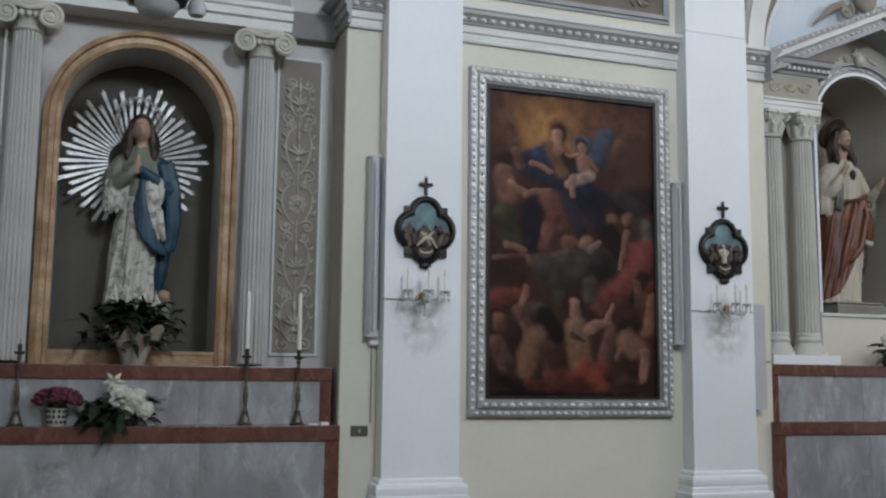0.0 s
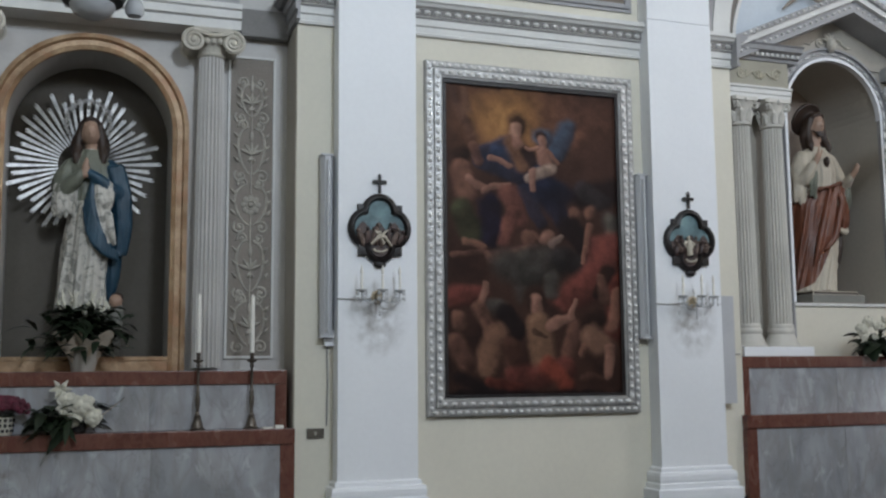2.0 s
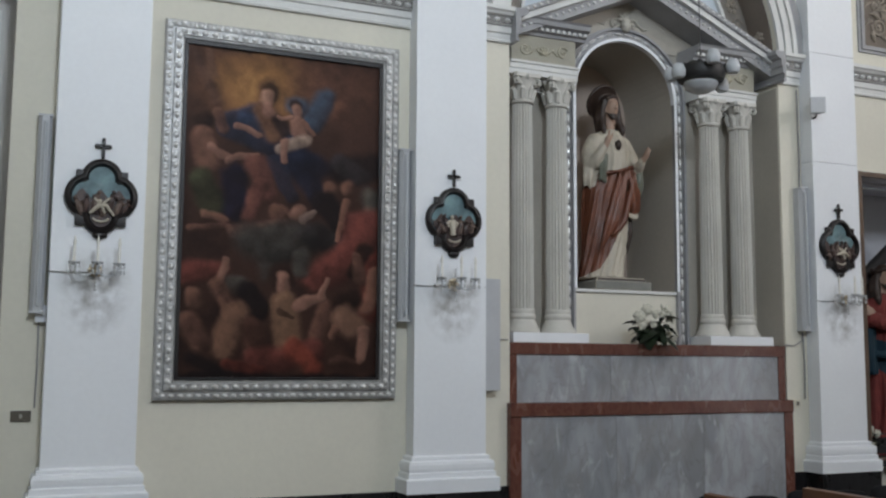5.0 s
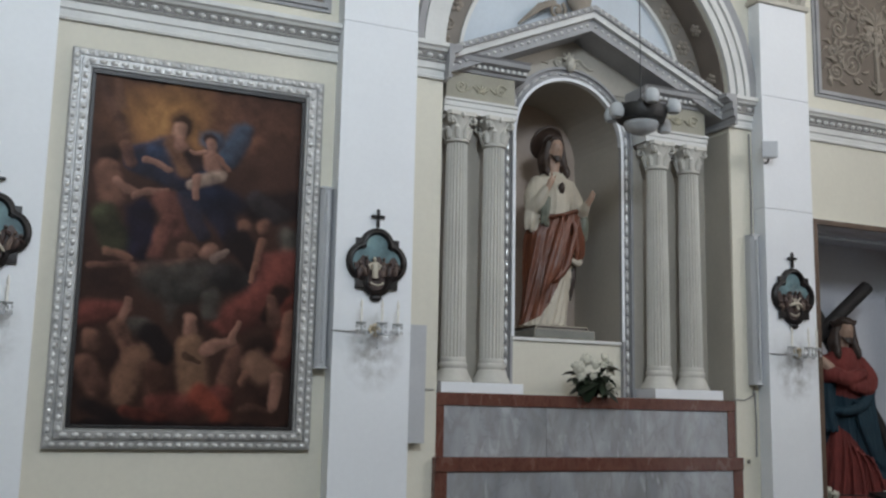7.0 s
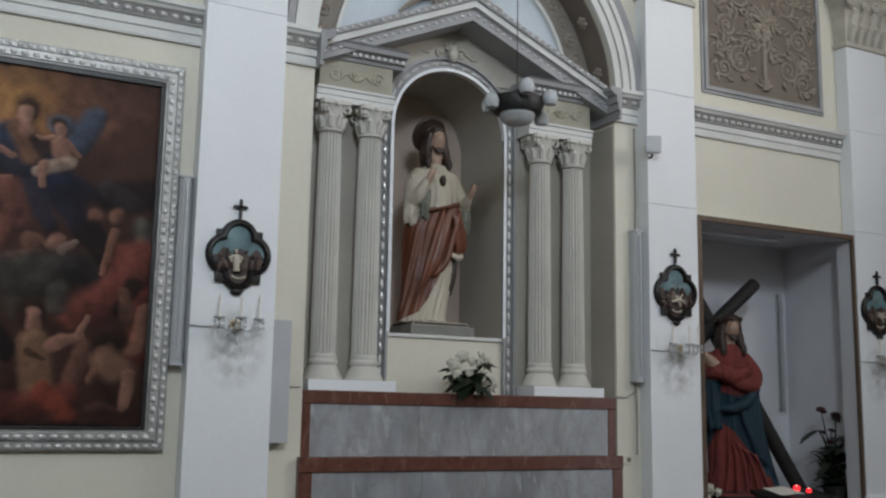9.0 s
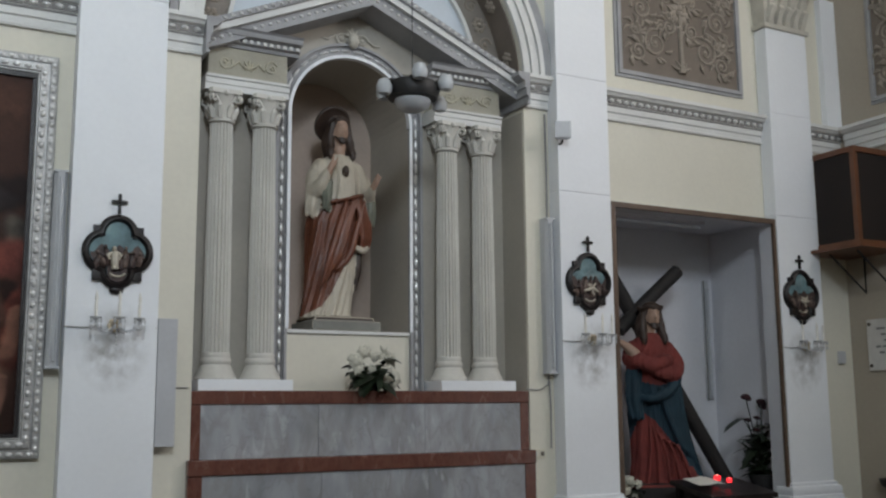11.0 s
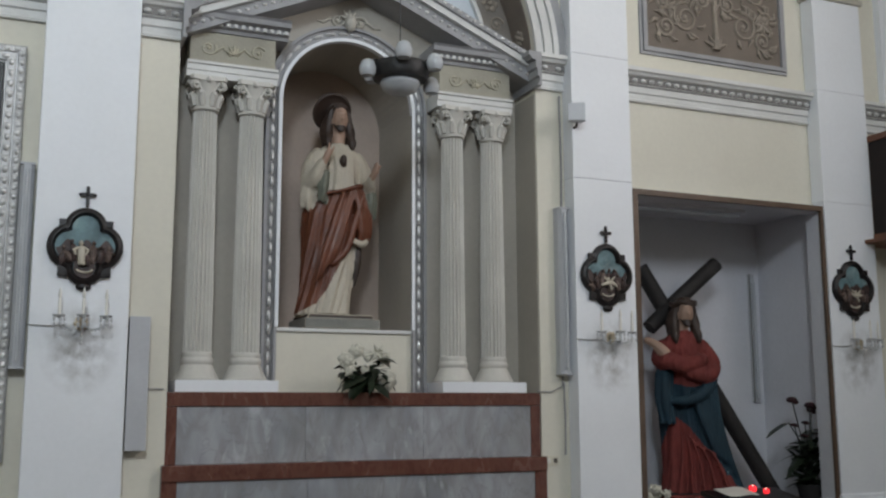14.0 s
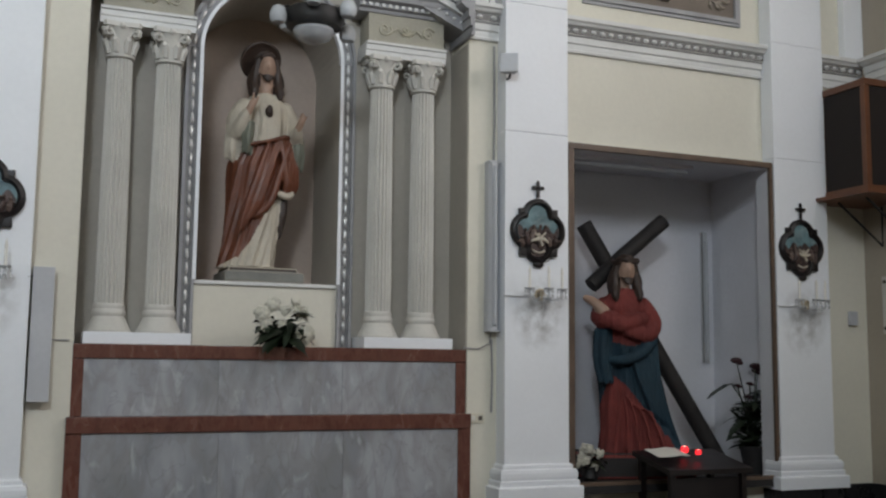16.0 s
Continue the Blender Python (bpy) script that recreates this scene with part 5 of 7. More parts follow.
for hz_, fl in ((True, False), (True, True), (False, False), (False, True)):
    r = part("frame_rail", rail(hz_, fl), SILVERD, pic, "silvered moulded frame rail")
    half = PW / 2 if hz_ else PH / 2
    for o, y, step, sz in ((0.031, -0.058, 0.062, (0.024, 0.012, 0.016)), (0.095, -0.073, 0.074, (0.027, 0.016, 0.018))):
        n = int(2 * (half - o) / step)
        spots = []
        for i in range(n):
            t = -half + o + 2 * (half - o) * (i + 0.5) / n
            if hz_:
                spots.append((t, y, PH - o if fl else o, 0))
            else:
                spots.append((PW / 2 - o if fl else -PW / 2 + o, y, PH / 2 + t, math.pi / 2))
        beads("bead", r, SILVER, sz, spots)


# ---- plaques of the way of the cross, with crystal wall lights ----
def lobed(grow, n=96):
    """Outline of four joined lobes, broad at the sides and narrower at the foot, widened by grow."""
    lobes = ((90, 0.125, 0.135), (0, 0.085, 0.155), (180, 0.085, 0.155), (270, 0.14, 0.12), (45, 0.06, 0.13), (135, 0.06, 0.13))
    pts = []
    for i in range(n):
        a = 2 * math.pi * i / n
        far = 0.0
        for deg, m, r in lobes:
            d = a - radians(deg)
            q = (r + grow) ** 2 - (m * math.sin(d)) ** 2
            if q > 0:
                far = max(far, m * math.cos(d) + math.sqrt(q))
        pts.append((far * math.cos(a), far * math.sin(a)))
    return pts


def plaque(x, variant):
    p = thing("relief_plaque", (x, PIL, 2.37), "dark wooden lobed plaque with painted relief and small cross", "plaque", "plaques on the pilasters")
    rnd = random.Random(variant)
    cz = 0.285
    bm = bmesh.new()
    outer, inner = lobed(0.004), lobed(-0.048)
    rings = [[(px, y, cz + pz) for px, pz in o] for o, y in ((outer, -0.001), (outer, -0.028), (lobed(-0.006), -0.042), (lobed(-0.030), -0.048), (lobed(-0.042), -0.034), (inner, -0.018))]
    loft(bm, rings, caps=False)
    for s in (-1, 1):
        box(bm, s * 0.137 - 0.035, s * 0.137 + 0.035, -0.038, -0.002, cz + 0.10, cz + 0.180, 0.006)
        box(bm, s * 0.130 - 0.038, s * 0.130 + 0.038, -0.038, -0.002, cz - 0.205, cz - 0.125, 0.006)
    ball(bm, (0, -0.02, cz - 0.27), (0.05, 0.02, 0.03), 8, 6)
    part("frame", bm, WALNUT, p, "black carved wooden frame", smooth=True)
    bm = bmesh.new()
    loft(bm, [[(px, y, cz + pz) for px, pz in inner] for y in (-0.001, -0.017)])
    part("sky_panel", bm, SKYR, p, "blue-green painted ground")
    bm = bmesh.new()
    low = [(px * 0.97, cz + min(pz, 0.018 + 0.03 * math.sin(9 * px / 0.18 + variant))) for px, pz in inner]
    loft(bm, [[(px, y, pz * 1.0) for px, pz in low] for y in (-0.0175, -0.026)])
    part("dark_ground", bm, RELDK, p, "dark raised ground", smooth=True)
    for i in range(8):
        bm = bmesh.new()
        q = -0.14 + 0.04 * i + rnd.uniform(-0.012, 0.012)
        hh, lean_ = rnd.uniform(0.07, 0.13) * (1 - 2.2 * abs(q)), rnd.uniform(-0.035, 0.035)
        zf = cz - 0.12 + rnd.uniform(-0.02, 0.03)
        tube(bm, [(q, -0.026, zf), (q + lean_ * 0.5, -0.038, zf + hh * 0.6), (q + lean_, -0.034, zf + hh), (q + lean_ * 1.2, -0.03, zf + hh + 0.012)], [0.02, 0.024, 0.016, 0.006], 8)
        ball(bm, (q + lean_ * 1.3, -0.034, zf + hh + 0.026), (0.013, 0.011, 0.015), 8, 6)
        tube(bm, [(q + lean_, -0.04, zf + hh), (q + lean_ + rnd.uniform(-0.05, 0.05), -0.05, zf + hh * 0.75), (q + lean_ + rnd.uniform(-0.06, 0.06), -0.045, zf + hh * rnd.uniform(0.5, 1.1))], [0.010, 0.009, 0.005], 6)
        part("raised_shape", bm, (RELTAN, RELDK, RELTAN, RELDK)[(i + variant) % 4], p, "brown raised shape", smooth=True)
    bm = bmesh.new()
    q = rnd.uniform(-0.03, 0.03)
    if variant == 1:
        tube(bm, [(q, -0.046, cz - 0.005), (q + 0.003, -0.052, cz - 0.04), (q + 0.006, -0.05, cz - 0.09), (q + 0.008, -0.046, cz - 0.125)], [0.022, 0.026, 0.024, 0.026], 9)
        for sx in (-1, 1):
            tube(bm, [(q + sx * 0.018, -0.05, cz - 0.012), (q + sx * 0.045, -0.055, cz - 0.03), (q + sx * 0.03, -0.058, cz - 0.062)], [0.012, 0.012, 0.007], 7)
        ball(bm, (q, -0.05, cz + 0.018), (0.014, 0.013, 0.018), 8, 6)
    else:
        # a fallen or lying form with limbs flung out
        tip_ = 0.02 * (variant - 4)
        tube(bm, [(-0.075, -0.046, cz - 0.085 + tip_), (-0.02, -0.054, cz - 0.07), (0.03, -0.054, cz - 0.065), (0.085, -0.046, cz - 0.095 + tip_)], [0.009, 0.017, 0.016, 0.008], 9)
        for ex, ez in ((-0.05, -0.015), (0.055, -0.01), (0.04, -0.10)):
            tube(bm, [(0.0, -0.052, cz - 0.066), (ex * 0.6, -0.056, cz + ez - 0.02), (ex, -0.05, cz + ez)], [0.011, 0.009, 0.005], 7)
        ball(bm, (-0.01, -0.056, cz - 0.035), (0.013, 0.012, 0.015), 8, 6)
    part("pale_relief", bm, ROBEW, p, "ivory raised shape", smooth=True)
    bm = bmesh.new()
    tube(bm, [(0.052 * math.cos(t), -0.034, cz - 0.150 - 0.026 * math.sin(t)) for t in np.linspace(0.15, math.pi - 0.15, 9)], 0.008, 6)
    part("scroll", bm, ROBEW, p, "ivory curved scroll", smooth=True)
    bm = bmesh.new()
    box(bm, -0.011, 0.011, -0.03, -0.01, cz + 0.27, cz + 0.40, 0.003)
    box(bm, -0.042, 0.042, -0.03, -0.01, cz + 0.343, cz + 0.367, 0.003)
    for ex, ez in ((-0.045, 0.355), (0.045, 0.355), (0, 0.403)):
        ball(bm, (ex, -0.02, cz + ez), (0.013, 0.01, 0.013), 7, 5)
    part("cross", bm, WALNUT, p, "small black cross")
    return p


def wall_light(x, z):
    s = thing("wall_light", (x, PIL, z), "brass wall light with candle sleeves and crystal drops", "wall light", "wall lights on the pilasters")
    bm = bmesh.new()
    rosette(bm, 0, 0, -0.014, 0.055)
    lathe(bm, ((0.001, -0.05), (0.02, -0.03), (0.015, 0.0), (0.022, 0.03), (0.001, 0.05)), 10, (0, -0.05, 0))
    part("back_plate", bm, BRASS, s, "pierced brass rosette", smooth=True)
    for ax in (-0.145, 0.0, 0.145):
        ay = -0.12 if ax else -0.17
        bm = bmesh.new()
        tube(bm, [(0, -0.04, -0.01), (ax * 0.45, ay * 0.7, -0.045), (ax * 0.9, ay, -0.03), (ax, ay, 0.03)], 0.006, 6)
        arm = part("arm", bm, FROST, s, smooth=True)
        bm = bmesh.new()
        lathe(bm, ((0.008, 0.025), (0.036, 0.035), (0.042, 0.046), (0.03, 0.044), (0.009, 0.04)), 14, (ax, ay, 0))
        part("drip_pan", bm, CRYST, arm, "crystal drip pan", smooth=True)
        bm = bmesh.new()
        lathe(bm, ((0.010, 0.046), (0.010, 0.15), (0.007, 0.155), (0.012, 0.175), (0.008, 0.20), (0.002, 0.225)), 10, (ax, ay, 0))
        part("candle_sleeve", bm, WAX, arm, "white candle sleeve and bulb", smooth=True)
        bm = bmesh.new()
        for i in range(5):
            a = 2 * math.pi * i / 5
            dx, dy = 0.036 * math.cos(a), 0.036 * math.sin(a)
            for zz_ in (0.02, -0.02):
                ball(bm, (ax + dx, ay + dy, zz_), (0.007, 0.007, 0.017), 6, 4)
        tagged(part("crystal_cluster", bm, CRYST, arm, "hanging crystal drops", smooth=True), kind="stuff")
    bm = bmesh.new()
    for sgn in (-1, 1):
        for i in range(8):
            k = i / 7
            ball(bm, (sgn * 0.145 * k, -0.12 - 0.04 * (1 - k), -0.055 + 0.045 * (2 * k - 1) ** 2), 0.007, 6, 4)
    for i in range(4):
        ball(bm, (0, -0.08, -0.06 - 0.025 * i), (0.008 + 0.003 * (i == 3), 0.008, 0.011), 6, 4)
    tagged(part("crystal_chain", bm, CRYST, s, "strings of crystal beads", smooth=True), kind="stuff")
    return s


for i, x in enumerate((2.40, 5.09, 9.17, 11.84)):
    plaque(x, (2, 1, 4, 6)[i])
    wall_light(x + (-0.02, 0.0, 0.02, 0.02)[i], 2.14)


# ---- grey light channels and boxes beside the pilasters ----
def light_channel(x, y, z0, z1, w=0.09, d=0.10):
    c = thing("light_channel", (x, y, z0), "grey enamelled metal strip light fixed upright", "strip light", "strip lights beside the pilasters")
    h = z1 - z0
    bm = bmesh.new()
    loft(bm, [[(px, py, z) for px, py in ((-w / 2, 0), (-w / 2, -d * 0.7), (-w * 0.25, -d), (w * 0.25, -d), (w / 2, -d * 0.7), (w / 2, 0))] for z in (0.015, h - 0.015)])
    part("housing", bm, GREYMET, c)
    for z in (0.0, h - 0.0149):
        one_box("end_cap", (-w / 2 - 0.003, w / 2 + 0.003, -d - 0.003, 0, z, z + 0.0149), GREYMET, c, 0.003, "pressed end cap")
    bm = bmesh.new()
    tube(bm, [(-0.0, -d - 0.012, 0.05), (0, -d - 0.012, h - 0.05)], 0.012, 8)
    part("tube_lamp", bm, FROST, c, "unlit white lamp tube", smooth=True)
    return c


light_channel(2.02, W - 0.002, 1.84, 3.22)
light_channel(4.705, W - 0.002, 1.84, 3.22)
light_channel(8.82, W - 0.002, 1.84, 3.22)
bx = thing("junction_box", (5.47, W - 0.002, 1.30), "grey painted metal cable box on the wall", "cable box")
one_box("case", (-0.06, 0.07, -0.10, 0, 0, 0.905), GREYMET, bx, 0.006)
one_box("lid_edge", (-0.064, 0.074, -0.106, -0.1005, 0.0, 0.905), GREYMET, bx, 0.002, "paler lid")
jb = thing("switch_box", (2.05, W - 0.002, 1.78), "small white plastic box under the strip light", "box")
one_box("case", (-0.035, 0.035, -0.05, 0, 0, 0.12), WHITE, jb, 0.006)

sw = thing("light_switch", (1.957, W - 0.001, 1.107), "brown plastic switch plate on the cream wall", "switch")
one_box("plate", (-0.065, 0.065, -0.01, 0, 0, 0.075), SWITCH, sw, 0.004)
one_box("rocker", (-0.010, 0.010, -0.015, -0.0105, 0.024, 0.051), CLEARW, sw, 0.002, "pale rocker")
so = thing("wall_socket", (8.715, W - 0.001, 1.12), "ivory double socket plate on the wall", "socket")
one_box("plate", (-0.06, 0.06, -0.01, 0, 0, 0.075), SOCKET, so, 0.004)
for k in (-1, 1):
    one_box("socket_face", (k * 0.03 - 0.017, k * 0.03 + 0.017, -0.013, -0.0105, 0.02, 0.055), SWITCH if k > 0 else PAPER, so, 0.002)

fl = thing("floodlight", (8.90, PIL, 3.92), "small grey floodlight on the pilaster edge", "floodlight")
bm = bmesh.new()
tube(bm, [(0, 0, -0.03), (0, -0.04, -0.03), (0, -0.06, 0.02)], 0.010, 6)
part("bracket", bm, DKMETAL, fl)
bm = bmesh.new()
rings = [[(sx * w, -0.05 - 0.05 * k, 0.0 + z) for sx, z in ((-1, 0), (1, 0), (1, 0.15), (-1, 0.15))] for k, w in ((0, 0.04), (1, 0.07), (1.6, 0.07))]
loft(bm, rings)
bmesh.ops.rotate(bm, verts=bm.verts, cent=(0, -0.05, 0), matrix=Matrix.Rotation(radians(-30), 3, "Z"))
part("lamp_head", bm, GREYMET, fl, "grey lamp housing")
bm = bmesh.new()
box(bm, -0.062, 0.062, -0.1335, -0.1305, 0.01, 0.14)
bmesh.ops.rotate(bm, verts=bm.verts, cent=(0, -0.05, 0), matrix=Matrix.Rotation(radians(-30), 3, "Z"))
part("front_glass", bm, GREYMET, fl, "grey front glass")

# cables


def cable(pts, r=0.006):
    bm = bmesh.new()
    tube(bm, pts, r, 6)
    return tagged(part("cable", bm, CABLE, None, smooth=True), "thin grey cable clipped to the wall", "cable", "cables on the wall")


cable([(2.04, W - 0.01, 1.78), (2.045, W - 0.01, 1.5), (2.04, W - 0.01, 1.2)])
for a, xs in zip(PILS, (0.33, 0.27, 0.3, 0.27)):
    cable([(a[0] - 0.01, PIL - 0.008, 2.125), (a[0] + 0.12, PIL - 0.008, 2.12), (a[0] + xs - 0.05, PIL - 0.008, 2.13)], 0.004)
cable([(5.38, PIL - 0.006, 2.13), (5.41, W - 0.008, 2.15), (5.42, W - 0.012, 2.21)], 0.004)
cable([(5.47, W - 0.01, 1.72), (5.58, W - 0.01, 1.715), (5.66, W - 0.01, 1.715)], 0.005)
cable([(8.59, W - 0.01, 1.71), (8.72, W - 0.012, 1.70), (8.82, W - 0.012, 1.75), (8.83, W - 0.012, 1.83)], 0.006)
cable([(8.85, W - 0.01, 3.22), (8.855, W - 0.012, 3.6), (8.85, W - 0.01, 4.2)], 0.010)
cable([(8.84, W - 0.01, 1.2), (8.845, W - 0.012, 1.5), (8.835, W - 0.012, 1.78)], 0.008)


# ---- statues, each one plain mesh ----
def drape(bm, keys, zone, n=120, m=150, seed=0, lean=0.0):
    """A robed body: keys of (z, x, y, rx, ry, folds); zone(x, y, z) gives the material slot."""
    rings = []
    ks = np.array(keys)

    def ridge(v):
        return 0.45 - abs(math.sin(v / 2)) ** 0.8

    for i in range(m + 1):
        z = ks[0, 0] + (ks[-1, 0] - ks[0, 0]) * i / m
        x, y, rx, ry, fo = (np.interp(z, ks[:, 0], ks[:, c]) for c in range(1, 6))
        ring = []
        for j in range(n):
            t = 2 * math.pi * j / n
            a = t + 0.16 * lean * max(0.0, 1.2 - z)
            w = 1 + fo * (1.0 * ridge(9 * a + 2.4 * z + seed) + 0.7 * ridge(16 * a - 3.1 * z + 2 * seed) + 0.7 * math.sin(3 * a + 4 * z + seed) + 0.3 * math.sin(25 * a + 3 * z))
            ring.append((x + rx * w * math.cos(t), y + ry * w * math.sin(t), z))
        rings.append(ring)
    for f in loft(bm, rings):
        f.material_index = zone(*f.calc_center_median())


def limb(bm, pts, rad, mi):
    """A rounded limb along a smooth line through the points."""
    p, r = [Vector(q) for q in pts], list(rad)
    out, rr = [], []
    for k in range(len(p) - 1):
        a, b, c, d = p[max(k - 1, 0)], p[k], p[k + 1], p[min(k + 2, len(p) - 1)]
        for i in range(5):
            t = i / 5
            out.append(0.5 * (2 * b + (c - a) * t + (2 * a - 5 * b + 4 * c - d) * t * t + (3 * b - a - 3 * c + d) * t ** 3))
            rr.append(r[k] + (r[k + 1] - r[k]) * t)
    tube(bm, out + [p[-1]], rr + [r[-1]], 14, mi)
    for q, k in ((p[0], r[0]), (p[-1], r[-1])):
        ball(bm, q, k * 0.97, 12, 8, mi)


def pleats(bm, pts, width, count, r, mi, spread=1.0):
    """Hanging folds side by side along a line, each a thin limb."""
    for i in range(count):
        k = (i / max(count - 1, 1) - 0.5)
        n = len(pts) - 1
        limb(bm, [(x + k * width * (1 + (spread - 1) * q / n), y - 0.02 * math.cos(3 * k), z + 0.012 * math.sin(5 * i)) for q, (x, y, z) in enumerate(pts)], [r * (0.8 + 0.4 * (i % 2))] * n + [r * 0.5], mi)


def head(bm, c, turn, beard, s=1.0):
    """A plain head with a brow and nose, long hair, and a beard where there is one."""
    m = Matrix.Translation(c) @ Euler((0, 0, radians(turn))).to_matrix().to_4x4() @ Matrix.Scale(s, 4)
    first = len(bm.verts)
    ball(bm, (0, -0.015, 0.0), (0.062, 0.080, 0.100), 20, 14, 2)
    limb(bm, [(0, -0.086, 0.022), (0, -0.100, -0.006), (0, -0.103, -0.020)], [0.008, 0.010, 0.013], 2)
    limb(bm, [(-0.038, -0.076, 0.034), (0, -0.090, 0.036), (0.038, -0.076, 0.034)], [0.008, 0.010, 0.008], 2)
    limb(bm, [(-0.014, -0.088, -0.045), (0.014, -0.088, -0.045)], [0.008, 0.008], 2)
    ball(bm, (0, 0.022, 0.028), (0.088, 0.088, 0.100), 18, 12, 3)
    limb(bm, [(-0.048, -0.045, 0.082), (0, -0.060, 0.098), (0.048, -0.045, 0.082)], [0.018, 0.020, 0.018], 3)
    for q in (-1, 1):
        limb(bm, [(q * 0.066, -0.016, 0.065), (q * 0.082, -0.004, -0.03), (q * 0.088, -0.010, -0.12), (q * 0.098, -0.045, -0.19), (q * 0.098, -0.060, -0.235)], [0.022, 0.028, 0.034, 0.032, 0.014], 3)
        limb(bm, [(q * 0.07, 0.03, 0.0), (q * 0.10, 0.03, -0.10), (q * 0.09, 0.03, -0.22)], [0.04, 0.045, 0.03], 3)
    if beard:
        ball(bm, (0, -0.060, -0.082), (0.036, 0.026, 0.030), 12, 8, 3)
        limb(bm, [(-0.052, -0.040, -0.055), (-0.030, -0.066, -0.090), (0, -0.078, -0.108), (0.030, -0.066, -0.090), (0.052, -0.040, -0.055)], [0.004, 0.009, 0.014, 0.009, 0.004], 3)
    bm.verts.ensure_lookup_table()
    for v in bm.verts[first:]:
        v.co = m @ v.co


def statue(bm, mats, label, m, voxel=0.0095):
    """Melts all the forms of a figure into one skin; each patch keeps the paint of the form nearest to it."""
    bm.normal_update()
    tree = bvhtree.BVHTree.FromBMesh(bm)
    bm.faces.ensure_lookup_table()
    paint = [f.material_index for f in bm.faces]
    rough = part("statue_form", bm, mats)
    mod = rough.modifiers.new("melt", "REMESH")
    mod.mode, mod.voxel_size = "VOXEL", voxel
    soft = rough.modifiers.new("soften", "SMOOTH")
    soft.factor, soft.iterations = 0.5, 1
    me = bpy.data.meshes.new_from_object(rough.evaluated_get(bpy.context.evaluated_depsgraph_get()))
    old = rough.data
    bpy.data.objects.remove(rough)
    bpy.data.meshes.remove(old)
    me.name = "statue"
    me.materials.clear()
    for q in mats:
        me.materials.append(q)
    me.polygons.foreach_set("material_index", [paint[tree.find_nearest(f.center)[2]] for f in me.polygons])
    me.polygons.foreach_set("use_smooth", [True] * len(me.polygons))
    ob = tagged(new("statue", me), label, "statue")
    ob.matrix_basis = m
    return ob


# statue in the second niche, turned towards the entrance
mats = [ROBEW, ROBER, SKIN, HAIR, STONEB, ROBEG]
bm = bmesh.new()
box(bm, -0.33, 0.30, -0.24, 0.22, 0.0, 0.082, 0.006, 4)
box(bm, -0.30, 0.25, -0.21, 0.19, 0.070, 0.118, 0.010, 3)


def zone2(x, y, z):
    u = 0.95 * x - 0.30 * y
    if z > 1.13 + 0.10 * (x + 0.1):
        return 0
    if z > 1.02:
        return 1
    edge = np.interp(u, (-0.32, -0.16, -0.06, 0.04, 0.12, 0.22), (0.12, 0.20, 0.34, 0.56, 0.68, 0.74))
    return 1 if z > edge or y > 0.08 else 0


drape(bm, ((0.11, -0.125, 0.0, 0.225, 0.20, 0.11), (0.3, -0.095, 0, 0.215, 0.175, 0.11), (0.65, -0.055, 0, 0.225, 0.175, 0.10), (0.95, -0.04, 0, 0.235, 0.18, 0.07), (1.12, -0.01, 0, 0.20, 0.16, 0.06), (1.3, 0, 0, 0.20, 0.155, 0.07), (1.42, 0, 0.01, 0.205, 0.14, 0.05), (1.50, 0, 0.01, 0.155, 0.11, 0.02), (1.545, 0, 0, 0.08, 0.075, 0.0)), zone2, seed=0.6, lean=4.6)
limb(bm, [(0, 0, 1.52), (0, -0.01, 1.66)], [0.056, 0.052], 2)
head(bm, (0.0, -0.02, 1.765), -2, True, 1.08)
# blessing arm with its wide hanging sleeve
limb(bm, [(-0.17, 0, 1.44), (-0.235, -0.02, 1.32), (-0.245, -0.06, 1.19), (-0.225, -0.13, 1.24), (-0.19, -0.18, 1.34)], [0.07, 0.078, 0.075, 0.06, 0.042], 0)
pleats(bm, [(-0.235, -0.06, 1.24), (-0.25, -0.06, 1.08), (-0.25, -0.05, 0.985)], 0.13, 4, 0.030, 0)
pleats(bm, [(-0.16, -0.15, 1.28), (-0.17, -0.15, 1.15), (-0.17, -0.13, 1.03)], 0.06, 3, 0.020, 5)
limb(bm, [(-0.19, -0.18, 1.32), (-0.165, -0.205, 1.38), (-0.15, -0.21, 1.42)], [0.030, 0.028, 0.030], 2)
limb(bm, [(-0.155, -0.215, 1.42), (-0.145, -0.22, 1.50)], [0.014, 0.010], 2)
limb(bm, [(-0.13, -0.215, 1.41), (-0.105, -0.22, 1.475)], [0.012, 0.009], 2)
# other arm held out
limb(bm, [(0.17, 0, 1.44), (0.235, -0.02, 1.30), (0.245, -0.07, 1.17), (0.225, -0.17, 1.19), (0.215, -0.24, 1.24)], [0.065, 0.068, 0.066, 0.05, 0.034], 0)
pleats(bm, [(0.235, -0.12, 1.20), (0.25, -0.12, 1.05), (0.25, -0.10, 0.93)], 0.08, 3, 0.026, 5)
limb(bm, [(0.215, -0.25, 1.24), (0.23, -0.285, 1.29), (0.235, -0.30, 1.345)], [0.028, 0.030, 0.016], 2)
limb(bm, [(0.245, -0.28, 1.30), (0.275, -0.29, 1.335)], [0.014, 0.009], 2)
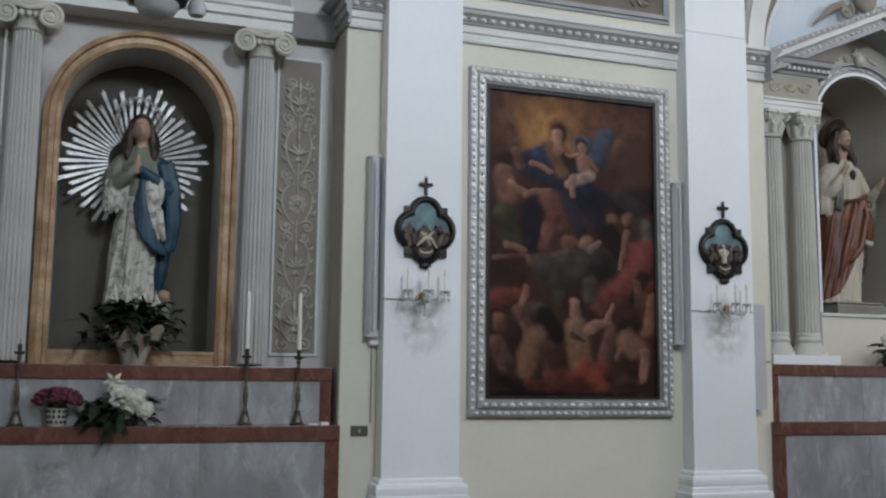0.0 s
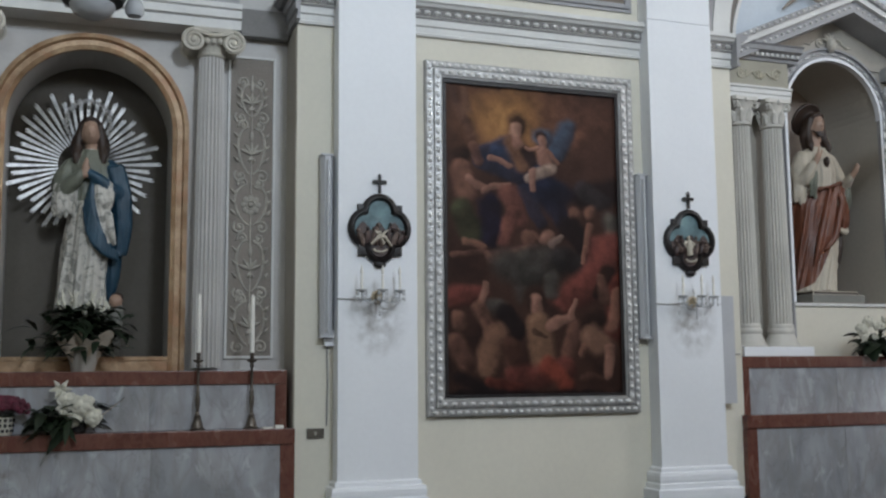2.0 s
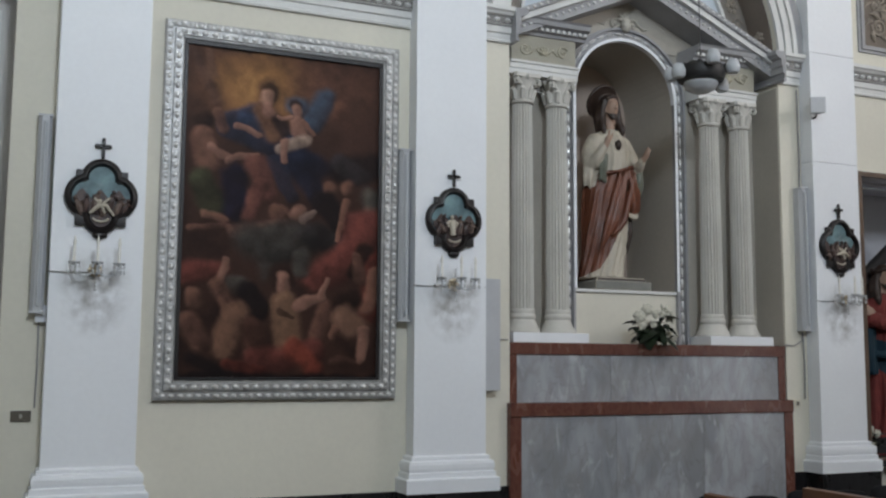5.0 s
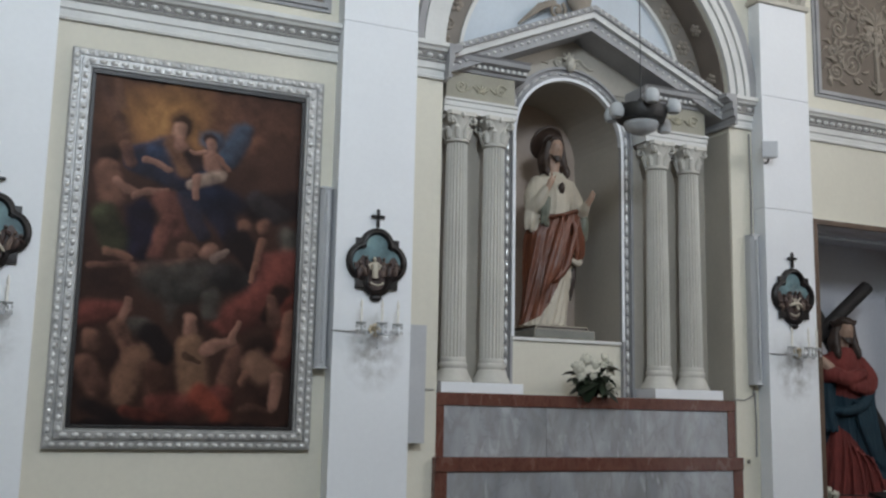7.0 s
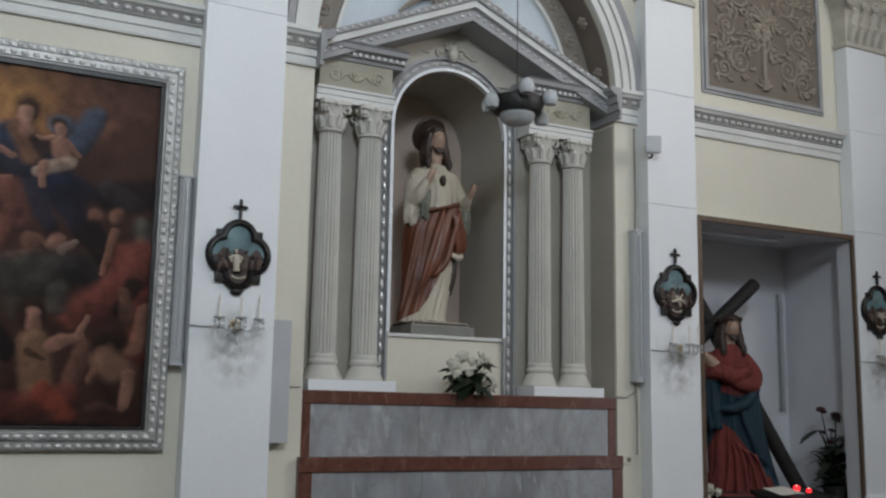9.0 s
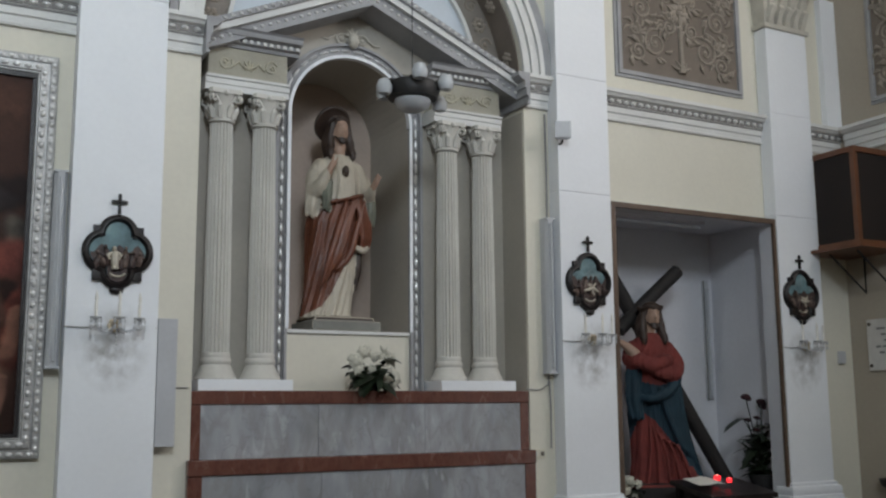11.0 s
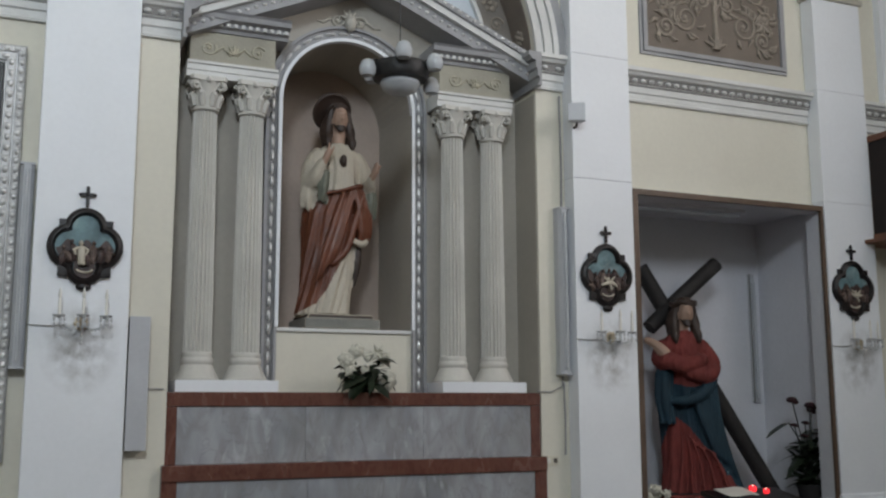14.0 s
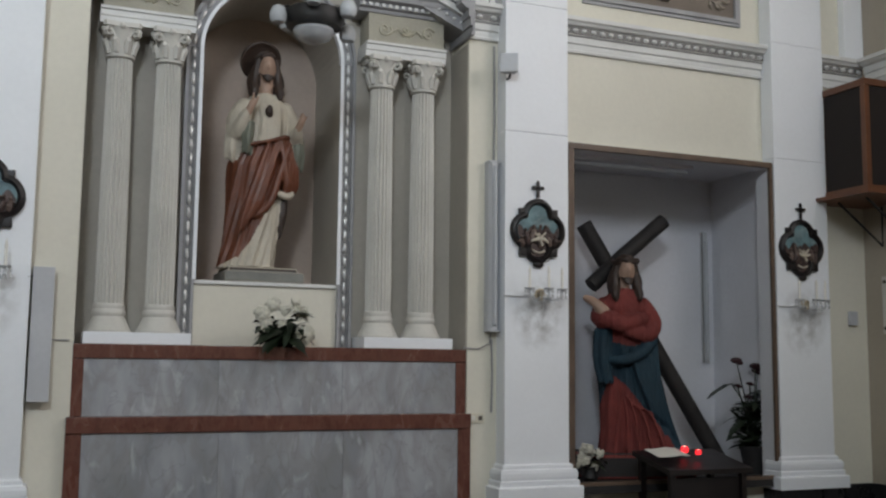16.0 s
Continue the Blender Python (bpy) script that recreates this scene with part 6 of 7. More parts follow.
# mantle: a roll round the waist, long slanting folds and the gathered end
limb(bm, [(-0.21, -0.06, 1.08), (-0.12, -0.165, 1.10), (0.02, -0.195, 1.14), (0.14, -0.165, 1.18), (0.21, -0.08, 1.17)], [0.012, 0.013, 0.014, 0.018, 0.014], 1)
for k in range(4):
    x0 = -0.10 + (0.0, 0.055, 0.085, 0.17)[k]
    limb(bm, [(x0 + 0.10, -0.180, 1.12), (x0 + 0.03, -0.190, 0.90), (x0 - 0.05, -0.188, 0.64), (x0 - 0.13 - 0.012 * k, -0.175, 0.36 + 0.05 * k)], [0.014, 0.028, 0.032, 0.008], 1)
for k in range(4):
    limb(bm, [(0.10 + 0.035 * k, -0.175 + 0.02 * k, 1.14), (0.13 + 0.035 * k, -0.185 + 0.02 * k, 0.95), (0.15 + 0.03 * k, -0.175 + 0.02 * k, 0.80), (0.13 + 0.035 * k, -0.165 + 0.02 * k, 0.68 + 0.02 * k)], [0.018, 0.026, 0.030, 0.014], 1)
limb(bm, [(0.08, -0.185, 0.72), (0.15, -0.185, 0.69), (0.21, -0.15, 0.72)], [0.022, 0.026, 0.018], 0)
limb(bm, [(0.15, -0.09, 0.75), (0.14, -0.10, 0.55), (0.12, -0.10, 0.36)], [0.035, 0.040, 0.010], 3)
ball(bm, (0.0, -0.16, 1.385), (0.030, 0.026, 0.050), 12, 9, 3)
hub, tip = Vector((-0.03, 0.07, 1.85)), Euler((radians(-58), radians(-8), 0)).to_matrix()
ring = [hub + tip @ Vector((0.155 * math.cos(2 * math.pi * i / 28), 0.155 * math.sin(2 * math.pi * i / 28), 0)) for i in range(29)]
tube(bm, ring, 0.02, 8, 3)
loft(bm, [[hub + tip @ Vector((0.15 * math.cos(2 * math.pi * i / 28), 0.15 * math.sin(2 * math.pi * i / 28), q)) for i in range(28)] for q in (-0.012, 0.012)], mi=3)
ball(bm, hub + tip @ Vector((-0.12, -0.05, 0.02)), 0.026, 10, 7, 0)
statue(bm, mats, "painted plaster statue in ivory tunic and russet mantle", pose(7.085, 8.07, 2.199, 0, 0, 2))

# statue in the first niche
mats = [ROBED, ROBEB, SKIN, HAIR, STONEB, ROBEG]
bm = bmesh.new()
lathe(bm, ((0.24, 0.0), (0.25, 0.1), (0.21, 0.2), (0.19, 0.34)), 24, (0, 0, 0), 4, 0.75)


def zone1(x, y, z):
    if z > 1.30 + 0.3 * abs(x):
        return 5
    if z > 1.16:
        return 1 if x > 0.02 else 5
    edge = np.interp(x, (-0.02, 0.06, 0.14, 0.22), (1.16, 0.92, 0.76, 0.68))
    return 1 if z > edge and x > -0.02 else (1 if y > 0.09 and z > 0.5 else 0)


drape(bm, ((0.33, -0.035, 0, 0.185, 0.165, 0.14), (0.6, -0.025, 0, 0.175, 0.155, 0.13), (0.9, 0.0, 0, 0.175, 0.15, 0.10), (1.1, 0.02, 0, 0.17, 0.145, 0.08), (1.3, 0.01, 0, 0.165, 0.13, 0.05), (1.43, 0, 0.01, 0.165, 0.12, 0.03), (1.51, 0, 0.01, 0.12, 0.095, 0.02), (1.56, 0, 0, 0.065, 0.065, 0)), zone1, seed=2.0, lean=1.0)
limb(bm, [(0, 0, 1.53), (-0.01, -0.01, 1.63)], [0.046, 0.042], 2)
head(bm, (-0.01, -0.02, 1.695), 2, False, 1.0)
# joined hands and wide sleeves
limb(bm, [(-0.14, 0, 1.44), (-0.20, -0.03, 1.32), (-0.19, -0.09, 1.23), (-0.10, -0.16, 1.30), (-0.05, -0.18, 1.36)], [0.062, 0.070, 0.066, 0.050, 0.030], 5)
pleats(bm, [(-0.17, -0.11, 1.26), (-0.185, -0.11, 1.13), (-0.18, -0.10, 1.04)], 0.12, 4, 0.028, 0)
limb(bm, [(0.14, 0, 1.44), (0.20, -0.03, 1.32), (0.18, -0.09, 1.22), (0.08, -0.16, 1.30), (0.0, -0.18, 1.36)], [0.058, 0.064, 0.062, 0.050, 0.030], 1)
pleats(bm, [(0.09, -0.15, 1.27), (0.10, -0.16, 1.15), (0.09, -0.15, 1.07)], 0.10, 4, 0.026, 0)
limb(bm, [(-0.03, -0.185, 1.34), (-0.025, -0.19, 1.40), (-0.02, -0.185, 1.47)], [0.026, 0.028, 0.010], 2)
# mantle over the shoulder, sweeping round to a hanging end
pleats(bm, [(0.17, -0.05, 1.42), (0.22, -0.07, 1.22), (0.235, -0.06, 0.98), (0.22, -0.05, 0.76)], 0.09, 4, 0.028, 1)
for k in range(5):
    limb(bm, [(0.02 - 0.012 * k, -0.16, 1.30 - 0.05 * k), (0.03 - 0.004 * k, -0.185, 1.10 - 0.05 * k), (0.10, -0.18, 0.90 - 0.03 * k), (0.21, -0.10, 0.76 - 0.01 * k)], [0.016, 0.022, 0.024, 0.014], 1)
pleats(bm, [(0.12, -0.17, 1.06), (0.14, -0.175, 0.94), (0.17, -0.16, 0.84)], 0.05, 2, 0.026, 0)
limb(bm, [(0.20, 0.0, 0.80), (0.18, 0.02, 0.60), (0.16, 0.02, 0.44)], [0.05, 0.05, 0.03], 1)
ball(bm, (0.21, -0.08, 0.415), 0.050, 14, 10, 2)
ball(bm, (0.215, -0.06, 0.435), (0.050, 0.046, 0.045), 12, 9, 3)
limb(bm, [(0.22, -0.06, 0.36), (0.20, -0.04, 0.20), (0.16, -0.02, 0.08)], [0.05, 0.06, 0.07], 4)
statue(bm, mats, "painted plaster statue in flowered ivory dress and blue mantle", pose(0.345, 8.03, 1.714, 0, 0, -4))

# silver sunburst behind it
sb = thing("sunburst", (0.285, 8.17, 3.185), "halo of radiating silver rays behind the statue", "sunburst")
for i in range(46):
    a = radians(-68 + 316 * i / 45)
    r1 = (0.575, 0.51)[i % 2] * (0.97 + 0.05 * math.sin(7 * i))
    if 60 < math.degrees(a) < 120:
        r1 = min(r1 * 1.1, 0.66)
    bm = bmesh.new()
    d, t = Vector((math.cos(a), 0, math.sin(a))), Vector((-math.sin(a), 0, math.cos(a)))
    yb = 0.03 - 0.13 * abs(math.cos(a)) ** 2
    prof = [d * 0.18 - t * 0.006, d * r1 * 0.97 - t * 0.016, d * r1, d * r1 * 0.94, d * r1 * 0.985 + t * 0.016, d * 0.18 + t * 0.006]
    loft(bm, [[p + Vector((0, y + yb * (p.length / 0.6), 0)) for p in prof] for y in (-0.006, 0.0)])
    part("ray", bm, RAYS, sb)
bm = bmesh.new()
for i in range(16):
    a = radians(-30 + 240 * i / 15)
    q = Vector((0.03 + 0.165 * math.cos(a), -0.07, 0.33 + 0.165 * math.sin(a)))
    for k in range(5):
        b = radians(90 + 72 * k)
        tube(bm, [q, q + Vector((0.03 * math.cos(b), 0, 0.03 * math.sin(b)))], [0.010, 0.002], 5)
tube(bm, [(0.03 + 0.165 * math.cos(radians(w)), -0.065, 0.33 + 0.165 * math.sin(radians(w))) for w in range(-30, 211, 10)], 0.005, 5)
part("star_crown", bm, SILVERD, sb, "ring of tarnished silver stars")

# cross bearer in the alcove
mats = [CLOTHR, CLOTHB, SKIN, HAIR, STONEB, BRONZE, PODIUM]
bm = bmesh.new()
box(bm, -0.50, 0.45, -0.32, 0.30, 0.0, 0.20, 0.02, 6)


def zone3(x, y, z):
    u = 0.93 * x - 0.37 * y
    if z > 1.10 + 0.22 * max(0.0, -u):
        return 0
    if z > 0.86 - 0.5 * u:
        return 1
    right = np.interp(z, (0.2, 0.45, 0.75, 0.9), (0.40, 0.22, -0.02, -0.20))
    # left of this edge the teal also stands for shadow
    left = np.interp(z, (0.2, 0.6, 0.9), (-0.40, -0.26, -0.14))
    return 0 if left < u < right and y < 0.06 else 1


drape(bm, ((0.20, 0.06, 0, 0.37, 0.23, 0.14), (0.4, 0.03, 0, 0.30, 0.205, 0.13), (0.7, -0.01, 0, 0.25, 0.185, 0.11), (1.0, -0.05, 0, 0.23, 0.17, 0.09), (1.25, -0.08, -0.02, 0.215, 0.165, 0.07), (1.42, -0.09, -0.05, 0.205, 0.15, 0.04), (1.52, -0.09, -0.07, 0.155, 0.115, 0.03), (1.58, -0.09, -0.08, 0.075, 0.075, 0)), zone3, seed=1.1, lean=2.0)
limb(bm, [(-0.09, -0.08, 1.55), (-0.08, -0.10, 1.67)], [0.054, 0.050], 2)
head(bm, (-0.075, -0.11, 1.745), 0, True, 1.1)
ring = [(-0.075 + 0.108 * math.cos(2 * math.pi * i / 20), -0.095 + 0.108 * math.sin(2 * math.pi * i / 20), 1.82 + 0.014 * math.sin(5 * i)) for i in range(21)]
tube(bm, ring, 0.020, 7, 3)
limb(bm, [(-0.25, -0.05, 1.45), (-0.31, -0.13, 1.34), (-0.26, -0.22, 1.32), (-0.14, -0.24, 1.28), (0.03, -0.21, 1.33)], [0.07, 0.085, 0.078, 0.072, 0.058], 0)
limb(bm, [(-0.30, -0.2, 1.38), (-0.37, -0.17, 1.46), (-0.43, -0.12, 1.50)], [0.058, 0.040, 0.030], 2)
limb(bm, [(0.09, -0.06, 1.45), (0.15, -0.13, 1.30), (0.08, -0.2, 1.20), (-0.10, -0.23, 1.22)], [0.072, 0.080, 0.075, 0.05], 0)
limb(bm, [(0.14, -0.16, 1.16), (0.02, -0.22, 1.04), (-0.12, -0.22, 0.98), (-0.24, -0.16, 0.98)], [0.05, 0.052, 0.045, 0.03], 1)
for k in range(5):
    limb(bm, [(0.16 - 0.05 * k, -0.15 - 0.012 * k, 1.14 - 0.02 * k), (0.18 - 0.045 * k, -0.16 - 0.012 * k, 0.86), (0.26 - 0.03 * k, -0.15 - 0.01 * k, 0.54), (0.38 - 0.03 * k, -0.11, 0.27 + 0.05 * k)], [0.026, 0.030, 0.028, 0.014], 1)
for k in range(5):
    limb(bm, [(-0.18 + 0.035 * k, -0.185, 0.80 - 0.05 * k), (-0.18 + 0.07 * k, -0.215, 0.52), (-0.22 + 0.11 * k, -0.225, 0.22)], [0.006, 0.013, 0.016], 0)
pleats(bm, [(-0.28, -0.12, 1.22), (-0.30, -0.14, 1.0), (-0.27, -0.15, 0.80)], 0.10, 3, 0.040, 1)
statue(bm, mats, "dressed statue in red robe and dark teal mantle", pose(10.44, 7.92, OPZ0 + 0.031, 0, 0, -14) @ Matrix.Scale(1.045, 4))

cr = thing("wooden_cross", (11.38, 7.92, OPZ0 + 0.14), "rounded dark brown wooden cross leaning on the statue", "cross")
bm = bmesh.new()
tube(bm, [(0, 0, 0), (-0.64, 0.11, 1.07), (-1.29, 0.23, 2.16)], [0.075, 0.075, 0.075], 14)
part("long_beam", bm, LOGM, cr, smooth=True)
bm = bmesh.new()
tube(bm, [(-1.26, 0.15, 1.585), (-0.93, 0.13, 1.87), (-0.50, 0.11, 2.22)], [0.072, 0.072, 0.072], 14)
part("cross_beam", bm, LOGM, cr, smooth=True)

# alcove: strip lights, plant, flowers
a1 = thing("strip_light", (11.62, DEEP - 0.013, 1.62), "white upright lamp tube on the alcove wall", "strip light")
one_box("channel", (-0.038, 0.038, -0.03, 0, 0, 1.30), GREYMET, a1, 0.006, "grey lamp channel")
one_box("side_rail", (-0.042, -0.032, -0.045, -0.0305, 0, 1.30), STONEB, a1, 0.003)
one_box("side_rail", (0.032, 0.042, -0.045, -0.0305, 0, 1.30), BOXW, a1, 0.003)
bm = bmesh.new()
tube(bm, [(0, -0.055, 0.04), (0, -0.055, 1.21)], 0.015, 10)
part("tube_lamp", bm, FROST, a1, smooth=True)
a2 = thing("strip_light", (10.35, W + 0.30, OPZ1 - 0.115), "white ceiling lamp tube in the alcove", "strip light")
one_box("channel", (-0.65, 0.65, -0.04, 0.04, 0.05, 0.10), BOXW, a2, 0.005)
bm = bmesh.new()
tube(bm, [(-0.60, 0, 0.02), (0.60, 0, 0.02)], 0.015, 10)
part("tube_lamp", bm, FROST, a2, smooth=True)


def foliage(parent, count, spread, zlo, zhi, length, width, seed, name="leaves", c=(0, 0, 0), droop=0.4, mat=None):
    rs = random.getstate()
    random.seed(seed)
    bm = bmesh.new()
    for _ in range(count):
        a = random.uniform(0, 2 * math.pi)
        el = random.uniform(-0.1, 1.0)
        q = (c[0] + random.gauss(0, spread * 0.35), c[1] + random.gauss(0, spread * 0.2), c[2] + random.uniform(zlo, zhi))
        leaf(bm, q, (math.cos(a), 0.6 * math.sin(a), el), length * random.uniform(0.6, 1.2), width * random.uniform(0.7, 1.2), droop)
    random.setstate(rs)
    ob = part(name, bm, mat or LEAF, parent, smooth=True)
    ob["kind"] = "stuff"
    return ob


def bloom(bm, c, r, seed, n=14):
    """A full flower of overlapping cupped petals."""
    rnd = random.Random(seed)
    for i in range(n):
        k = i / n
        a = 2.4 * i + rnd.uniform(-0.2, 0.2)
        q = r * (0.25 + 0.6 * k)
        ball(bm, (c[0] + q * math.cos(a), c[1] - r * 0.5 * (1 - k), c[2] + q * math.sin(a)), (r * 0.42, r * 0.22, r * 0.42), 7, 4)


pl = thing("potted_plant", (11.64, 7.74, OPZ0 + 0.031), "tall potted plant with dark leaves and red flowers", "plant")
bm = bmesh.new()
lathe(bm, ((0.09, 0.0), (0.13, 0.22), (0.14, 0.22), (0.14, 0.25), (0.11, 0.25), (0.10, 0.2)), 20)
part("pot", bm, PODIUM, pl, "dark flower pot", smooth=True)
foliage(pl, 95, 0.22, 0.24, 0.62, 0.24, 0.085, 5)
foliage(pl, 40, 0.16, 0.55, 0.76, 0.20, 0.08, 6, "upper_leaves", (0.14, 0, 0))
tips = ((-0.20, -0.02, 1.03), (0.03, 0.0, 0.98), (0.07, 0.02, 0.94), (-0.04, 0.0, 0.82), (-0.20, -0.03, 0.80), (-0.09, -0.03, 0.70))
for t_ in tips:
    bm = bmesh.new()
    tube(bm, [(0, 0, 0.2), (t_[0] * 0.4, t_[1] * 0.4, t_[2] * 0.6), t_], 0.006, 5)
    stem = part("stem", bm, LEAF, pl)
    k = 0.55 + 0.45 * (t_[2] > 0.9)
    bm = bmesh.new()
    ball(bm, t_, (0.062 * k, 0.035, 0.030 * k), 9, 6)
    ball(bm, (t_[0] + 0.03 * k, t_[1] - 0.01, t_[2] - 0.022 * k), (0.04 * k, 0.028, 0.022 * k), 8, 5)
    part("blossom", bm, PETALD, stem, "dark red spathe", smooth=True)
bm = bmesh.new()
leaf(bm, (-0.26, -0.05, 0.82), (-1, -0.1, -0.1), 0.32, 0.15, 0.35)
leaf(bm, (-0.10, -0.05, 0.50), (-1, -0.2, -0.05), 0.30, 0.10, 0.6)
tube(bm, [(0, 0, 0.22), (-0.10, -0.03, 0.6), (-0.28, -0.05, 0.82)], 0.006, 5)
part("broad_leaf", bm, LEAF, pl)

fv = thing("flower_vase", (9.86, 7.66, OPZ0 + 0.031), "white roses in a dark vase on the alcove floor", "flowers")
bm = bmesh.new()
lathe(bm, ((0.05, 0.0), (0.07, 0.03), (0.055, 0.09), (0.06, 0.12)), 16)
part("vase", bm, DKMETAL, fv, smooth=True)
foliage(fv, 40, 0.16, 0.08, 0.22, 0.12, 0.04, 9)
rnd = random.Random(3)
for i in range(9):
    bm = bmesh.new()
    bloom(bm, (rnd.uniform(-0.11, 0.11), rnd.uniform(-0.06, 0.0), rnd.uniform(0.10, 0.30)), 0.045, i, 9)
    part("rose", bm, PETALW, fv, smooth=True)

# reading stand with votive lights in front of the alcove
ts = thing("kneeler_stand", (10.50, 7.12, FLOOR), "dark wooden sloping stand in front of the alcove", "stand")
bm = bmesh.new()
loft(bm, [[(x, y, z) for y, z in ((-0.28, 0.88), (0.26, 0.99), (0.26, 1.03), (-0.28, 0.92))] for x in (-0.40, 0.40)])
part("sloping_top", bm, DARKWOOD, ts)
for sx in (-1, 1):
    for yy, zt in ((-0.22, 0.88), (0.2, 0.97)):
        one_box("leg", (sx * 0.34 - 0.025, sx * 0.34 + 0.025, yy - 0.025, yy + 0.025, 0, zt), DARKWOOD, ts)
one_box("front_panel", (-0.314, 0.314, -0.215, -0.195, 0.25, 0.85), DARKWOOD, ts)
one_box("shelf", (-0.314, 0.314, -0.19, 0.17, 0.2, 0.22), DARKWOOD, ts)
pp = thing("paper_sheet", (10.27, 7.12, 0.871), "white paper sheet lying on the dark stand", "paper")
bm = bmesh.new()
loft(bm, [[(x, y, z + 0.02 * k * k) for y, z in ((-0.11, -0.016), (0.11, 0.030), (0.11, 0.033), (-0.11, -0.013))] for k, x in ((0, -0.15), (0.3, -0.05), (0.8, 0.06), (0.4, 0.15))])
part("sheet", bm, PAPER, pp)
for i, (vx, vy, vz, sc) in enumerate(((10.455, 7.14, 0.874, 0.78), (10.545, 7.08, 0.861, 0.62))):
    vo = thing("votive_candle", (vx, vy, vz), "glowing red glass votive light", "candle", "votive lights on the stand")
    bm = bmesh.new()
    lathe(bm, ((0.03 * sc, 0), (0.04 * sc, 0.01), (0.042 * sc, 0.05 * sc), (0.036 * sc, 0.065 * sc), (0.030 * sc, 0.02)), 16)
    part("glass", bm, REDG, vo, smooth=True)
    bm = bmesh.new()
    lathe(bm, ((0.004, 0.045 * sc), (0.010, 0.056 * sc), (0.003, 0.075 * sc)), 8)
    part("flame", bm, FLAME, vo, smooth=True)


# ---- on the first altar ----
def candlestick(x, lit):
    c = thing("candlestick", (x, 7.455, 1.189), "tall bronze altar candlestick with white candle" if lit else "tall bronze altar candlestick without a candle", "candlestick", "candlesticks on the altar")
    bm = bmesh.new()
    lathe(bm, ((0.052, 0), (0.054, 0.012), (0.04, 0.02), (0.034, 0.05), (0.022, 0.085), (0.026, 0.095), (0.014, 0.11), (0.011, 0.14), (0.017, 0.18), (0.019, 0.22), (0.012, 0.25), (0.016, 0.265), (0.010, 0.28), (0.0095, 0.44), (0.018, 0.455), (0.010, 0.47)), 18)
    part("stem", bm, BRONZE, c, smooth=True)
    bm = bmesh.new()
    lathe(bm, ((0.008, 0.47), (0.034, 0.485), (0.037, 0.497), (0.014, 0.494), (0.014, 0.54), (0.018, 0.545), (0.011, 0.548)), 18)
    part("drip_pan", bm, BRONZE, c, smooth=True)
    if lit:
        bm = bmesh.new()
        lathe(bm, ((0.0165, 0.546), (0.0155, 0.80), (0.0135, 0.955), (0.004, 0.968)), 14)
        part("candle", bm, WAX, c, "slim white candle", smooth=True)
    else:
        bm = bmesh.new()
        lathe(bm, ((0.004, 0.548), (0.003, 0.585)), 6)
        part("pricket", bm, BRONZE, c)
    return c


for x, lit in ((-0.82, True), (-0.41, False), (1.11, True), (1.49, True)):
    candlestick(x, lit)

fp = thing("flower_pot", (-0.155, 7.455, 1.189), "magenta flowers in a white latticed pot on the altar", "flowers")
bm = bmesh.new()
lathe(bm, ((0.05, 0), (0.055, 0.005), (0.065, 0.115), (0.07, 0.12), (0.06, 0.12), (0.055, 0.1)), 20)
part("pot", bm, PETALW, fp, smooth=True)
bm = bmesh.new()
for r_, z_ in ((0.0565, 0.03), (0.0605, 0.065), (0.064, 0.1)):
    for i in range(12):
        a = 2 * math.pi * (i + (z_ > 0.06) * 0.5) / 12
        ball(bm, (r_ * math.cos(a), r_ * math.sin(a), z_), (0.011, 0.011, 0.012), 6, 4)
tagged(part("lattice_dots", bm, WALNUT, fp, "dark lattice pattern"), kind="stuff")
foliage(fp, 30, 0.16, 0.10, 0.16, 0.10, 0.03, 12)
rnd = random.Random(8)
bm = bmesh.new()
for i in range(110):
    a_, e_ = rnd.uniform(0, 6.28), rnd.uniform(-0.3, 1.4)
    bloom(bm, (0.15 * math.cos(a_) * math.cos(e_), 0.08 * math.sin(a_) * math.cos(e_), 0.175 + 0.075 * math.sin(e_)), 0.022, i, 6)
tagged(part("blossoms", bm, PETALR, fp, "small magenta blossoms", smooth=True), kind="stuff")


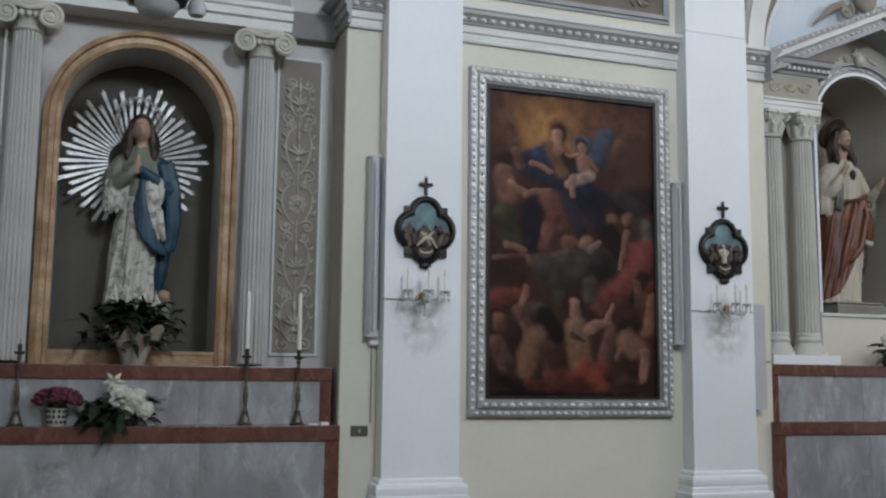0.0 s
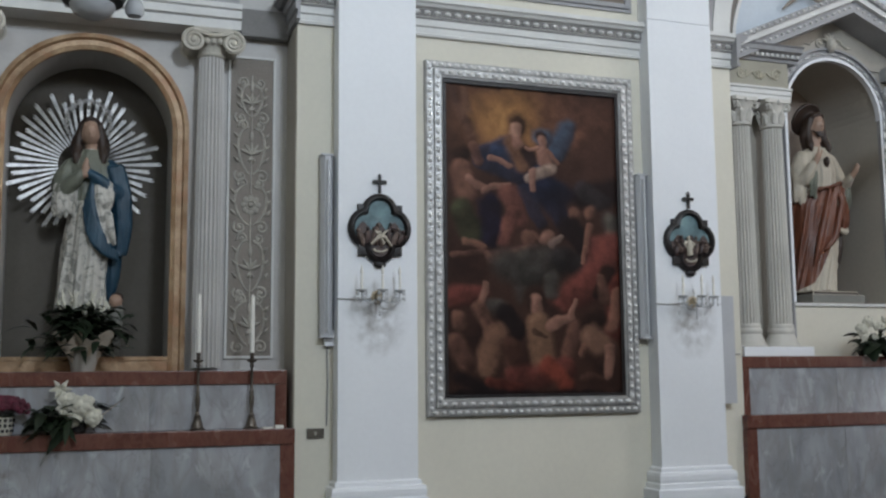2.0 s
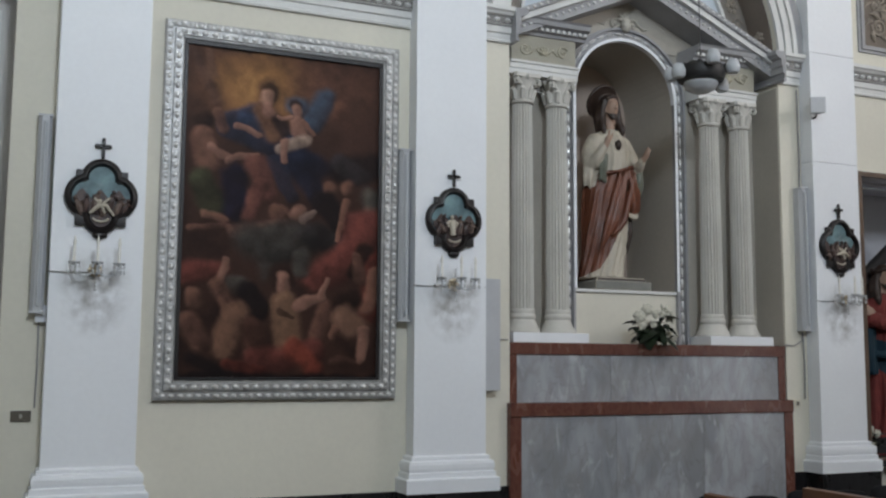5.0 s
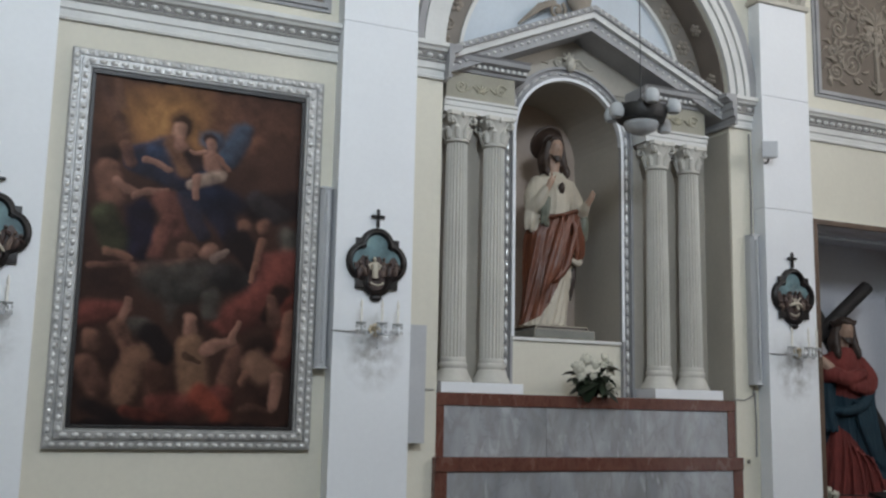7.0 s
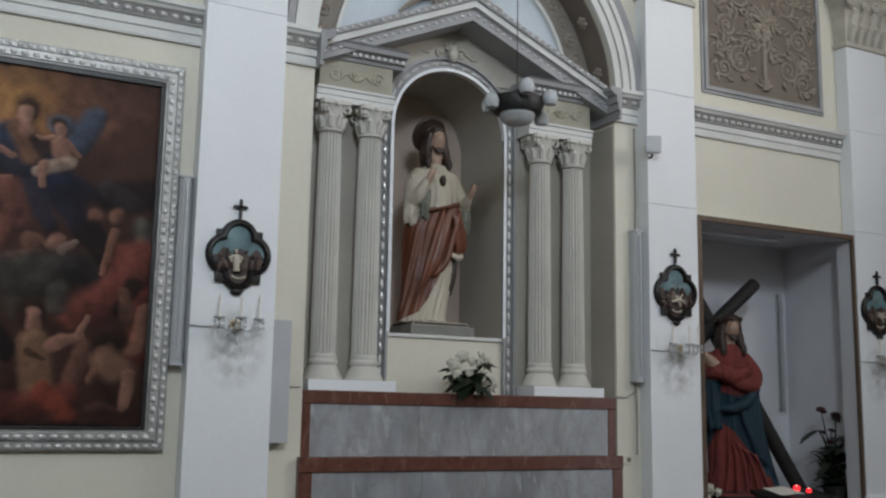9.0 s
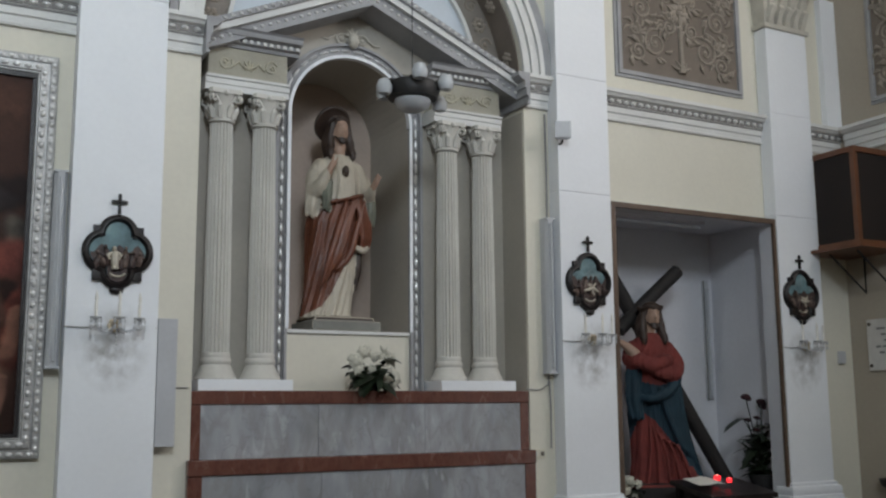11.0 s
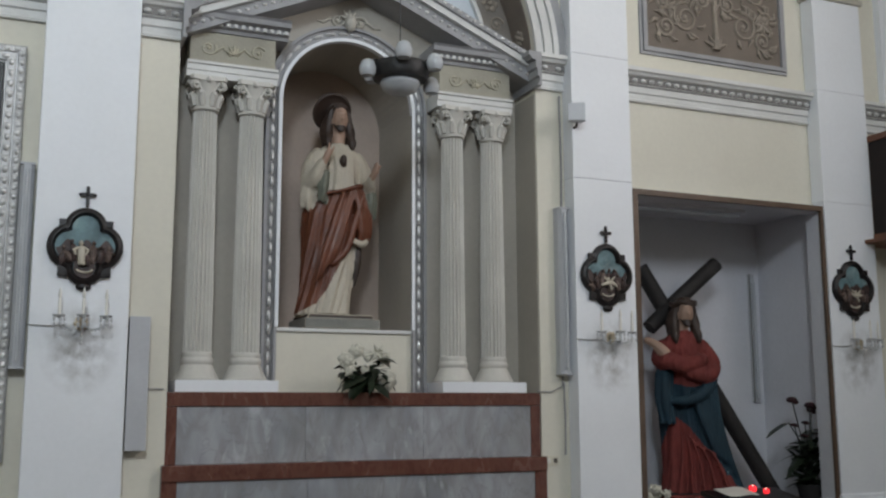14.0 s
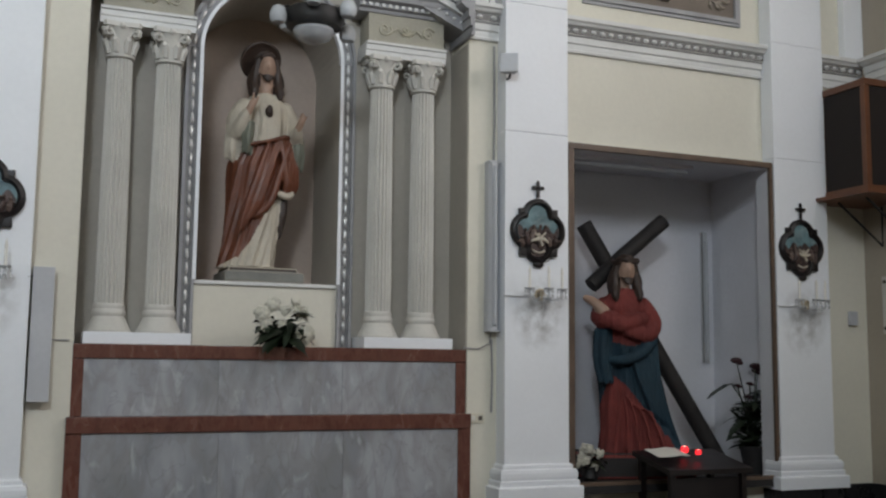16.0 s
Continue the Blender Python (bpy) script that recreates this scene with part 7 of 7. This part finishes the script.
def bouquet(loc, label, seed, leaf_drop, wrap, lilies, roses, broad):
    b = thing("bouquet", loc, label, "flowers")
    rnd = random.Random(seed)
    bm = bmesh.new()
    lathe(bm, ((0.04, 0.0), (0.055, 0.01), (0.06, 0.09), (0.05, 0.09)), 14)
    part("pot", bm, DKMETAL, b, "dark low pot", smooth=True)
    foliage(b, 60, 0.22, 0.05, 0.22, 0.15, 0.055, seed)
    foliage(b, 80, 0.20, 0.02, 0.14, 0.16, 0.065, seed + 1, "hanging_leaves", (leaf_drop, -0.06, 0.02), 0.8)
    if wrap:
        bm = bmesh.new()
        rings = []
        for k, (r_, z_) in enumerate(((0.04, 0.02), (0.12, 0.12), (0.20, 0.24))):
            rings.append([(r_ * math.cos(t) * 1.0 + 0.06 * k, 0.05 + 0.35 * r_ * math.sin(t), z_ + 0.02 * math.sin(5 * t + k)) for t in np.linspace(0.2, math.pi - 0.2, 14)])
        loft(bm, rings, closed=False, caps=False)
        part("wrapping", bm, WRAP, b, "cream wrapping paper")
    for i in range(lilies):
        bm = bmesh.new()
        bx_, bz_ = rnd.uniform(-0.16, 0.14), rnd.uniform(0.17, 0.36)
        cpt = Vector((bx_, -0.06 + rnd.uniform(-0.04, 0.04), bz_))
        for q in range(6):
            a = 2 * math.pi * q / 6 + rnd.uniform(-0.2, 0.2)
            d = Vector((math.cos(a), -0.6, math.sin(a)))
            p1, p2 = cpt + d * 0.035, cpt + d * 0.075 + Vector((0, 0.02, 0))
            tube(bm, [cpt, p1, p2], [0.008, 0.019, 0.003], 5)
        part("lily", bm, PETALW, b, smooth=True)
    for q, z_, d, length, width in broad:
        bm = bmesh.new()
        leaf(bm, (q, -0.07, z_), d, length, width, 0.5)
        part("broad_leaf", bm, LEAF, b, smooth=True)
    for i, (q, z_, r_) in enumerate(roses):
        bm = bmesh.new()
        bloom(bm, (q, -0.08, z_), r_, i + seed, 18)
        part("rose", bm, PETALW, b, "full white rose", smooth=True)
    return b


bouquet((0.31, 7.455, 1.189), "white rose bouquet with dark leaves and cream wrapping", 21, -0.15, True, 2, ((0.03, 0.19, 0.075), (0.10, 0.11, 0.06), (-0.07, 0.23, 0.055), (-0.02, 0.10, 0.05)), ((-0.12, 0.08, (-1, -0.3, -0.1), 0.22, 0.09), (-0.05, 0.04, (-0.6, -0.6, -0.3), 0.2, 0.09)))
bouquet((7.17, 7.545, 1.695), "white roses and broad dark leaves on the altar", 31, -0.04, False, 3, ((-0.18, 0.24, 0.06), (-0.10, 0.31, 0.055), (-0.15, 0.17, 0.045), (-0.03, 0.17, 0.035), (-0.01, 0.27, 0.04), (0.14, 0.09, 0.075)), ((0.03, 0.22, (0.8, -0.5, 0.5), 0.22, 0.16), (0.0, 0.12, (-1, -0.5, 0.1), 0.28, 0.17), (-0.02, 0.09, (-0.8, -0.7, -0.1), 0.24, 0.16), (0.02, 0.07, (0.4, -0.9, -0.1), 0.2, 0.14), (-0.04, 0.06, (-0.7, -0.8, -0.1), 0.2, 0.10), (0.03, 0.06, (0.5, -0.8, -0.2), 0.2, 0.09)))
nt = thing("paper_notes", (1.64, 7.44, 1.189), "small white paper notes lying on the altar", "paper")
one_box("note", (-0.07, 0.0, -0.03, 0.03, 0, 0.012), PAPER, nt, 0.002)
one_box("note", (0.02, 0.08, -0.02, 0.04, 0, 0.022), PAPER, nt, 0.002)

wp = thing("wrapped_plant", (0.335, 7.66, 1.608), "dark spiky plant in a paper-wrapped pot", "plant")
bm = bmesh.new()
lathe(bm, ((0.075, 0), (0.08, 0.01), (0.115, 0.17), (0.10, 0.17)), 16)
part("pot", bm, CLEARW, wp, "pale plastic-wrapped pot", smooth=True)
bm = bmesh.new()
rings = []
for k, (r_, z_) in enumerate(((0.08, 0.08), (0.15, 0.17), (0.22, 0.25))):
    rings.append([(r_ * math.cos(t) * (1 + 0.12 * math.sin(7 * t)), -0.02 + 0.6 * r_ * math.sin(t), z_ + 0.04 * math.sin(6 * t)) for t in np.linspace(math.pi, 2 * math.pi, 26)])
loft(bm, rings, closed=False, caps=False)
part("wrapping", bm, WRAP, wp, "cream folded paper")
foliage(wp, 340, 0.36, 0.14, 0.42, 0.22, 0.05, 17, droop=0.5)
bm = bmesh.new()
rnd = random.Random(5)
for i in range(16):
    q = Vector((rnd.uniform(-0.17, 0.14), rnd.uniform(-0.05, 0.02), rnd.uniform(0.36, 0.46)))
    tube(bm, [q, q + Vector((rnd.uniform(-0.03, 0.03), -0.01, 0.06)), q + Vector((rnd.uniform(-0.04, 0.04), 0, 0.13))], [0.012, 0.014, 0.002], 5)
part("white_tips", bm, PETALW, wp, "white pointed bracts", smooth=True)


# ---- hanging lamps in front of the altars ----
def hanging_lamp(x, y, z):
    hlamp = thing("hanging_lamp", (x, y, z), "dark metal hanging lamp with frosted glass globes", "lamp", "hanging lamps before the altars")
    bm = bmesh.new()
    lathe(bm, ((0.10, -0.075), (0.19, -0.06), (0.215, 0.0), (0.20, 0.055), (0.11, 0.08), (0.03, 0.09), (0.02, 0.13)), 24)
    part("body", bm, DKMETAL, hlamp, "dark metal drum", smooth=True)
    bm = bmesh.new()
    lathe(bm, ((0.14, -0.07), (0.145, -0.09), (0.12, -0.135), (0.06, -0.165), (0.005, -0.17)), 24)
    part("bowl", bm, FROST, hlamp, "frosted glass bowl", smooth=True)
    for i, (a, zz_) in enumerate(((190, 0.0), (255, 0.09), (318, 0.06), (10, -0.04), (120, 0.05))):
        d = Vector((math.cos(radians(a)), math.sin(radians(a)), 0))
        bm = bmesh.new()
        tube(bm, [d * 0.12 + Vector((0, 0, 0.02)), d * 0.2 + Vector((0, 0, 0.06)), d * 0.25 + Vector((0, 0, zz_ + 0.03))], 0.012, 6)
        ar = part("arm", bm, DKMETAL, hlamp)
        bm = bmesh.new()
        p = d * 0.265 + Vector((0, 0, zz_))
        lathe(bm, ((0.022, 0.05), (0.045, 0.035), (0.062, -0.01), (0.058, -0.05), (0.045, -0.07), (0.04, -0.068)), 14, p)
        part("globe", bm, FROST, ar, "frosted glass shade", smooth=True)
    bm = bmesh.new()
    tube(bm, [(0, 0, 0.12), (0, 0, 1.6), (0, 0, H - z)], 0.004, 6)
    part("chain", bm, DKMETAL, hlamp)
    return hlamp


hanging_lamp(7.14, 6.74, 3.97)
hanging_lamp(0.32, 6.70, 4.03)

# ---- loudspeaker, shelf, inscription and stoup at the entrance wall ----
sh = thing("corner_shelf", (12.44, 7.08, 3.075), "brown wooden wall shelf on iron brackets", "shelf")
one_box("board", (-0.40, 0.305, -0.42, 0.36, 0.02, 0.055), BOXWOOD, sh, 0.004)
for yy in (-0.22, 0.12):
    bm = bmesh.new()
    tube(bm, [(-0.22, yy, 0.012), (0.29, yy, -0.36), (0.295, yy, 0.012)], 0.012, 6)
    part("bracket", bm, DKMETAL, sh)
sp = thing("loudspeaker", (12.16, 6.78, 3.131), "brown wooden loudspeaker cabinet with dark cloth", "loudspeaker")
one_box("core", (0.014, 0.566, 0.014, 0.556, 0.012, 1.018), CLOTH, sp, 0, "dark cloth panels")
for xx in (0.0, 0.525):
    for yy in (0.0, 0.515):
        one_box("post", (xx, xx + 0.055, yy, yy + 0.055, 0.0601, 0.9599), BOXWOOD, sp)
for zz_ in (0.0, 0.96):
    one_box("end_board", (-0.005, 0.585, -0.005, 0.575, zz_, zz_ + 0.06), BOXWOOD, sp, 0.005)

pq = thing("inscribed_tablet", (X1, 6.80, 1.90), "white marble tablet with an inscription on metal studs", "tablet", rz=-90)
one_box("slab", (-0.42, 0.42, -0.03, -0.002, 0, 0.53), PLAQ, pq, 0.004)
for sx in (-1, 1):
    for zc in (0.05, 0.48):
        bm = bmesh.new()
        lathe(bm, ((0.018, 0.0), (0.018, 0.01), (0.004, 0.016)), 12)
        bmesh.ops.rotate(bm, verts=bm.verts, cent=(0, 0, 0), matrix=Matrix.Rotation(radians(90), 3, "X"))
        o = part("stud", bm, BRONZE, pq)
        o.location = (sx * 0.385, -0.031, zc)
for i, (a, b) in enumerate(((-0.30, 0.30), (-0.25, 0.25), (-0.22, 0.20), (-0.32, 0.32), (-0.28, 0.26), (-0.18, 0.18))):
    bm = bmesh.new()
    x = a
    rnd = random.Random(i)
    while x < b:
        wd = rnd.uniform(0.05, 0.11)
        box(bm, x, min(x + wd, b), -0.0325, -0.0305, 0.42 - 0.062 * i, 0.442 - 0.062 * i)
        x += wd + 0.02
    part("text_line", bm, INK, pq, "line of small unreadable lettering")
stp = thing("holy_water_stoup", (X1 - 0.002, 6.93, 0.66), "dark half-round water bowl fixed on the wall", "water bowl")
bm = bmesh.new()
rings = []
for r_, z_ in ((0.03, 0.0), (0.12, 0.03), (0.19, 0.09), (0.21, 0.15), (0.19, 0.15), (0.14, 0.08)):
    rings.append([(-r_ * math.sin(t), r_ * math.cos(t) * 1.2, z_) for t in np.linspace(0, math.pi, 18)])
loft(bm, rings)
part("bowl", bm, DARKWOOD, stp, smooth=True)
it = thing("wall_bell", (12.56, W - 0.001, 1.98), "small grey plastic box on the cream wall", "box")
one_box("case", (-0.045, 0.045, -0.04, 0, 0, 0.13), GREYMET, it, 0.01)


# ---- pews and black chairs ----
def pew():
    p = thing("pew", (3.57, 5.40, FLOOR), "orange-brown varnished wooden church pew", "pew", "pews in the nave")
    L = 3.6
    top = bmesh.new()
    loft(top, [[(x, y, z) for x, z in ((-0.03, 0.745), (0.015, 0.745), (0.03, 0.83), (0.02, 0.845), (-0.025, 0.84))] for y in (0, -L)])
    part("top_rail", top, OAK, p)
    one_box("back_board", (-0.02, 0.005, -L + 0.03, -0.03, 0.50, 0.70), OAK, p)
    one_box("seat", (-0.44, -0.02, -L + 0.03, -0.03, 0.415, 0.445), OAK, p, 0.006)
    for y in (-0.001, -L / 2, -L + 0.051):
        bm = bmesh.new()
        loft(bm, [[(x, yy, z) for x, z in ((-0.44, 0), (0.03, 0), (0.028, 0.744), (-0.03, 0.744), (-0.06, 0.5), (-0.44, 0.414))] for yy in (y - 0.05, y)])
        part("end_panel", bm, OAK, p)
    one_box("book_ledge", (0.006, 0.16, -L + 0.06, -0.06, 0.62, 0.64), OAK, p, 0.004)
    one_box("kneeler", (0.22, 0.36, -L + 0.06, -0.06, 0.16, 0.19), OAK, p, 0.004)
    for y in (-0.2, -L + 0.25):
        one_box("kneeler_foot", (0.26, 0.32, y - 0.03, y + 0.03, 0, 0.159), OAK, p, 0.003)
    return p


first = pew()
for i in range(1, 9):
    copy_thing(first, pose(3.57 + 0.83 * i, 5.40, FLOOR))


def chair():
    c = thing("chair", (3.95, 5.72, FLOOR), "black padded chair with a rounded back", "chair", "black chairs beside the pews")
    bm = bmesh.new()
    box(bm, -0.14, 0.14, -0.14, 0.14, 0.38, 0.43, 0.02)
    part("seat", bm, BLACKF, c, smooth=True)
    bm = bmesh.new()
    pts = [(0.14 * math.copysign(abs(math.cos(a)) ** 0.5, math.cos(a)), 0.635 + 0.115 * math.copysign(abs(math.sin(a)) ** 0.5, math.sin(a))) for a in np.linspace(0, 2 * math.pi, 25)[:-1]]
    loft(bm, [[(q * k, y, 0.635 + (z - 0.635) * k) for q, z in pts] for y, k in ((0.13, 0.9), (0.14, 1.0), (0.165, 1.0), (0.175, 0.9))])
    part("backrest", bm, BLACKF, c, smooth=True)
    for sx in (-1, 1):
        for sy in (-1, 1):
            bm = bmesh.new()
            tube(bm, [(sx * 0.12, sy * 0.12, 0), (sx * 0.12, sy * 0.12, 0.379)], 0.011, 8)
            part("leg", bm, DKMETAL, c)
    bm = bmesh.new()
    tube(bm, [(-0.08, 0.13, 0.40), (-0.08, 0.152, 0.56)], 0.009, 6)
    tube(bm, [(0.08, 0.13, 0.40), (0.08, 0.152, 0.56)], 0.009, 6)
    part("back_support", bm, DKMETAL, c)
    return c


ch = chair()
for i in range(0, 8):
    for dx, dy in ((0.38, 5.72), (0.70, 5.60)):
        if i or dx > 0.5:
            copy_thing(ch, pose(3.57 + 0.83 * i + dx, dy, FLOOR, 0, 0, -20))

# assumed windows opposite, never in view
for i, wx in enumerate(WINDOWS):
    wd = thing("window_%d" % (i + 1), (wx, Y0 - 0.2, WZ0), "assumed high church window out of view", "window", kind="structure")
    one_box("window_sill", (-0.9, 0.9, -0.2, 0.26, -0.05, -0.001), WHITE, wd)
    for x in (-0.85, -0.02, 0.81):
        one_box("window_frame", (x, x + 0.04, -0.02, 0.02, 0.0, WZ1 - WZ0), WHITE, wd)
